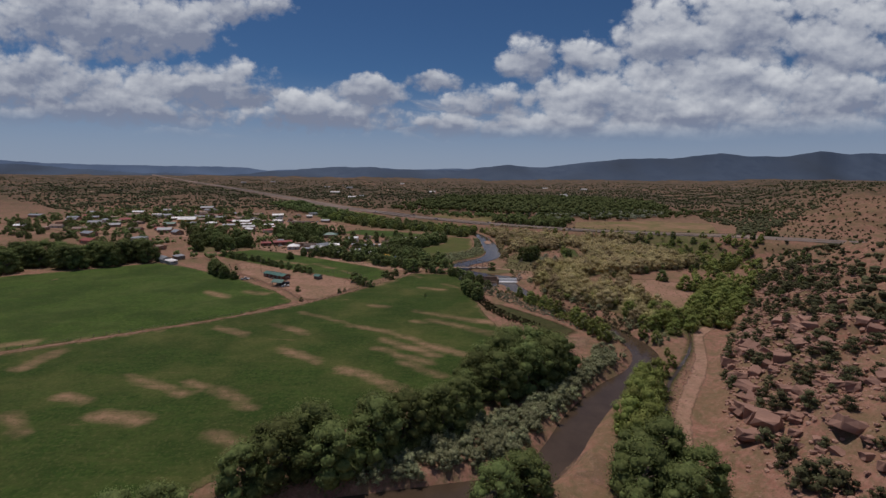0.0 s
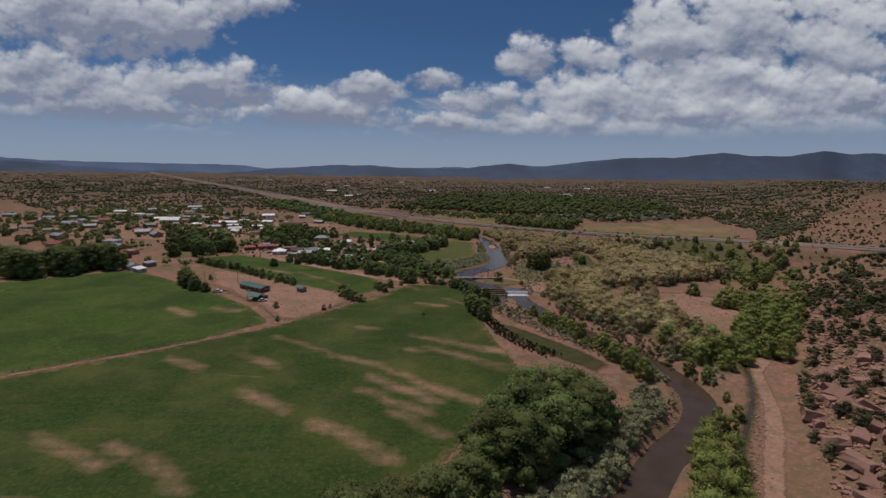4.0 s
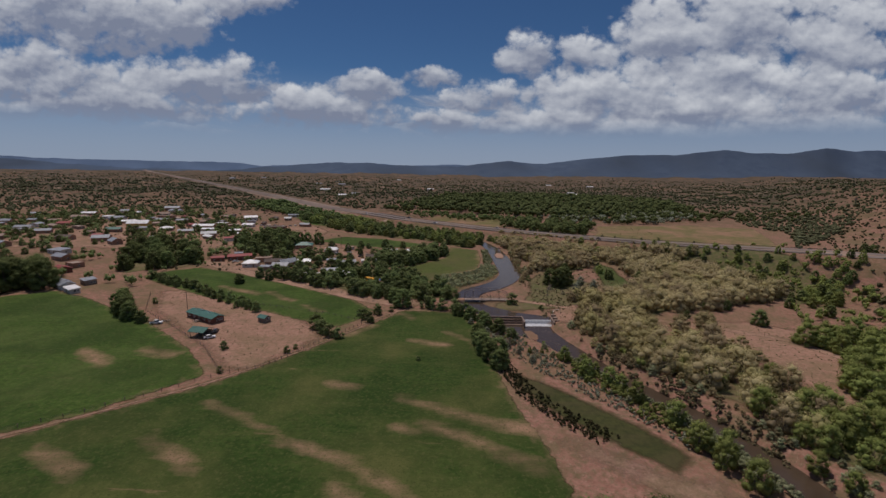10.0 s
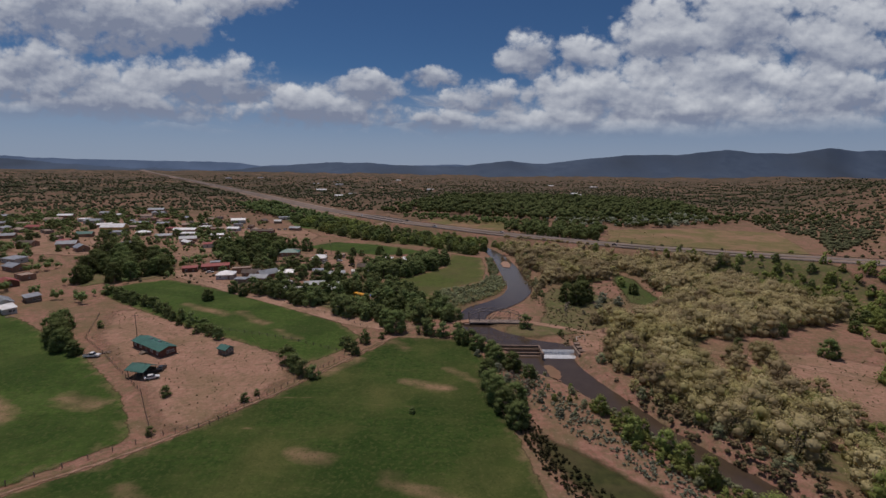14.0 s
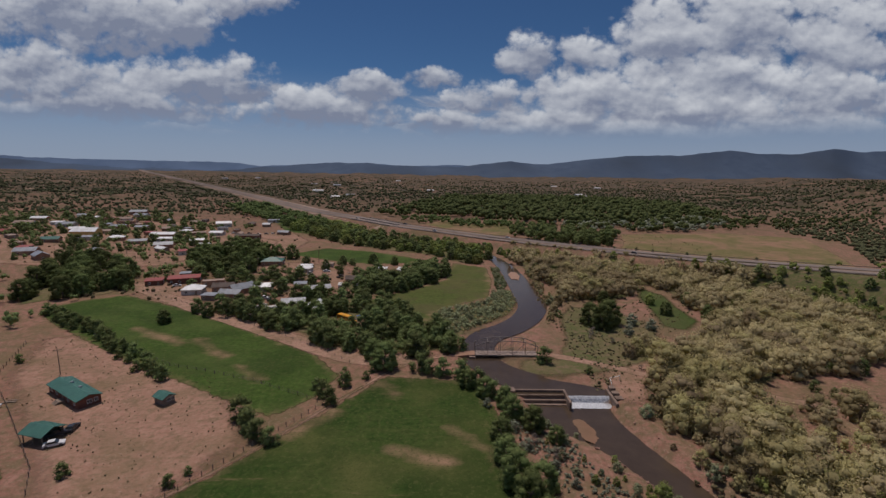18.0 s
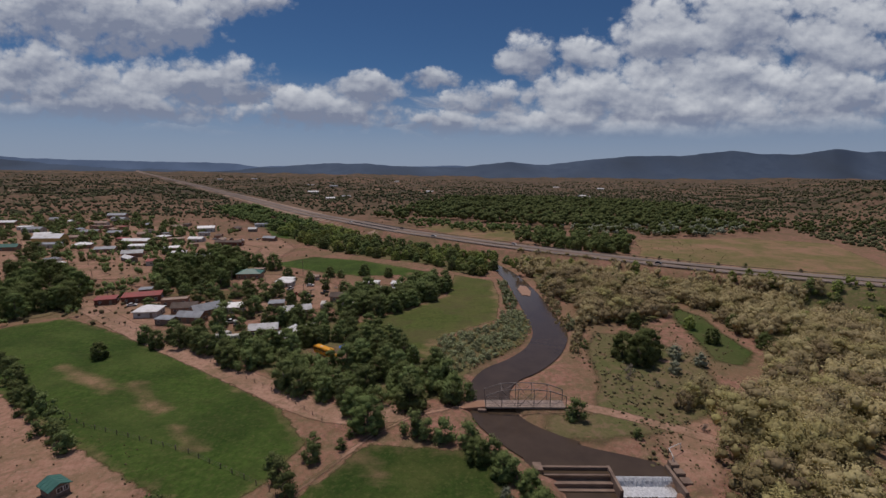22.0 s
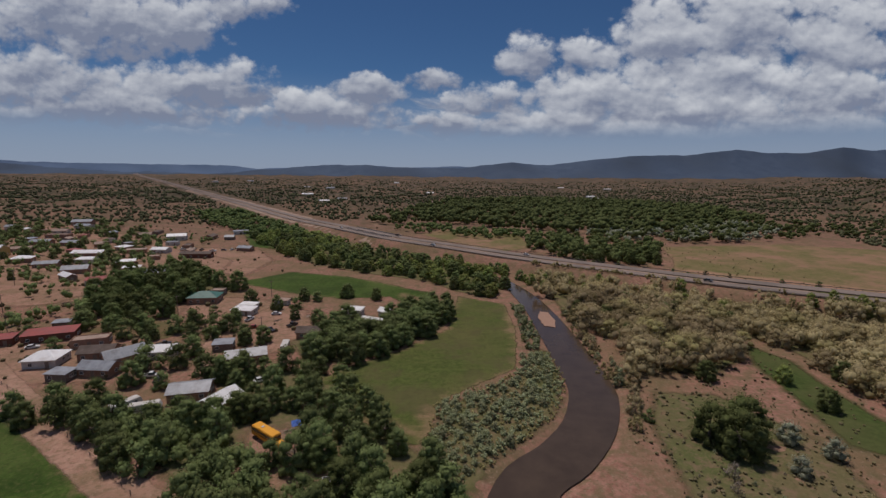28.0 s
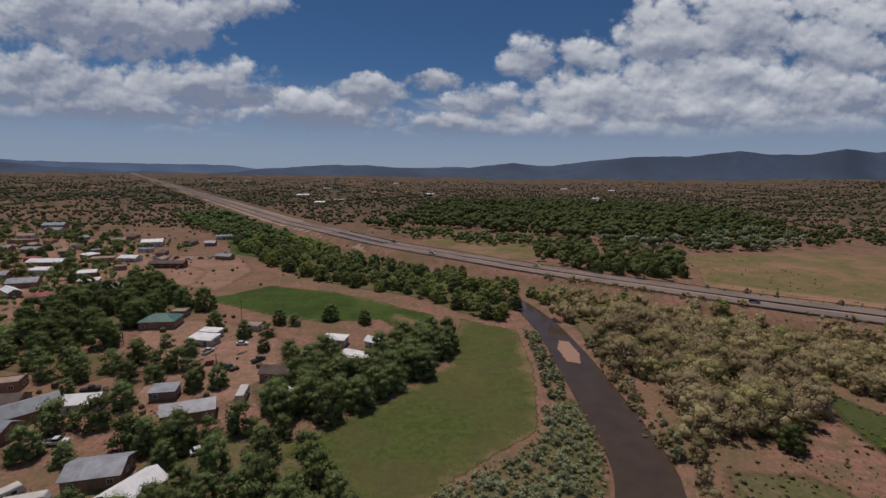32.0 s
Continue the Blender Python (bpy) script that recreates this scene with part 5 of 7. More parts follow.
# ---- vehicles ----
def wheels(e, xs, ys, r, w):
    for xx in xs:
        for yy in ys:
            bm = bmesh.new()
            bmesh.ops.create_cone(bm, cap_ends=True, segments=14, radius1=r, radius2=r, depth=w, matrix=Matrix.Translation((xx, yy, r)) @ Matrix.Rotation(radians(90), 4, "X"))
            ob = part("tyre", bm, "rubber", e)
            bm = bmesh.new()
            bmesh.ops.create_cone(bm, cap_ends=True, segments=10, radius1=r * .55, radius2=r * .5, depth=w + .04, matrix=Matrix.Translation((xx, yy, r)) @ Matrix.Rotation(radians(90), 4, "X"))
            part("rim", bm, "steel", ob)


def profile_body(prof, w, bevel=.06):
    bm = bmesh.new()
    a = [bm.verts.new((x, -w / 2, z)) for x, z in prof]
    b = [bm.verts.new((x, w / 2, z)) for x, z in prof]
    bm.faces.new(a)
    bm.faces.new(b[::-1])
    for i in range(len(prof)):
        j = (i + 1) % len(prof)
        bm.faces.new((a[j], a[i], b[i], b[j]))
    bmesh.ops.recalc_face_normals(bm, faces=bm.faces[:])
    bmesh.ops.bevel(bm, geom=bm.edges[:], offset=bevel, segments=2, affect="EDGES")
    return bm


def car(x, y, rot, mat, pickup=False, z=None, where="parked in a dirt yard"):
    colour = {"carwhite": "white", "cardark": "dark", "carred": "red"}[mat]
    e = thing("pickup_truck" if pickup else "car", pose(x, y, ht(x, y) + .06 if z is None else z, 0, 0, rot), f"{colour} {'pickup truck' if pickup else 'car'} {where}", "pickup" if pickup else "car", "vehicles")
    if pickup:
        part("body", profile_body([(-2.6, .4), (2.6, .4), (2.6, .95), (1.4, 1.1), (-2.6, 1.1)], 1.85), mat, e)
        part("cabin", profile_body([(-.6, 1.08), (1.3, 1.08), (.7, 1.75), (-.5, 1.75)], 1.65), "glass", e)
        part("roof", boxed(-.5, -.78, 1.72, .68, .78, 1.8, bevel=.03), mat, e)
        part("bed_liner", boxed(-2.45, -.75, 1.06, -.75, .75, 1.13), "rubber", e)
    else:
        part("body", profile_body([(-2.2, .35), (2.2, .35), (2.2, .75), (1.2, .95), (-2.1, .98)], 1.8), mat, e)
        part("cabin", profile_body([(-1.7, .94), (1.0, .94), (.35, 1.45), (-1.2, 1.45)], 1.6), "glass", e)
        part("roof", boxed(-1.15, -.7, 1.42, .3, .7, 1.5, bevel=.03), mat, e)
    wheels(e, (-1.45, 1.45), (-.85, .85), .36, .24)
    return e


def school_bus():
    x, y = -41.5, 369.5
    TAKEN.append((x, y, 7))
    e = thing("school_bus", pose(x, y, ht(x, y) + .06, 0, 0, -37), "old yellow school bus parked among the trees", "bus")
    part("body", profile_body([(-5.4, .55), (3.6, .55), (3.6, 3.0), (3.3, 3.15), (-5.1, 3.15), (-5.4, 2.95)], 2.45, .14), "bus", e)
    part("hood", profile_body([(3.6, .5), (5.2, .5), (5.2, 1.35), (4.9, 1.6), (3.6, 1.75)], 2.1, .12), "bus", e)
    for s in (-1, 1):
        for k in range(9):
            xx = -4.9 + k * .92
            part("window", boxed(xx, s * 1.24 - .02, 1.95, xx + .76, s * 1.24 + .02, 2.6), "glass", e)
        part("rub_rail", boxed(-5.3, s * 1.25 - .03, 1.55, 3.5, s * 1.25 + .03, 1.65), "rubber", e)
    part("windscreen", boxed(3.6, -1.0, 1.85, 3.66, 1.0, 2.75), "glass", e)
    part("front_bumper", boxed(5.2, -1.15, .45, 5.4, 1.15, .75, bevel=.04), "rubber", e)
    part("roof_hatch", boxed(-2.5, -.35, 3.15, -1.7, .35, 3.26, bevel=.03), "whitewall", e)
    wheels(e, (-3.2, 4.0), (-1.1, 1.1), .5, .3)


school_bus()
for cx, cy, cr, cm, pk in ((-22, 355, 20, "carwhite", True), (-97, 279, 40, "cardark", True), (-95, 282, 100, "cardark", False), (-94, 275, 30, "carwhite", False), (-126, 292, 10, "carwhite", True),
                           (-78, 452, 20, "carred", False), (-84, 462, 80, "carwhite", True), (-70, 448, -30, "cardark", True), (-75, 470, 10, "carwhite", False),
                           (-185, 636, 10, "carwhite", True), (-178, 640, 14, "cardark", False), (-172, 642, 80, "carwhite", False), (-166, 640, 90, "carred", False), (-196, 640, 90, "cardark", True), (-204, 644, 90, "carwhite", False), (-212, 640, 80, "carwhite", True),
                           (-92, 405, 12, "carwhite", True), (-88, 402, 100, "cardark", False), (-150, 428, 30, "carwhite", False), (-104, 432, 30, "cardark", True), (-56, 402, 40, "carwhite", False), (-63, 455, 60, "cardark", True)):
    TAKEN.append((cx, cy, 3))
    car(cx, cy, cr, cm, pk)
for fr, side, cm, pk in ((.0, 5.2, "carwhite", False), (.2, -8.5, "cardark", True), (.36, 8, "carwhite", True), (.5, -6, "carwhite", False), (.75, 6, "cardark", False)):
    k = [i for i in range(len(HW)) if 420 < HW[i][1] < 760]
    i = k[int(fr * (len(k) - 1))]
    ang = math.degrees(math.atan2(HW[i + 1][1] - HW[i][1], HW[i + 1][0] - HW[i][0]))
    car(HW[i][0] + HN[i][0] * side, HW[i][1] + HN[i][1] * side, ang, cm, pk, HW[i][2] + .45, "on the highway lanes")


def travel_trailer(x, y, rot, L=7.5):
    TAKEN.append((x, y, 5))
    e = thing("travel_trailer", pose(x, y, ht(x, y) + .05, 0, 0, rot), "white travel trailer parked in a dirt yard", "trailer", "trailers")
    part("body", profile_body([(-L / 2, .6), (L / 2, .6), (L / 2 + .3, 1.5), (L / 2 - .2, 2.9), (-L / 2, 2.9)], 2.4, .12), "whitewall", e)
    for xx in (-L * .3, 0, L * .28):
        part("window", boxed(xx - .45, -1.23, 1.6, xx + .45, -1.19, 2.3), "glass", e)
    part("door", boxed(L * .12, -1.24, .7, L * .12 + .7, -1.19, 2.5), "greyroof", e)
    part("stripe", boxed(-L / 2 + .1, -1.225, 1.2, L / 2 - .1, -1.195, 1.4), "darkroof", e)
    part("hitch", barred((L / 2, 0, .6), (L / 2 + 1.3, 0, .5), .12), "steel", e)
    part("jack", barred((L / 2 + 1.2, 0, 0), (L / 2 + 1.2, 0, .6), .1), "steel", e)
    wheels(e, (-.5, .45), (-1.0, 1.0), .36, .22)


for tx, ty, tr in ((-46, 430, 160), (-80, 383, 20), (-86, 384, 60), (-57, 428, 100)):
    travel_trailer(tx, ty, tr)


def tarp_heap(x, y, r):
    bm = bmesh.new()
    bmesh.ops.create_grid(bm, x_segments=8, y_segments=8, size=1.6)
    q = random.Random(3)
    for v in bm.verts:
        v.co.z = max(0.02, .9 * math.exp(-(v.co.x ** 2 + v.co.y ** 2) / 1.6) + q.uniform(-.08, .12))
    bmesh.ops.solidify(bm, geom=bm.faces[:], thickness=.02)
    me = bpy.data.meshes.new("tarp")
    bm.to_mesh(me)
    bm.free()
    me.materials.append(M["tarp"])
    ob = new("tarp_covered_heap", me)
    ob.matrix_world = pose(x, y, ht(x, y) + .1, 0, 0, r)
    tagged(ob, "crumpled blue tarp over a heap in the yard", "tarp")


tarp_heap(-37, 378, 20)
tarp_heap(-31, 372, 70)


def lumber_pile(x, y, rot):
    e = thing("lumber_pile", pose(x, y, ht(x, y) + .1, 0, 0, rot), "untidy pile of weathered boards in a yard", "lumber", "yard clutter")
    q = random.Random(int(x * 7 + y))
    for k in range(9):
        ob = part("board", boxed(-1.6, -.12, 0, 1.6, .12, .06), "wood", e)
        ob.matrix_local = pose(q.uniform(-.4, .4), q.uniform(-.8, .8), .07 * (k // 3), 0, 0, q.uniform(-25, 25))


for lx, ly, lr in ((-34, 366, 20), (-29, 362, 80), (-26, 366, 130), (-38, 374, 40), (-84, 455, 10), (-72, 462, 60), (-66, 470, 30), (-124, 296, 10), (-195, 335, 20), (-92, 444, 60), (-60, 468, 110)):
    lumber_pile(lx, ly, lr)


# ---- fences and poles ----
def fence(line, gap, label, post_h=1.3, wires=3):
    f = thing("fence", pose(0, 0, 0), label, "fence", "farm fences")
    pts = []
    for a, b in zip(line[:-1], line[1:]):
        n = max(1, round(math.dist(a, b) / gap))
        pts += [(a[0] + (b[0] - a[0]) * k / n, a[1] + (b[1] - a[1]) * k / n) for k in range(n)]
    pts.append(line[-1])
    q = random.Random(6)
    me = None
    for x, y in pts:
        if me is None:
            ob = part("post", boxed(-.08, -.08, -.3, .08, .08, post_h, bevel=.02), "wood", f)
            me = ob.data
        else:
            ob = new("post", me)
            ob.parent = f
        ob.matrix_local = pose(x, y, ht(x, y), q.uniform(-4, 4), q.uniform(-4, 4), q.uniform(0, 90))
    for k in range(wires):
        bm = bmesh.new()
        old = None
        for a in pts:
            z = ht(*a) + .35 + k * .4
            ring = [bm.verts.new((a[0], a[1] + q, z + r)) for q, r in ((-.014, -.008), (.014, -.008), (0, .016))]
            if old:
                for i in range(3):
                    bm.faces.new((old[i], old[(i + 1) % 3], ring[(i + 1) % 3], ring[i]))
            old = ring
        part("wire", bm, "steel", f)


fence([(-260, 114), (-172, 169), (-152, 181), (-120, 203), (-101, 217), (-76, 239)], 4.5, "weathered wooden post-and-wire fence along the hay field")
fence([(-74, 242), (-62, 248), (-46, 276), (-34, 296)], 2.6, "weathered wooden post-and-wire fence round the farm yard")
fence([(-74, 242), (-92, 266), (-122, 293), (-142, 310), (-158, 340)], 3.2, "weathered wooden post-and-wire fence beside the farm yard")
fence([(-36, 298), (-60, 311), (-93, 322), (-126, 341), (-158, 362)], 4.0, "weathered wooden post-and-wire fence along the grazing field")
fence([(-32, 326), (-48, 340), (-84, 366), (-126, 394), (-158, 414)], 4.5, "weathered wooden post-and-wire fence along the village road")


def utility_pole(x, y, h=9):
    e = thing("utility_pole", pose(x, y, ht(x, y), 0, 0, 30), "tall weathered wooden utility pole with a crossarm", "pole", "utility poles")
    bm = bmesh.new()
    bmesh.ops.create_cone(bm, cap_ends=True, segments=8, radius1=.16, radius2=.11, depth=h + .6, matrix=Matrix.Translation((0, 0, h / 2 - .3)))
    part("pole", bm, "wood", e)
    part("crossarm", boxed(-1.1, -.06, h - .7, 1.1, .06, h - .55), "wood", e)
    for xx in (-.95, 0, .95):
        part("insulator", boxed(xx - .05, -.05, h - .55, xx + .05, .05, h - .38, bevel=.01), "glass", e)


for ux, uy in ((-124, 314), (-170, 440), (-120, 470), (-95, 455), (-200, 470), (-70, 440), (-88, 500), (-240, 520)):
    utility_pole(ux, uy)


# ---- trees ----
def blob(r, c, rad, seg=6, rings=3, jitter=.18):
    """A lumpy closed core."""
    vs = [(c[0], c[1], c[2] + rad[2])]
    for i in range(1, rings):
        ph = math.pi * i / rings
        for j in range(seg):
            th = math.tau * (j + .5 * (i % 2)) / seg
            k = 1 + r.uniform(-jitter, jitter)
            vs.append((c[0] + rad[0] * k * math.sin(ph) * math.cos(th), c[1] + rad[1] * k * math.sin(ph) * math.sin(th), c[2] + rad[2] * k * math.cos(ph)))
    vs.append((c[0], c[1], c[2] - rad[2]))
    fs = []
    for j in range(seg):
        fs.append((0, 1 + j, 1 + (j + 1) % seg))
    for i in range(rings - 2):
        a, b = 1 + i * seg, 1 + (i + 1) * seg
        for j in range(seg):
            k = (j + 1) % seg
            fs.append((a + j, b + j, b + k, a + k))
    last = len(vs) - 1
    a = 1 + (rings - 2) * seg
    for j in range(seg):
        fs.append((last, a + (j + 1) % seg, a + j))
    return vs, fs


def leaves(rs, lumps, n, size, middle=None):
    """n small leafy sprays through the outer shells of the lumps: vertices, triangles and soft outward normals."""
    L = np.array(lumps)
    area = (L[:, 3] * L[:, 4] + L[:, 5] * L[:, 3])
    pick = rs.choice(len(L), n, p=area / area.sum())
    d = rs.normal(size=(n, 3))
    d[:, 2] = np.abs(d[:, 2]) * np.where(rs.rand(n) < .72, 1, -1)
    d /= np.linalg.norm(d, axis=1)[:, None]
    pos = L[pick, :3] + d * L[pick, 3:6] * (.68 + .46 * rs.rand(n) ** .7)[:, None]
    away = pos - (L[pick, :3] if middle is None else np.asarray(middle))
    away /= np.linalg.norm(away, axis=1)[:, None] + 1e-9
    soft = d * .55 + away * .55 + rs.normal(size=(n, 3)) * .30 + np.array((0, 0, .12))
    soft /= np.linalg.norm(soft, axis=1)[:, None]
    nrm = soft + rs.normal(size=(n, 3)) * .45
    nrm /= np.linalg.norm(nrm, axis=1)[:, None]
    t = np.cross(nrm, rs.normal(size=(n, 3)))
    t /= np.linalg.norm(t, axis=1)[:, None]
    b = np.cross(nrm, t)
    s = (size * rs.uniform(.55, 1.3, n))[:, None]
    w = s * rs.uniform(.5, .95, n)[:, None]
    q = np.stack([pos - t * s - b * w * .5, pos + t * s - b * w * .6, pos + b * w * 1.1], 1)
    return q.reshape(-1, 3), np.arange(3 * n).reshape(-1, 3), np.repeat(soft, 3, 0)


def leafy_mesh(name, V, F, soft, mat):
    """Foliage whose sprays take their shading from the crown's round form."""
    me = mesh_of(name, V, F, mat, True)
    me.normals_split_custom_set_from_vertices(soft)
    return me


def crown_mesh(name, rs, lumps, n, size, mat, core=.8):
    V, F, S = [], [], []
    r = random.Random(int(rs.randint(1 << 30)))
    mid = np.mean([q[:3] for q in lumps], 0) * (1, 1, .7)
    for lx, ly, lz, a, b, c in lumps:
        v, f = blob(r, (lx, ly, lz), (a * core, b * core, c * core))
        k = len(V)
        V += v
        F += [tuple(i + k for i in q) for q in f]
        o = np.array(v) - (lx, ly, lz)
        S += (o / (np.linalg.norm(o, axis=1)[:, None] + 1e-9)).tolist()
    v, f, sn = leaves(rs, lumps, n, size, mid)
    k = len(V)
    V += v.tolist()
    F += (f + k).tolist()
    return leafy_mesh(name, V, F, S + sn.tolist(), mat)


def limb(V, F, a, b, ra, rb, seg=6):
    a, b = Vector(a), Vector(b)
    m = (b - a).to_track_quat("Z", "Y").to_matrix()
    k = len(V)
    for p, r in ((a, ra), (b, rb)):
        for j in range(seg):
            V.append(tuple(p + m @ Vector((r * math.cos(math.tau * j / seg), r * math.sin(math.tau * j / seg), 0))))
    for j in range(seg):
        i = (j + 1) % seg
        F.append((k + j, k + i, k + seg + i, k + seg + j))
    F.append(tuple(k + seg + j for j in range(seg)))


def tree_proto(name, label, category, group, seed, H, R, mat, nl, size, nlump=11, low=.18, stems=1, trunk="bark", core=.84, lumpr=(.34, .52), squash=.8):
    rs = np.random.RandomState(seed)
    lumps = []
    for k in range(nlump):
        # a golden-angle spiral up the crown, widest a third of the way up
        t = (k + rs.uniform(.2, .8)) / nlump
        a = R * rs.uniform(*lumpr) * (1.08 - .3 * t)
        z = max(H * low + a * .55, H * (low + (.93 - low) * t) - a * .5)
        f = t - .3
        reach = R * math.sqrt(max(.05, 1 - (f / (.78 if f > 0 else .75)) ** 2))
        ang = 2.4 * k + rs.uniform(-.5, .5)
        q = max(0, reach - a * .8) * rs.uniform(.6, 1.0)
        lumps.append((q * math.cos(ang), q * math.sin(ang), z, a, a * rs.uniform(.85, 1.15), a * squash * rs.uniform(.85, 1.15)))
    lumps.append((0, 0, H - R * .4, R * .42, R * .42, R * .42))
    V, F = [], []
    for s in range(stems):
        ang = math.tau * s / stems + rs.uniform(0, 1)
        off = 0 if stems == 1 else .3
        foot = (off * math.cos(ang), off * math.sin(ang), -.4)
        fork = (foot[0] * 2.4 + rs.uniform(-.3, .3), foot[1] * 2.4 + rs.uniform(-.3, .3), H * .34)
        rad = H * (.032 if stems == 1 else .016)
        limb(V, F, foot, fork, rad * 1.3, rad * .75)
        for k in range(4 if stems == 1 else 2):
            L_ = lumps[int(rs.randint(len(lumps)))]
            limb(V, F, fork, (L_[0] * .9, L_[1] * .9, max(L_[2], H * .4)), rad * .6, rad * .2, 5)
    e = thing(name, pose(0, 0, 0), label, category, group)
    t = new("trunk", mesh_of("trunk", V, F, trunk))
    t.parent = e
    c = new("crown", crown_mesh("crown", rs, lumps, nl, size, mat, core))
    c.parent = e
    e["height"] = H
    return [e, False, H, lumps]


COTTON = [tree_proto("cottonwood_tree", "broad dark-green cottonwood tree beside the fields", "tree", "cottonwoods", 10 + k, 12, 6.0 - .3 * (k % 2), "cotton", 4400, .175, 28 + 2 * k, .04, core=.66, lumpr=(.24, .40), squash=.95) for k in range(4)]
ELM = [tree_proto("elm_tree", "rounded green elm tree among the village houses", "tree", "village trees", 20 + k, 9, 4.3, "elm", 2100, .17, 20 + 2 * k, .03, core=.66, lumpr=(.27, .44), squash=1.0) for k in range(3)]
BRIGHT = [tree_proto("river_tree", "bright green young cottonwood tree by the river", "tree", "bright green trees", 30 + k, 8, 3.9, "bright", 1800, .17, 18 + 2 * k, .02, 2, core=.64, lumpr=(.25, .42), squash=1.05) for k in range(3)]
WILLOW = [tree_proto("willow_tree", "feathery yellow-green willow with grey stems", "tree", "willows", 50 + k, 8, 4.8, ("willow", "willow2")[k % 2], 1700, .17, 12 + k, .02, 5, core=.55, lumpr=(.28, .44), squash=1.35) for k in range(4)]
OLIVE = [tree_proto("russian_olive_tree", "silvery grey-green olive tree by the river", "tree", "silver trees", 70 + k, 7, 4.2, "silver", 1100, .2, 12, .03, 3, core=.6) for k in range(2)]
JUNIPER = [tree_proto("juniper_bush", "dark olive-green juniper bush on stony ground", "bush", "junipers", 90 + k, 3.2, 1.8, "juniper", 480, .15, 8, .0, 2, core=.66) for k in range(4)]
SHRUB = [tree_proto("riverside_shrub", "grey-green riverside shrub on sandy ground", "bush", "riverside shrubs", 110 + k, 2.4, 1.7, "shrub", 460, .13, 7, .0, 3, core=.6) for k in range(3)]
GREENBUSH = [tree_proto("green_bush", "dense dark-green bush beside a field", "bush", "garden bushes", 130 + k, 4, 2.2, "elm", 700, .17, 9, .0, 2, core=.66) for k in range(2)]
DEAD = [tree_proto("dead_shrub", "bare grey leafless shrub on the bank", "bush", "dead shrubs", 150 + k, 3.5, 1.8, "dead", 300, .16, 6, .05, 5, core=.2) for k in range(2)]


def plant(kind, x, y, h, rng, wide=1.0):
    p = kind[rng.randrange(len(kind))]
    s = h / p[2]
    m = pose(x, y, ht(x, y) - .1, rng.uniform(-3, 3), rng.uniform(-3, 3), rng.uniform(0, 360)) @ Matrix.Diagonal((s * wide, s * wide * rng.uniform(.88, 1.12), s, 1))
    if p[1]:
        copy_thing(p[0], m @ Matrix.Diagonal([1 / v for v in p[0].scale] + [1]))
    else:
        p[0].matrix_world = m
        p[1] = True
    PLANTED.append((x, y, h * .3))


PLANTED = []


def free(x, y, gap):
    for tx, ty, r in TAKEN:
        if abs(x - tx) < r + gap and abs(y - ty) < r + gap and math.hypot(x - tx, y - ty) < r + gap:
            return False
    return True


def fill(kinds, poly, n, hlo, hhi, seed, gap=3.0, wide=1.0, tries=14, river=2.5):
    """Scatter trees in a patch, keeping a distance between them and off the water and the houses."""
    rng = random.Random(seed)
    xs, ys = [p[0] for p in poly], [p[1] for p in poly]
    got = []
    cand = np.array([(rng.uniform(min(xs), max(xs)), rng.uniform(min(ys), max(ys))) for _ in range(n * tries)])
    ok = inside(poly, cand[:, 0], cand[:, 1])
    dr, _, w = along(cand[:, 0], cand[:, 1], RIVER, 1)
    ok &= dr > w + river
    ok &= along(cand[:, 0], cand[:, 1], HIGHWAY)[0] > np.where(cand[:, 1] > 600, 46, 15)
    for x, y in cand[ok]:
        if len(got) >= n:
            break
        if any(math.hypot(x - a, y - b) < gap for a, b in got) or not free(x, y, gap * .4):
            continue
        got.append((x, y))
        plant(kinds[rng.randrange(len(kinds))], float(x), float(y), rng.uniform(hlo, hhi), rng, wide)


def spots(kind, pts, seed, wide=1.0):
    rng = random.Random(seed)
    for x, y, h in pts:
        plant(kind, x, y, h, rng, wide)


# near grove and the row along the river
spots(COTTON, ((12, 140, 14), (20, 136, 16), (29, 142, 17), (23, 151, 17), (15, 148, 14), (37, 149, 16), (42, 156, 15), (33, 161, 16), (26, 163, 15), (40, 166, 13), (9, 133, 11),
               (2, 117, 14), (7, 123, 13), (-1, 122, 11), (-14, 106, 16), (-8, 111, 15), (-16, 113, 13), (-36, 97, 15), (-29, 103, 16), (-24, 97, 14), (-34, 107, 12), (-42, 92, 12),
               (-56, 84, 11), (-64, 82, 10), (-72, 78, 10), (-88, 72, 9), (-100, 60, 9), (13, 88, 11), (19, 93, 12), (22, 98, 10), (45, 90, 14), (54, 100, 14), (51, 84, 13), (59, 92, 12), (40, 82, 9), (48, 98, 12)), 1, 1.3)
spots(BRIGHT, ((60, 121, 11), (65, 130, 10), (70, 138, 9.5), (50, 104, 12), (56, 112, 12), (79, 152, 6), (86, 160, 5), (52, 116, 11), (56, 122, 11), (60, 128, 11), (63, 134, 10.5), (66, 141, 9.5), (70, 147, 9), (52, 108, 11), (76, 153, 8), (84, 166, 4), (90, 172, 3.5), (92, 186, 5.5), (90, 194, 6), (94, 204, 6.5),
               (70, 186, 8.5), (68, 194, 8), (66, 202, 8), (72, 200, 7), (66, 214, 7.5), (60, 226, 7), (56, 238, 6.5), (58, 233, 6), (51, 250, 5.5), (50, 243, 7), (46, 256, 6), (54, 246, 5)), 2)
fill([BRIGHT], ((92, 198), (100, 189), (129, 201), (159, 232), (191, 276), (176, 284), (145, 275), (152, 262), (130, 232), (118, 216), (104, 218)), 44, 7.5, 10.5, 3, 5.4, 1.1)
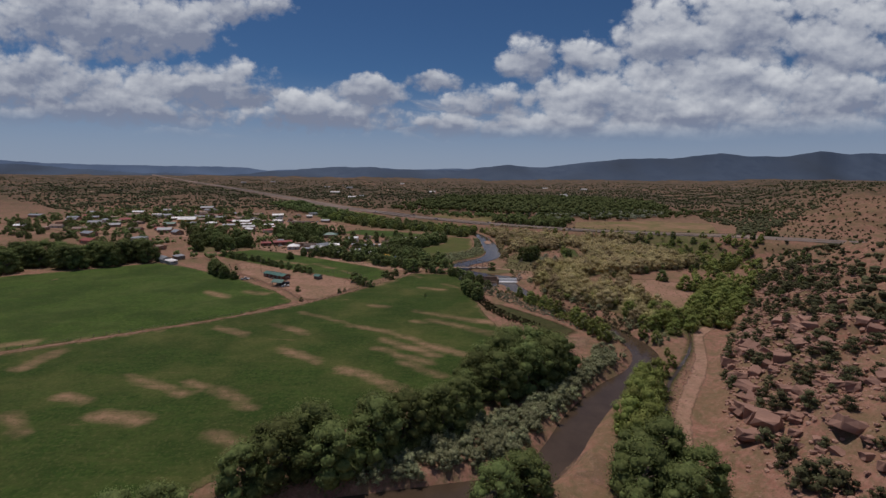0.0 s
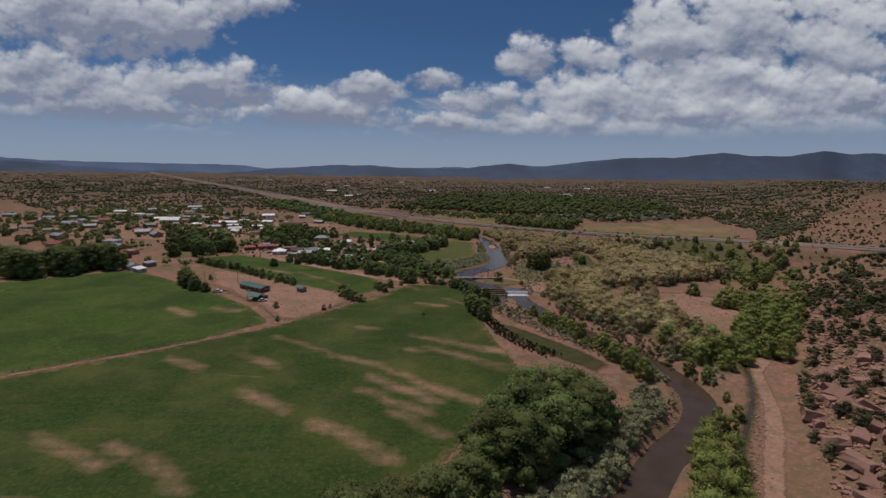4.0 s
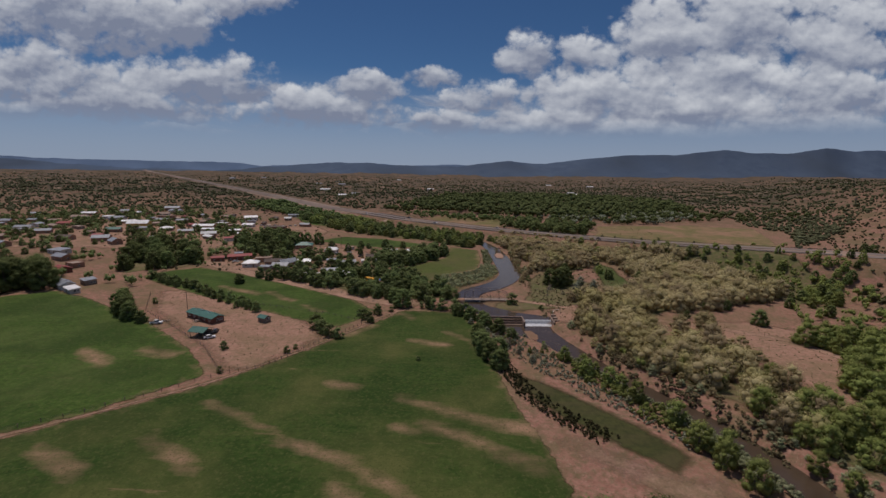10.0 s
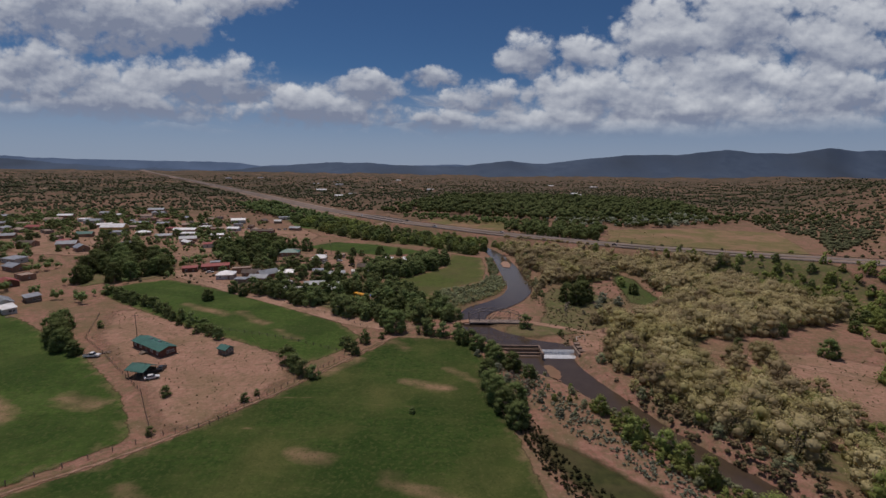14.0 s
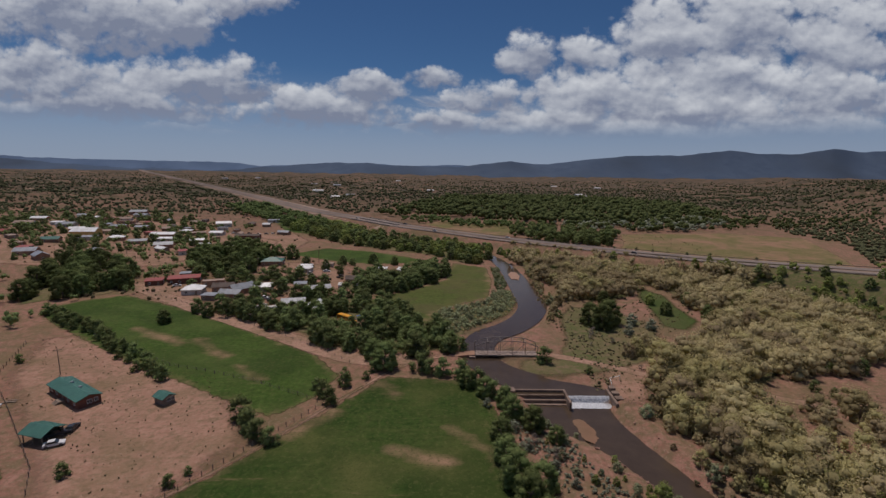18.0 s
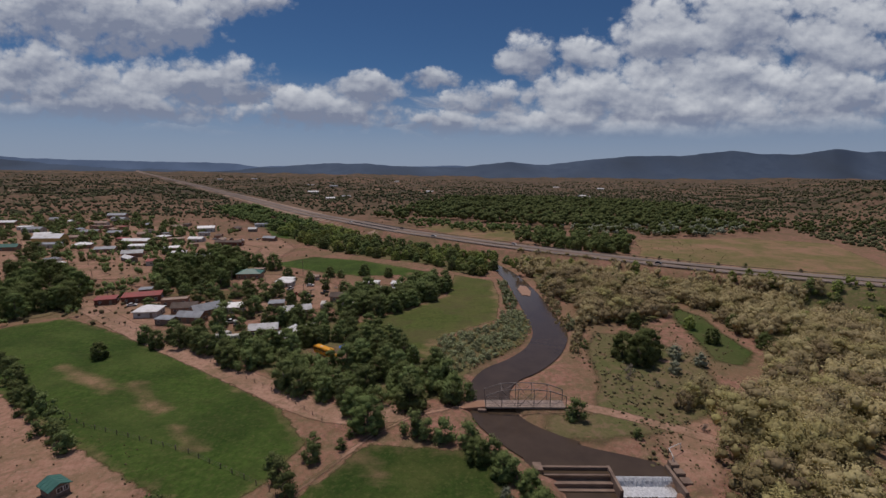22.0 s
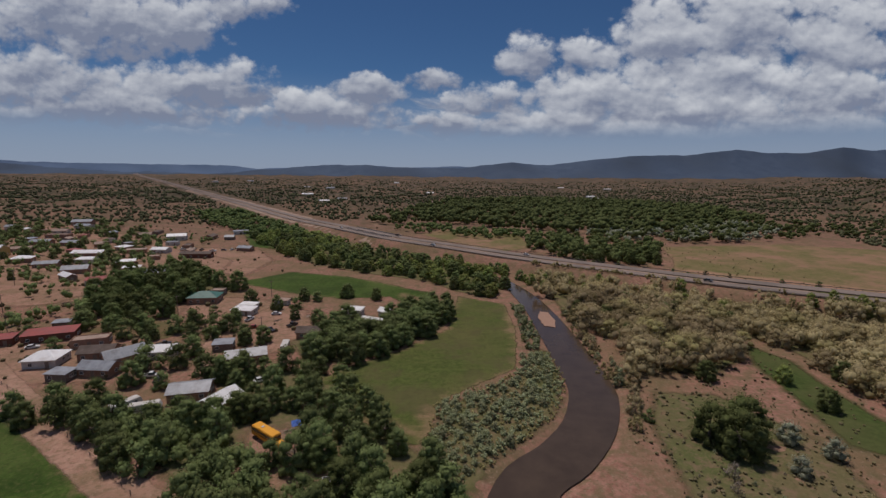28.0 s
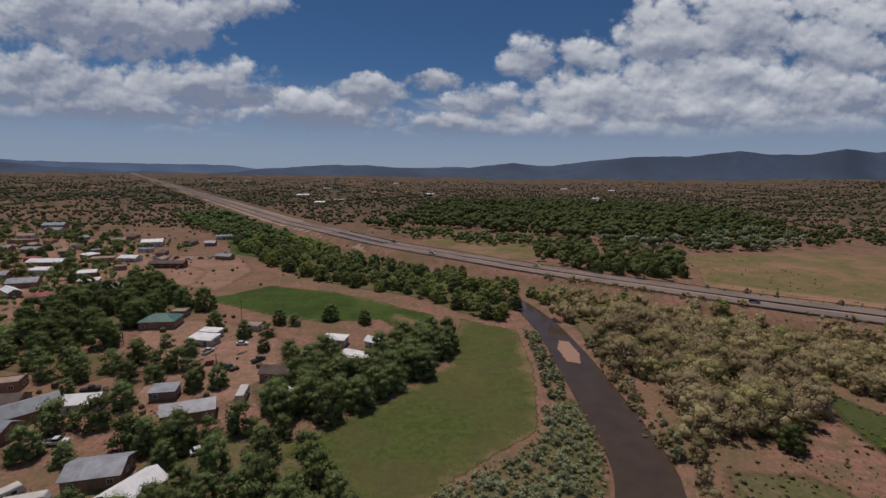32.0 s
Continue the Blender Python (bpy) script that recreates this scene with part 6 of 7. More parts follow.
fill([WILLOW, WILLOW, BRIGHT], ((94, 243), (92, 206), (100, 200), (112, 210), (118, 240), (106, 246)), 17, 7, 9.5, 4, 5.2, 1.1)
fill([WILLOW], ((64, 300), (79, 329), (108, 347), (132, 339), (111, 330), (92, 298), (88, 268), (114, 259), (108, 244), (92, 234), (72, 246), (66, 264)), 46, 6.2, 10.5, 5, 5.3, 1.32)
fill([WILLOW], ((84, 332), (130, 358), (188, 372), (200, 350), (160, 330), (143, 322), (116, 318), (90, 306)), 48, 6.2, 11, 6, 5.3, 1.32)
fill([WILLOW], ((108, 350), (130, 362), (190, 376), (176, 410), (140, 380), (124, 366)), 26, 6.2, 10.5, 7, 5.5, 1.32)
fill([WILLOW], ((57, 474), (79, 496), (112, 478), (125, 446), (106, 418), (88, 406), (64, 410), (68, 440), (60, 458)), 44, 6.7, 11.5, 8, 5.3, 1.32)
fill([WILLOW], ((132, 468), (152, 460), (172, 434), (190, 410), (150, 396), (128, 392), (126, 410), (130, 432), (124, 450)), 32, 6.2, 10.5, 9, 5.5, 1.32)
fill([ELM, BRIGHT], ((180, 486), (215, 455), (240, 400), (236, 352), (212, 330), (186, 334), (196, 372), (182, 425), (168, 460)), 40, 4.5, 7.5, 10, 5)
fill([COTTON], ((60, 478), (80, 500), (130, 470), (128, 440), (100, 420), (70, 440)), 9, 7, 10, 11, 9)
# village groves
fill([ELM, ELM, GREENBUSH], ((-120, 377), (-104, 392), (-78, 386), (-70, 404), (-58, 412), (-38, 412), (-18, 384), (-4, 366), (12, 344), (4, 336), (-14, 332), (-38, 336), (-65, 355), (-92, 372)), 70, 6, 10, 12, 4.8, 1.05)
fill([ELM], ((-30, 415), (-14, 430), (4, 456), (6, 480), (-6, 478), (-24, 468), (-44, 452), (-56, 436), (-48, 418)), 42, 7.5, 11, 13, 4.8, 1.2)
fill([COTTON], ((-202, 562), (-162, 562), (-128, 533), (-108, 512), (-126, 505), (-128, 486), (-112, 470), (-122, 458), (-146, 458), (-177, 493)), 46, 8.5, 12, 14, 5.6, 1.1)
fill([COTTON], ((-205, 386), (-236, 430), (-255, 490), (-215, 480), (-172, 424), (-178, 408), (-194, 402)), 36, 10, 14, 15, 6, 1.05)
fill([COTTON], ((-330, 290), (-290, 306), (-250, 322), (-216, 354), (-235, 372), (-280, 350), (-340, 330)), 40, 14, 19, 16, 5.5, 1.15)
fill([ELM, BRIGHT], ((-195, 716), (-83, 690), (-46, 640), (4, 590), (34, 548), (38, 520), (28, 500), (8, 512), (-7, 535), (-58, 562), (-94, 590), (-120, 620)), 120, 6.5, 10.5, 17, 5.5, 1.2)
fill([ELM, GREENBUSH], ((-300, 420), (-420, 440), (-540, 560), (-500, 720), (-380, 790), (-260, 700), (-200, 590), (-230, 520)), 230, 4.5, 9, 18, 6.5, 1.15)
fill([GREENBUSH, ELM], ((-180, 450), (-120, 410), (-84, 390), (-60, 402), (-70, 430), (-40, 440), (-60, 500), (-120, 480)), 42, 5, 9, 19, 6, 1.1)
# single trees and hedges
spots(COTTON, ((-148, 304, 9.5), (-142, 298, 9), (-155, 312, 11), (-134, 294, 6), (-160, 322, 9), (-151, 308, 10), (-121, 366, 6.5), (71, 366, 12), (76, 372, 12), (67, 371, 11), (63, 472, 8), (102, 470, 8), (146, 322, 6), (182, 326, 6),
               (19, 256, 8.5), (17, 263, 9), (21, 249, 7.5), (16, 271, 7), (22, 260, 8), (16, 280, 6.5), (20, 290, 7.5), (25, 285, 7), (19, 297, 6.5), (30, 279, 5), (14, 303, 6.5), (9, 309, 6.5), (-49, 501, 8), (-33, 496, 7), (-62, 402, 9), (-58, 376, 9), (-52, 380, 8), (-19, 322, 10), (-24, 330, 8), (4, 342, 7), (0, 347, 7), (147, 298, 8), (-20, 352, 8), (-12, 348, 8), (-4, 352, 7.5), (-1, 358, 6), (-26, 360, 7.5), (-18, 366, 7), (90, 1112, 22)), 20, 1.15)
spots(GREENBUSH, ((-83, 264, 3.6), (-75, 243, 2.6), (-145, 323, 3.5), (-58, 261, 3), (-56, 265, 2.2), (-7, 320, 7), (-3, 318, 6), (1, 317, 6.5), (7, 315, 7), (12, 309, 6.5), (16, 302, 6), (37.5, 328, 6.5), (3, 337, 7), (8, 339, 6.5), (51, 319, 3), (-32, 297, 5.5), (-35, 302, 5.5), (-30, 308, 5), (-38, 306, 4),
                  (-46, 279, 6), (-50, 283, 6.5), (-54, 288, 7), (-42, 277, 5), (-8, 255, 2), (-31, 314, 4), (-24, 313, 3), (-23, 318, 2.5), (119, 308, 4), (122, 304, 3.5), (128, 302, 3), (56, 380, 3.5)), 21)
fill([GREENBUSH], ((-182, 374), (-166, 364), (-138, 346), (-106, 320), (-90, 309), (-88, 312), (-104, 325), (-136, 352), (-164, 370), (-178, 380)), 48, 3.6, 6.2, 22, 2.4)
spots(OLIVE, ((86, 370, 6), (92, 364, 5.5), (80, 358, 5), (14, 296, 3), (20, 284, 3), (22, 276, 3.2), (27, 268, 2.6), (30, 262, 2.4), (34, 254, 2.6)), 23)
spots(WILLOW, ((74, 337, 7), (79, 342, 7), (70, 334, 6), (83, 336, 7), (54, 384, 5.5), (57, 392, 5), (60, 400, 6), (51, 376, 4)), 24)
spots(DEAD, ((64, 357, 4), (62, 352, 3), (70, 322, 2.5), (24, 278, 3), (28, 272, 3), (21, 290, 3.5), (60, 345, 2), (69, 347, 2.5), (-66, 422, 4)), 25)
# shrubs along the water
fill([SHRUB], ((-20, 94), (4, 100), (20, 106), (30, 118), (44, 138), (60, 156), (74, 170), (64, 178), (50, 152), (36, 138), (18, 124), (0, 112)), 90, 2.4, 4.2, 26, 2.4, 1.15, 30, 1.0)
fill([SHRUB], ((0, 350), (10, 360), (20, 372), (31, 390), (36, 410), (38, 426), (30, 424), (24, 404), (10, 394), (0, 386)), 85, 1.6, 2.6, 27, 1.9, 1.15, 30, 1.5)
fill([SHRUB, GREENBUSH], ((32, 430), (40, 432), (40, 486), (35, 490), (34, 452)), 30, 1.6, 2.8, 28, 2.0)
fill([SHRUB, SHRUB, BRIGHT], ((24, 292), (34, 290), (52, 252), (66, 226), (76, 204), (68, 202), (52, 232), (36, 258), (24, 276)), 55, 1.4, 2.8, 29, 2.2)
fill([SHRUB, WILLOW], ((56, 296), (66, 290), (76, 262), (88, 234), (84, 224), (72, 242), (60, 268)), 30, 1.6, 4, 30, 3)
fill([SHRUB], ((82, 188), (96, 178), (100, 196), (88, 214), (78, 214)), 18, 1.4, 2.6, 31, 2.6)
fill([SHRUB, DEAD], ((54, 350), (90, 346), (92, 390), (62, 398)), 20, .7, 1.5, 32, 2.5)
fill([SHRUB, WILLOW], ((54, 400), (60, 400), (62, 470), (57, 474), (56, 440)), 22, 1.6, 4, 33, 3)
# juniper slope
fill([JUNIPER], ((71, 90), (89, 134), (111, 171), (140, 205), (200, 284), (232, 268), (190, 180), (160, 100), (130, 60), (80, 60)), 262, 2.4, 5.2, 34, 3.0, 1.15, 14)
fill([JUNIPER, COTTON], ((140, 215), (196, 288), (240, 352), (262, 330), (215, 255), (160, 200)), 46, 3, 5.5, 35, 4)
fill([GREENBUSH, JUNIPER], ((40, 620), (110, 562), (160, 516), (210, 470), (214, 476), (164, 524), (112, 572), (44, 630)), 22, 2.2, 4.5, 36, 7)
fill([GREENBUSH, JUNIPER], ((60, 570), (100, 532), (150, 490), (190, 448), (200, 452), (154, 494), (104, 537), (62, 578)), 26, 2.2, 4.8, 37, 6)
fill([COTTON], ((78, 606), (96, 628), (140, 650), (176, 640), (158, 590), (120, 584)), 24, 8, 12, 38, 7)
fill([WILLOW, BRIGHT, WILLOW], ((52, 500), (58, 556), (100, 520), (150, 478), (192, 436), (172, 436), (130, 472), (84, 500)), 56, 4, 8, 39, 4.2)
fill([WILLOW], ((96, 246), (118, 244), (122, 300), (100, 300)), 14, 4.2, 8.5, 40, 6.1, 1.32)
fill([BRIGHT, COTTON], ((60, 430), (120, 420), (170, 420), (180, 380), (130, 350), (90, 400)), 16, 5, 8, 41, 9)
fill([COTTON, BRIGHT], ((180, 300), (240, 360), (300, 400), (262, 420), (236, 372), (196, 330)), 40, 4.5, 8, 42, 4.5)
fill([ELM, BRIGHT], ((44, 516), (54, 524), (50, 552), (20, 588), (-30, 648), (-60, 690), (-74, 680), (-40, 628), (-4, 580), (22, 548), (34, 522)), 52, 5, 8.5, 43, 4.2, 1.15, 14, .6)


# ---- far woods and scrub, too many to count ----
def stuff(name, V, F, mat, label, category):
    ob = new(name, mesh_of(name, V, F, mat))
    return tagged(ob, label, category, kind="stuff")


ROADS = (((-10, 330), (-30, 328), (-45, 338), (-83, 364), (-126, 393), (-160, 418), (-185, 436), (-230, 470), (-262, 492), (-310, 545), (-335, 585), (-390, 640)), ((-262, 492), (-330, 470), (-420, 480), (-560, 520)), ((-51, 265), (-25, 306), (-17, 320)))


def far_wood(name, poly, n, hlo, hhi, mat, seed, label, leaf=22, core=1.0):
    rs = np.random.RandomState(seed)
    r = random.Random(seed)
    P = np.array(poly)
    c = np.stack([rs.uniform(P[:, 0].min(), P[:, 0].max(), n * 8), rs.uniform(P[:, 1].min(), P[:, 1].max(), n * 8)], 1)
    c = c[inside(poly, c[:, 0], c[:, 1])]
    c = c[along(c[:, 0], c[:, 1], HIGHWAY)[0] > np.where(c[:, 1] > 640, 44, 13)]
    for way in ROADS:
        c = c[along(c[:, 0], c[:, 1], way)[0] > 7]
    c = [q for q in c[:n * 2] if free(q[0], q[1], hhi * .3)][:n]
    V, F, S = [], [], []
    for x, y in c:
        z, h = ht(x, y), r.uniform(hlo, hhi)
        lumps = []
        plume = core < .9
        for k in range(5 if plume else 4):
            a = h * r.uniform(.17, .29) if plume else h * r.uniform(.20, .34)
            up = h * r.uniform(.35, .66) if plume else h * r.uniform(.3, .74)
            lumps.append((x + r.uniform(-.36, .36) * h, y + r.uniform(-.36, .36) * h, z + up, a, a, a * (1.45 if plume else .95)))
        for q in lumps:
            v, f = blob(r, q[:3], [a * (.62 if plume else .8) for a in q[3:]], 6, 3, .25)
            k = len(V)
            V += v
            F += [tuple(i + k for i in g) for g in f]
            o = np.array(v) - q[:3]
            S += (o / (np.linalg.norm(o, axis=1)[:, None] + 1e-9)).tolist()
        v, f, sn = leaves(rs, lumps, leaf * 2, max(.10, min(h * .042, .42)) if plume else max(.14, min(h * .055, .5)), (x, y, z + h * .35))
        k = len(V)
        V += v.tolist()
        F += (f + k).tolist()
        S += sn.tolist()
    tagged(new(name, leafy_mesh(name, V, F, S, mat)), label, "trees", kind="stuff")


far_wood("far_trees", ((-96, 818), (-65, 923), (22, 1190), (180, 1330), (400, 1240), (470, 1050), (440, 890), (300, 800), (206, 760), (132, 756), (75, 790), (40, 812), (-28, 832)), 1500, 10, 16, "cotton", 1, "dense dark-green cottonwoods along the far valley")
far_wood("far_trees", ((-330, 880), (-180, 920), (-120, 800), (-128, 700), (-190, 720), (-260, 790)), 260, 6, 10, "cotton", 2, "dark-green trees beyond the village")
far_wood("far_trees", ((-128, 700), (-95, 740), (-75, 690), (-90, 660)), 60, 7, 10, "bright", 3, "light green trees beside the highway bridge")
far_wood("far_silver_trees", ((141, 755), (207, 811), (374, 851), (403, 794), (290, 700), (224, 699), (159, 698)), 300, 5.5, 8.5, "silver", 4, "silvery olive trees beyond the hay meadow")
far_wood("far_trees", ((330, 760), (360, 730), (520, 740), (600, 800), (520, 860), (400, 840)), 110, 4, 8, "cotton", 5, "dark-green trees at the foot of the hills")
far_wood("far_trees", ((72, 648), (92, 600), (126, 584), (152, 580), (168, 620), (190, 660), (196, 690), (150, 730), (93, 722)), 95, 8, 12, "cotton", 44, "dark-green cottonwoods beside the highway and the hay meadow", 60)
far_wood("far_trees", ((150, 730), (200, 690), (330, 700), (440, 800), (420, 880), (300, 830), (200, 800)), 150, 7, 12, "cotton", 45, "dark-green trees behind the hay meadow", 40)
far_wood("far_trees", ((-60, 770), (-40, 810), (0, 800), (130, 740), (120, 712), (40, 716), (0, 745)), 110, 6, 9, "cotton", 6, "dark-green trees beyond the highway")


def scrub(name, n, seed, near, far, hlo, hhi, mat, label, keep, spreadx=1.25, y0=250):
    """Rounded junipers and brush strewn over the land, denser with distance."""
    rs = np.random.RandomState(seed)
    d = near * (far / near) ** rs.rand(n)
    u = rs.uniform(-spreadx, spreadx, n)
    x, y = u * d, y0 + d
    ok = keep(x, y)
    x, y = x[ok], y[ok]
    z = land(x, y)
    n = len(x)
    base = [blob(random.Random(k), (0, 0, .42), (.55, .55, .55), 5, 3, .3) for k in range(6)]
    h = rs.uniform(hlo, hhi, n) * (1 + .35 * (rs.rand(n) < .1))
    V, F, off = [], [], 0
    for k in range(6):
        s = np.arange(k, n, 6)
        bv, bf = np.array(base[k][0]), base[k][1]
        a = rs.uniform(0, math.tau, len(s))
        ca, sa = np.cos(a)[:, None], np.sin(a)[:, None]
        wx = bv[None, :, 0] * ca - bv[None, :, 1] * sa
        wy = bv[None, :, 0] * sa + bv[None, :, 1] * ca
        hs = h[s][:, None]
        vv = np.stack([x[s][:, None] + wx * hs * 1.15, y[s][:, None] + wy * hs * 1.15, z[s][:, None] + bv[None, :, 2] * hs], 2)
        nb = len(bv)
        V.append(vv.reshape(-1, 3))
        for m in range(len(s)):
            F += [tuple(i + off + m * nb for i in f) for f in bf]
        off += nb * len(s)
    stuff(name, np.concatenate(V).tolist(), F, mat, label, "scrub")


VALLEY = ((-130, 300), (-200, 420), (-560, 500), (-580, 760), (-300, 800), (-120, 830), (-60, 940), (20, 1200), (200, 1340), (420, 1250), (490, 1050), (460, 860), (400, 690), (400, 620), (300, 470), (240, 330), (140, 200), (60, 100))


def open_land(x, y):
    return ~inside(VALLEY, x, y) & (along(x, y, HIGHWAY)[0] > 32)


scrub("juniper_scrub", 24000, 1, 230, 1700, 1.8, 3.9, "juniper", "dark junipers dotted over the red hills", open_land)
scrub("distant_scrub", 11000, 2, 800, 2600, 2.4, 5, "juniper", "dark scrub over the distant plain", open_land, 1.1)
scrub("slope_scrub", 2400, 5, 70, 480, 1.4, 3.4, "juniper", "dark junipers dotted over the near hills", lambda x, y: (x > 150) & (along(x, y, HILL_TOE)[1] > 0) & (along(x, y, HIGHWAY)[0] > 18) & (y < 560), 2.2, 60)
scrub("hill_scrub", 3200, 6, 120, 620, 1.4, 3.6, "juniper", "dark junipers dotted over the red hillside", lambda x, y: (x > 200) & (y > 180) & (y < 720) & open_land(x, y), 2.6, 60)
scrub("village_brush", 2600, 3, 60, 560, .7, 2.0, "tuft", "low grey-green brush on bare ground", lambda x, y: (x < -60) & (x > -600) & (y > 400) & (along(x, y, HIGHWAY)[0] > 20) & ~inside(MEADOW_E, x, y) & ~inside(FIELD_C, x, y) & (y < 800))
scrub("bank_brush", 6000, 4, 40, 420, .35, .9, "tuft", "low dry brush on the sandy banks", lambda x, y: (x > 50) & (x < 240) & (along(x, y, RIVER)[0] > 9) & (along(x, y, HIGHWAY)[0] > 16), .9)


def even_scrub(name, n, seed, x0, x1, y0, y1, hlo, hhi, mat, label, keep):
    """Brush strewn evenly over a stretch of land."""
    rs = np.random.RandomState(seed)
    x, y = rs.uniform(x0, x1, n), rs.uniform(y0, y1, n)
    ok = keep(x, y)
    x, y = x[ok], y[ok]
    z, h = land(x, y), rs.uniform(hlo, hhi, len(x))
    V, F, S = [], [], []
    q = random.Random(seed)
    for a, b, c, k in zip(x, y, z, h):
        lumps = [(a + q.uniform(-.25, .25) * k, b + q.uniform(-.25, .25) * k, c + k * q.uniform(.3, .6), k * .36, k * .36, k * .36) for _ in range(2)]
        for m in lumps:
            v, f = blob(q, m[:3], [e * .85 for e in m[3:]], 5, 3, .3)
            o = len(V)
            V += v
            F += [tuple(i + o for i in g) for g in f]
            e = np.array(v) - m[:3]
            S += (e / (np.linalg.norm(e, axis=1)[:, None] + 1e-9)).tolist()
        v, f, sn = leaves(rs, lumps, 14, k * .12, (a, b, c))
        o = len(V)
        V += v.tolist()
        F += (f + o).tolist()
        S += sn.tolist()
    tagged(new(name, leafy_mesh(name, V, F, S, mat)), label, "scrub", kind="stuff")


even_scrub("hill_scrub", 3800, 71, 190, 760, 170, 760, 1.6, 3.6, "juniper", "dark junipers strewn over the stony hills", lambda x, y: (along(x, y, HIGHWAY)[0] > 18) & (((along(x, y, HILL_TOE)[1] > 0) & (y < 560)) | (x > .60 * (y - 266) + 215)))


even_scrub("yard_tufts", 900, 72, -160, -45, 243, 352, .18, .6, "tuft", "low dry weeds in the bare farm yard", lambda x, y: inside(((-158, 346), (-146, 352), (-109, 335), (-68, 310), (-46, 279), (-63, 245), (-75, 243), (-92, 264), (-121, 292), (-140, 310)), x, y))
even_scrub("flat_tufts", 700, 73, 100, 175, 215, 308, .2, .7, "tuft", "low dry weeds on the sandy flat", lambda x, y: inside(((112, 306), (146, 304), (172, 286), (164, 250), (140, 216), (120, 224), (118, 262), (104, 288)), x, y))
even_scrub("bank_tufts", 900, 74, 48, 100, 300, 400, .2, .7, "tuft", "low dry weeds on the river bank", lambda x, y: along(x, y, RIVER)[0] > 9)


# ---- rocks ----
def boulder_mesh(seed, flat):
    rng = random.Random(seed)
    bm = bmesh.new()
    box(bm, -.5, -.5, -.5, .5, .5, .5)
    bmesh.ops.subdivide_edges(bm, edges=bm.edges[:], cuts=1, use_grid_fill=True)
    for v in bm.verts:
        v.co = Vector(v.co) * rng.uniform(.78, 1.12)
        v.co += Vector((rng.uniform(-.09, .09), rng.uniform(-.09, .09), rng.uniform(-.06, .06)))
        v.co.z *= flat
    bmesh.ops.bevel(bm, geom=[e for e in bm.edges if e.calc_face_angle(0) > .5], offset=.03, segments=1, affect="EDGES")
    me = bpy.data.meshes.new("boulder")
    bm.to_mesh(me)
    bm.free()
    me.materials.append(M["rock"])
    return me


ROCKS = [boulder_mesh(k, .45 + .1 * (k % 4)) for k in range(8)]


def rocks(poly, n, lo, hi, seed, label, name="boulder"):
    rng = random.Random(seed)
    xs, ys = [p[0] for p in poly], [p[1] for p in poly]
    k = 0
    while k < n:
        x, y = rng.uniform(min(xs), max(xs)), rng.uniform(min(ys), max(ys))
        if not inside(poly, np.array([x]), np.array([y]))[0]:
            continue
        s = lo + (hi - lo) * rng.random() ** 2.2
        ob = new(name, ROCKS[rng.randrange(8)])
        ob.matrix_world = pose(x, y, ht(x, y) + s * .12, rng.uniform(-22, 22), rng.uniform(-22, 22), rng.uniform(0, 360)) @ Matrix.Diagonal((s, s * rng.uniform(.6, 1.1), s * rng.uniform(.7, 1.1), 1))
        tagged(ob, label, "boulder", "hillside boulders")
        k += 1


rocks(((78, 106), (92, 136), (109, 164), (122, 180), (152, 172), (150, 110), (120, 80), (90, 80)), 235, 1.0, 6.0, 1, "angular red sandstone boulder on the slope")
rocks(((126, 184), (152, 212), (205, 280), (230, 270), (170, 180), (140, 165)), 60, .8, 4, 2, "weathered red sandstone boulder on the slope")


def rubble(name, keep_line, n, lo, hi, width, seed, label, uphill=0):
    """Loose stones strewn along a line."""
    rng = np.random.RandomState(seed)
    L = np.array([p[:2] for p in keep_line], float)
    seg = np.hypot(*np.diff(L, axis=0).T)
    t = rng.rand(n) * seg.sum()
    cum = np.concatenate([[0], np.cumsum(seg)])
    i = np.clip(np.searchsorted(cum, t) - 1, 0, len(seg) - 1)
    f = ((t - cum[i]) / seg[i])[:, None]
    P = L[i] * (1 - f) + L[i + 1] * f + rng.normal(size=(n, 2)) * width
    if uphill:
        d, side, _ = along(P[:, 0], P[:, 1], HILL_TOE)
        P = P[(side > 0) & (d > uphill)]
    z = land(P[:, 0], P[:, 1])
    V, F = [], []
    q = random.Random(seed)
    for (x, y), zz in zip(P, z):
        s = q.uniform(lo, hi)
        v, f = blob(q, (x, y, zz + s * .15), (s, s * q.uniform(.6, 1), s * .55), 5, 3, .3)
        k = len(V)
        V += v
        F += [tuple(a + k for a in g) for g in f]
    stuff(name, V, F, "rock", label, "stones")


rubble("slope_stones", ((90, 95), (100, 140), (130, 165), (170, 215), (220, 285)), 5200, .2, 1.0, 15, 1, "loose red stones strewn over the slope", 3)
rubble("track_stones", ((64, 117), (76, 139), (86, 151), (95, 163), (103, 176), (109, 188)), 380, .12, .5, 1.8, 8, "loose red stones between the track and the canal")
rubble("river_stones", ((40, 298), (43, 288), (50, 268), (60, 245), (72, 222), (80, 200), (80, 180), (60, 150)), 900, .15, .5, 5, 2, "loose stones in the shallow river bed")


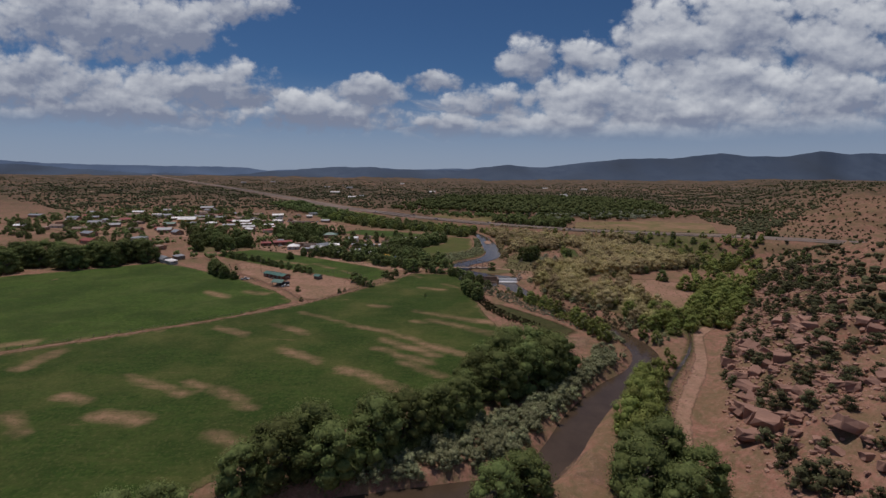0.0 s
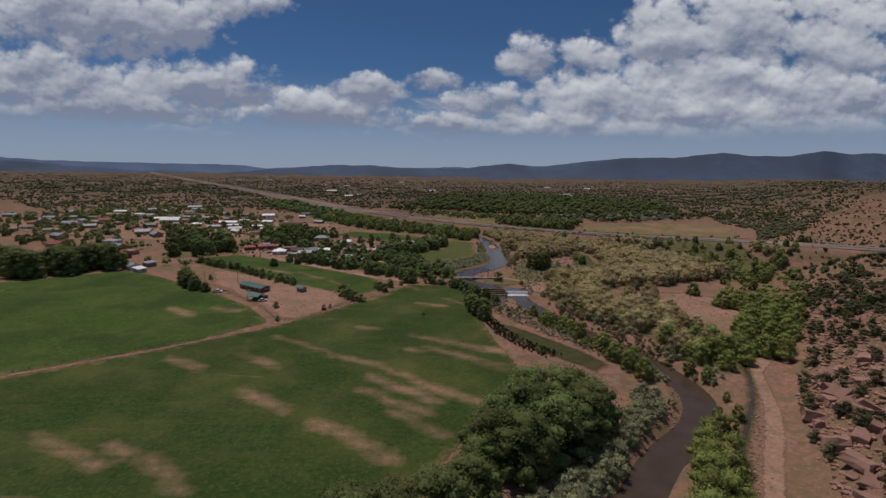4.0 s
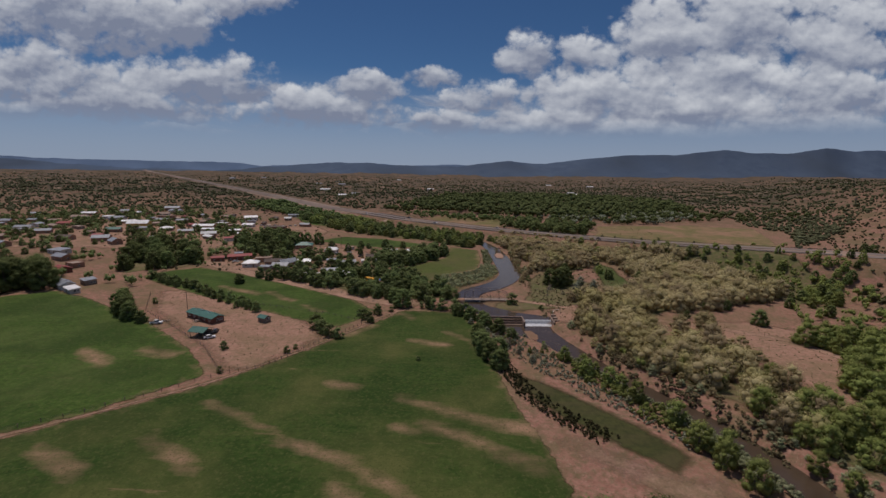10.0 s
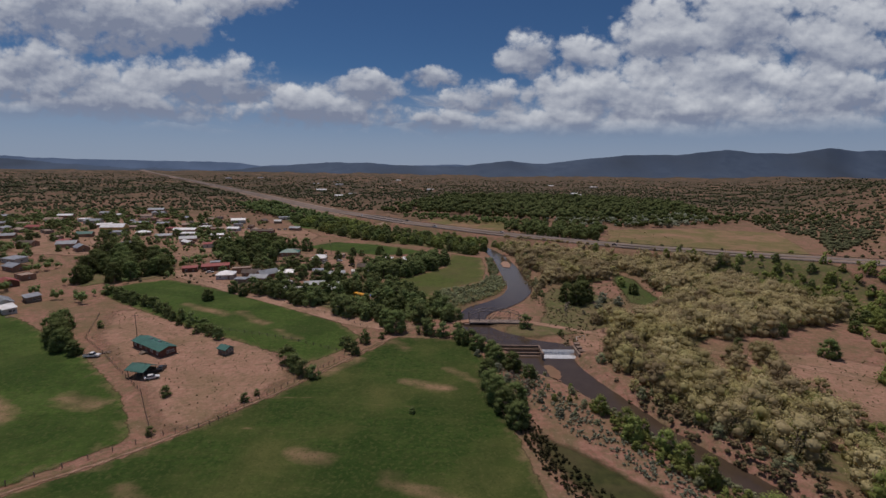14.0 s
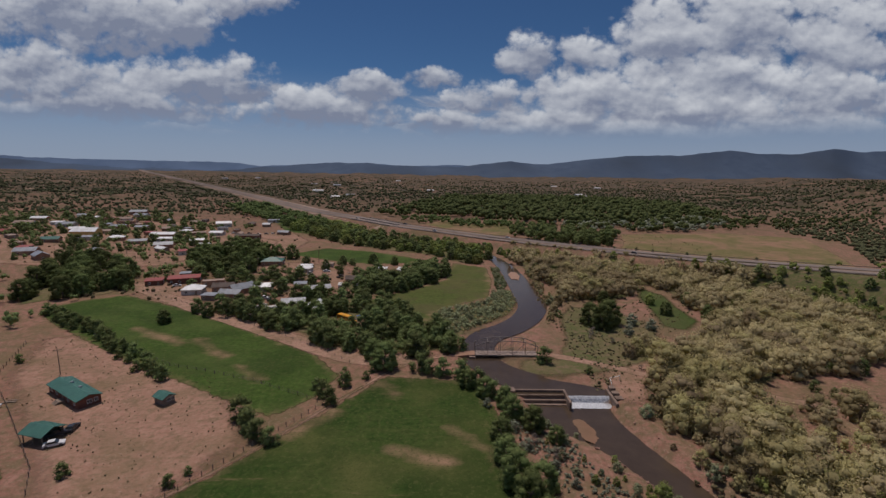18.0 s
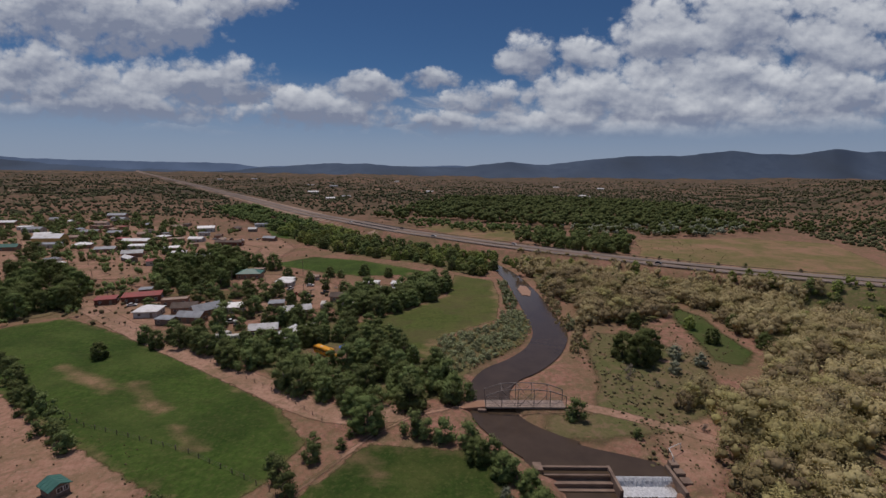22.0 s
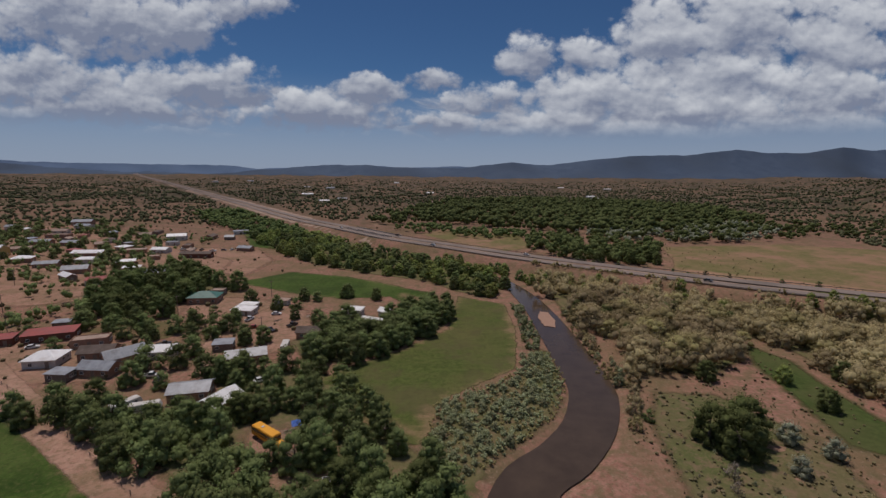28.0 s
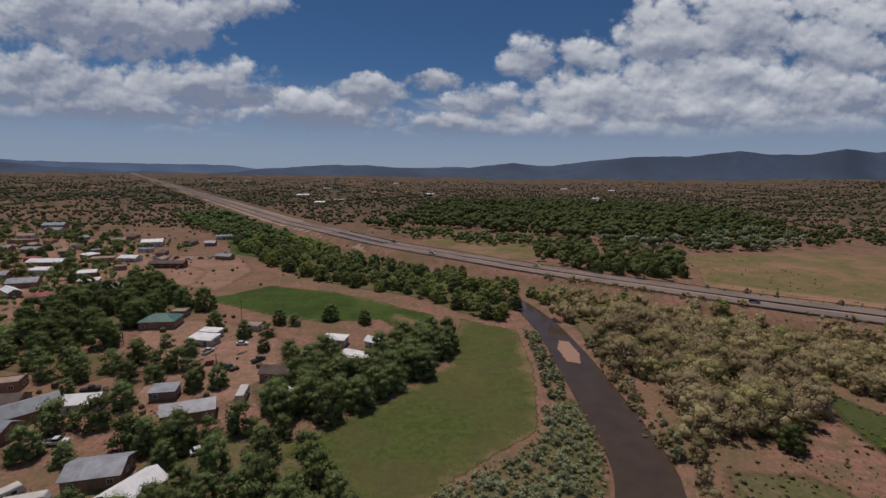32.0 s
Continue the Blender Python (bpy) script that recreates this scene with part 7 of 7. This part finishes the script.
# ---- thickets along the river ----
far_wood("riverside_thicket", ((-24, 96), (4, 101), (20, 107), (30, 120), (44, 140), (60, 158), (72, 168), (62, 172), (46, 150), (32, 134), (14, 122), (-6, 112)), 430, 1.8, 3.6, "shrub", 11, "dense grey-green willow thicket along the river", 80, .75)
far_wood("riverside_thicket", ((0, 352), (11, 360), (22, 371), (32, 384), (38, 398), (40.5, 413), (40, 426), (31, 426), (24, 406), (10, 396), (-1, 388), (-3, 366)), 430, .7, 2.1, "shrub", 12, "dense grey-green willow thicket inside the bend", 70, .8)
far_wood("bank_sedge", ((-2, 352), (11, 359), (23, 371), (33, 384), (39, 398), (41.5, 413), (41, 428), (32, 428), (24, 408), (10, 398), (-1, 390), (-4, 368)), 520, .35, 1.0, "willow2", 39, "yellow-green sedge between the shrubs", 20, .9)
far_wood("bank_sedge", ((18, 258), (24, 230), (32, 214), (40, 203), (48, 206), (37, 221), (30, 235), (25, 254)), 420, .4, 1.2, "sedge", 13, "dark brown-green reeds along the field edge", 24, .9)
far_wood("sage_brush", ((18, 296), (30, 290), (38, 266), (48, 246), (60, 222), (72, 196), (66, 194), (58, 211), (47, 227), (38, 240), (28, 258), (20, 276)), 620, .35, 1.1, "silver", 14, "pale silvery sage on the stony bank", 30, .9)
far_wood("riverside_thicket", ((70, 186), (78, 180), (80, 198), (72, 220), (60, 242), (50, 264), (46, 262), (56, 238), (66, 216)), 150, 1.2, 2.8, "shrub", 31, "grey-green willow thicket on the river bank", 50, .9)
far_wood("riverside_thicket", ((86, 196), (79, 222), (66, 248), (58, 268), (64, 272), (74, 250), (88, 224), (92, 204)), 200, .8, 2.2, "tuft", 32, "dry olive-brown brush on the sandy bank", 40, .9)
far_wood("riverside_thicket", ((33, 428), (39, 430), (40, 486), (35, 488)), 120, 1.0, 2.2, "shrub", 15, "grey-green willow thicket on the river bank", 50)
far_wood("riverside_thicket", ((52, 404), (58, 400), (62, 470), (56, 486), (55, 440)), 60, 1.0, 2.4, "willow2", 16, "olive-green willow scrub on the river bank", 50)
far_wood("riverside_thicket", ((58, 214), (66, 198), (74, 196), (70, 214), (56, 240), (46, 262), (42, 258)), 150, 1.0, 2.6, "bright", 17, "green willow scrub on the river bank", 50)
far_wood("highway_brush", ((60, 566), (104, 526), (154, 484), (200, 440), (204, 450), (158, 494), (108, 536), (64, 576)), 380, 1.5, 4.0, "willow2", 18, "olive-green brush below the highway", 50, .75)
far_wood("slope_brush", ((128, 206), (190, 284), (236, 350), (300, 392), (330, 360), (260, 300), (210, 220), (160, 170)), 120, 1.4, 3.2, "juniper", 19, "dark juniper brush on the stony slope", 40)
far_wood("willow_thicket", ((64, 300), (79, 329), (108, 347), (132, 339), (111, 330), (92, 298), (88, 268), (114, 259), (108, 244), (92, 234), (72, 246), (66, 264)), 93, 6, 9.2, "willow2", 21, "dense olive-green willow thicket", 120, .74)
far_wood("willow_thicket", ((84, 332), (130, 358), (188, 376), (200, 350), (160, 330), (143, 322), (116, 318), (90, 306)), 102, 6.5, 10.2, "willow", 22, "dense yellow-green willow thicket", 120, .74)
far_wood("willow_thicket", ((57, 474), (79, 496), (112, 478), (125, 446), (106, 418), (88, 406), (64, 410), (68, 440), (60, 458)), 93, 6.5, 10.2, "willow", 23, "dense yellow-green willow thicket", 120, .74)
far_wood("willow_thicket", ((132, 468), (152, 460), (172, 434), (190, 410), (200, 372), (170, 380), (128, 388), (126, 410), (130, 432), (124, 450)), 99, 6.5, 9.7, "willow", 24, "dense yellow-green willow thicket", 120, .74)
far_wood("river_wood", ((-195, 716), (-83, 690), (-46, 640), (4, 590), (34, 548), (40, 520), (28, 500), (8, 512), (-7, 535), (-58, 562), (-94, 590), (-120, 620)), 90, 5, 8, "cotton", 25, "dark-green wood along the upper river", 120, .74)
far_wood("village_shrubs", ((-600, 540), (-560, 760), (-380, 800), (-240, 720), (-200, 640), (-260, 640), (-420, 560)), 240, 3, 6, "elm", 26, "green shrubs and trees among the houses", 50)
far_wood("green_wood", ((92, 198), (100, 189), (129, 201), (159, 232), (191, 276), (176, 284), (145, 275), (152, 262), (130, 232), (118, 216), (104, 218)), 26, 3, 6, "bright", 27, "bright green scrub below the slope", 120, .74)

far_wood("willow_thicket", ((52, 500), (58, 556), (100, 520), (150, 478), (192, 436), (172, 436), (130, 472), (84, 500)), 102, 5.5, 9.2, "willow", 28, "yellow-green willow scrub below the highway", 110, .74)
far_wood("willow_thicket", ((108, 350), (130, 362), (190, 376), (176, 410), (140, 380), (124, 366)), 46, 6.5, 9.7, "willow", 29, "dense yellow-green willow thicket", 110, .74)

far_wood("village_grove", ((-474, 624), (-410, 657), (-300, 660), (-205, 640), (-150, 540), (-150, 462), (-137, 404), (-176, 392), (-180, 345), (-251, 381), (-330, 420), (-430, 520)), 190, 4, 7.5, "elm", 33, "dark-green trees among the village houses", 90, .8)
far_wood("village_grove", ((-560, 660), (-470, 720), (-330, 740), (-200, 680), (-260, 600), (-420, 560)), 130, 4, 7, "elm", 34, "dark-green trees beyond the village houses", 60, .8)
far_wood("east_wood", ((180, 486), (215, 455), (259, 440), (270, 400), (236, 352), (212, 330), (190, 336), (200, 372), (186, 425), (172, 460)), 110, 3, 6.5, "bright", 35, "green trees below the highway", 100, .8)
far_wood("east_wood", ((160, 284), (186, 334), (236, 372), (262, 392), (250, 352), (214, 300), (190, 272)), 60, 3, 6, "bright", 36, "bright green trees at the foot of the slope", 100, .8)
far_wood("east_wood", ((90, 306), (130, 352), (190, 372), (200, 352), (143, 322), (116, 318)), 50, 4, 7, "bright", 37, "bright green trees among the willows", 100, .8)
far_wood("east_wood", ((66, 264), (72, 246), (92, 236), (108, 246), (112, 258), (90, 268)), 40, 3, 6.5, "bright", 38, "bright green scrub beside the river", 100, .8)
far_wood("lane_hedge", ((-100, 378), (-65, 357), (-38, 339), (-14, 335), (4, 338), (10, 346), (-4, 354), (-30, 352), (-60, 370), (-90, 388)), 90, 3.5, 6.5, "elm", 40, "dense green trees along the village road", 120, .8)
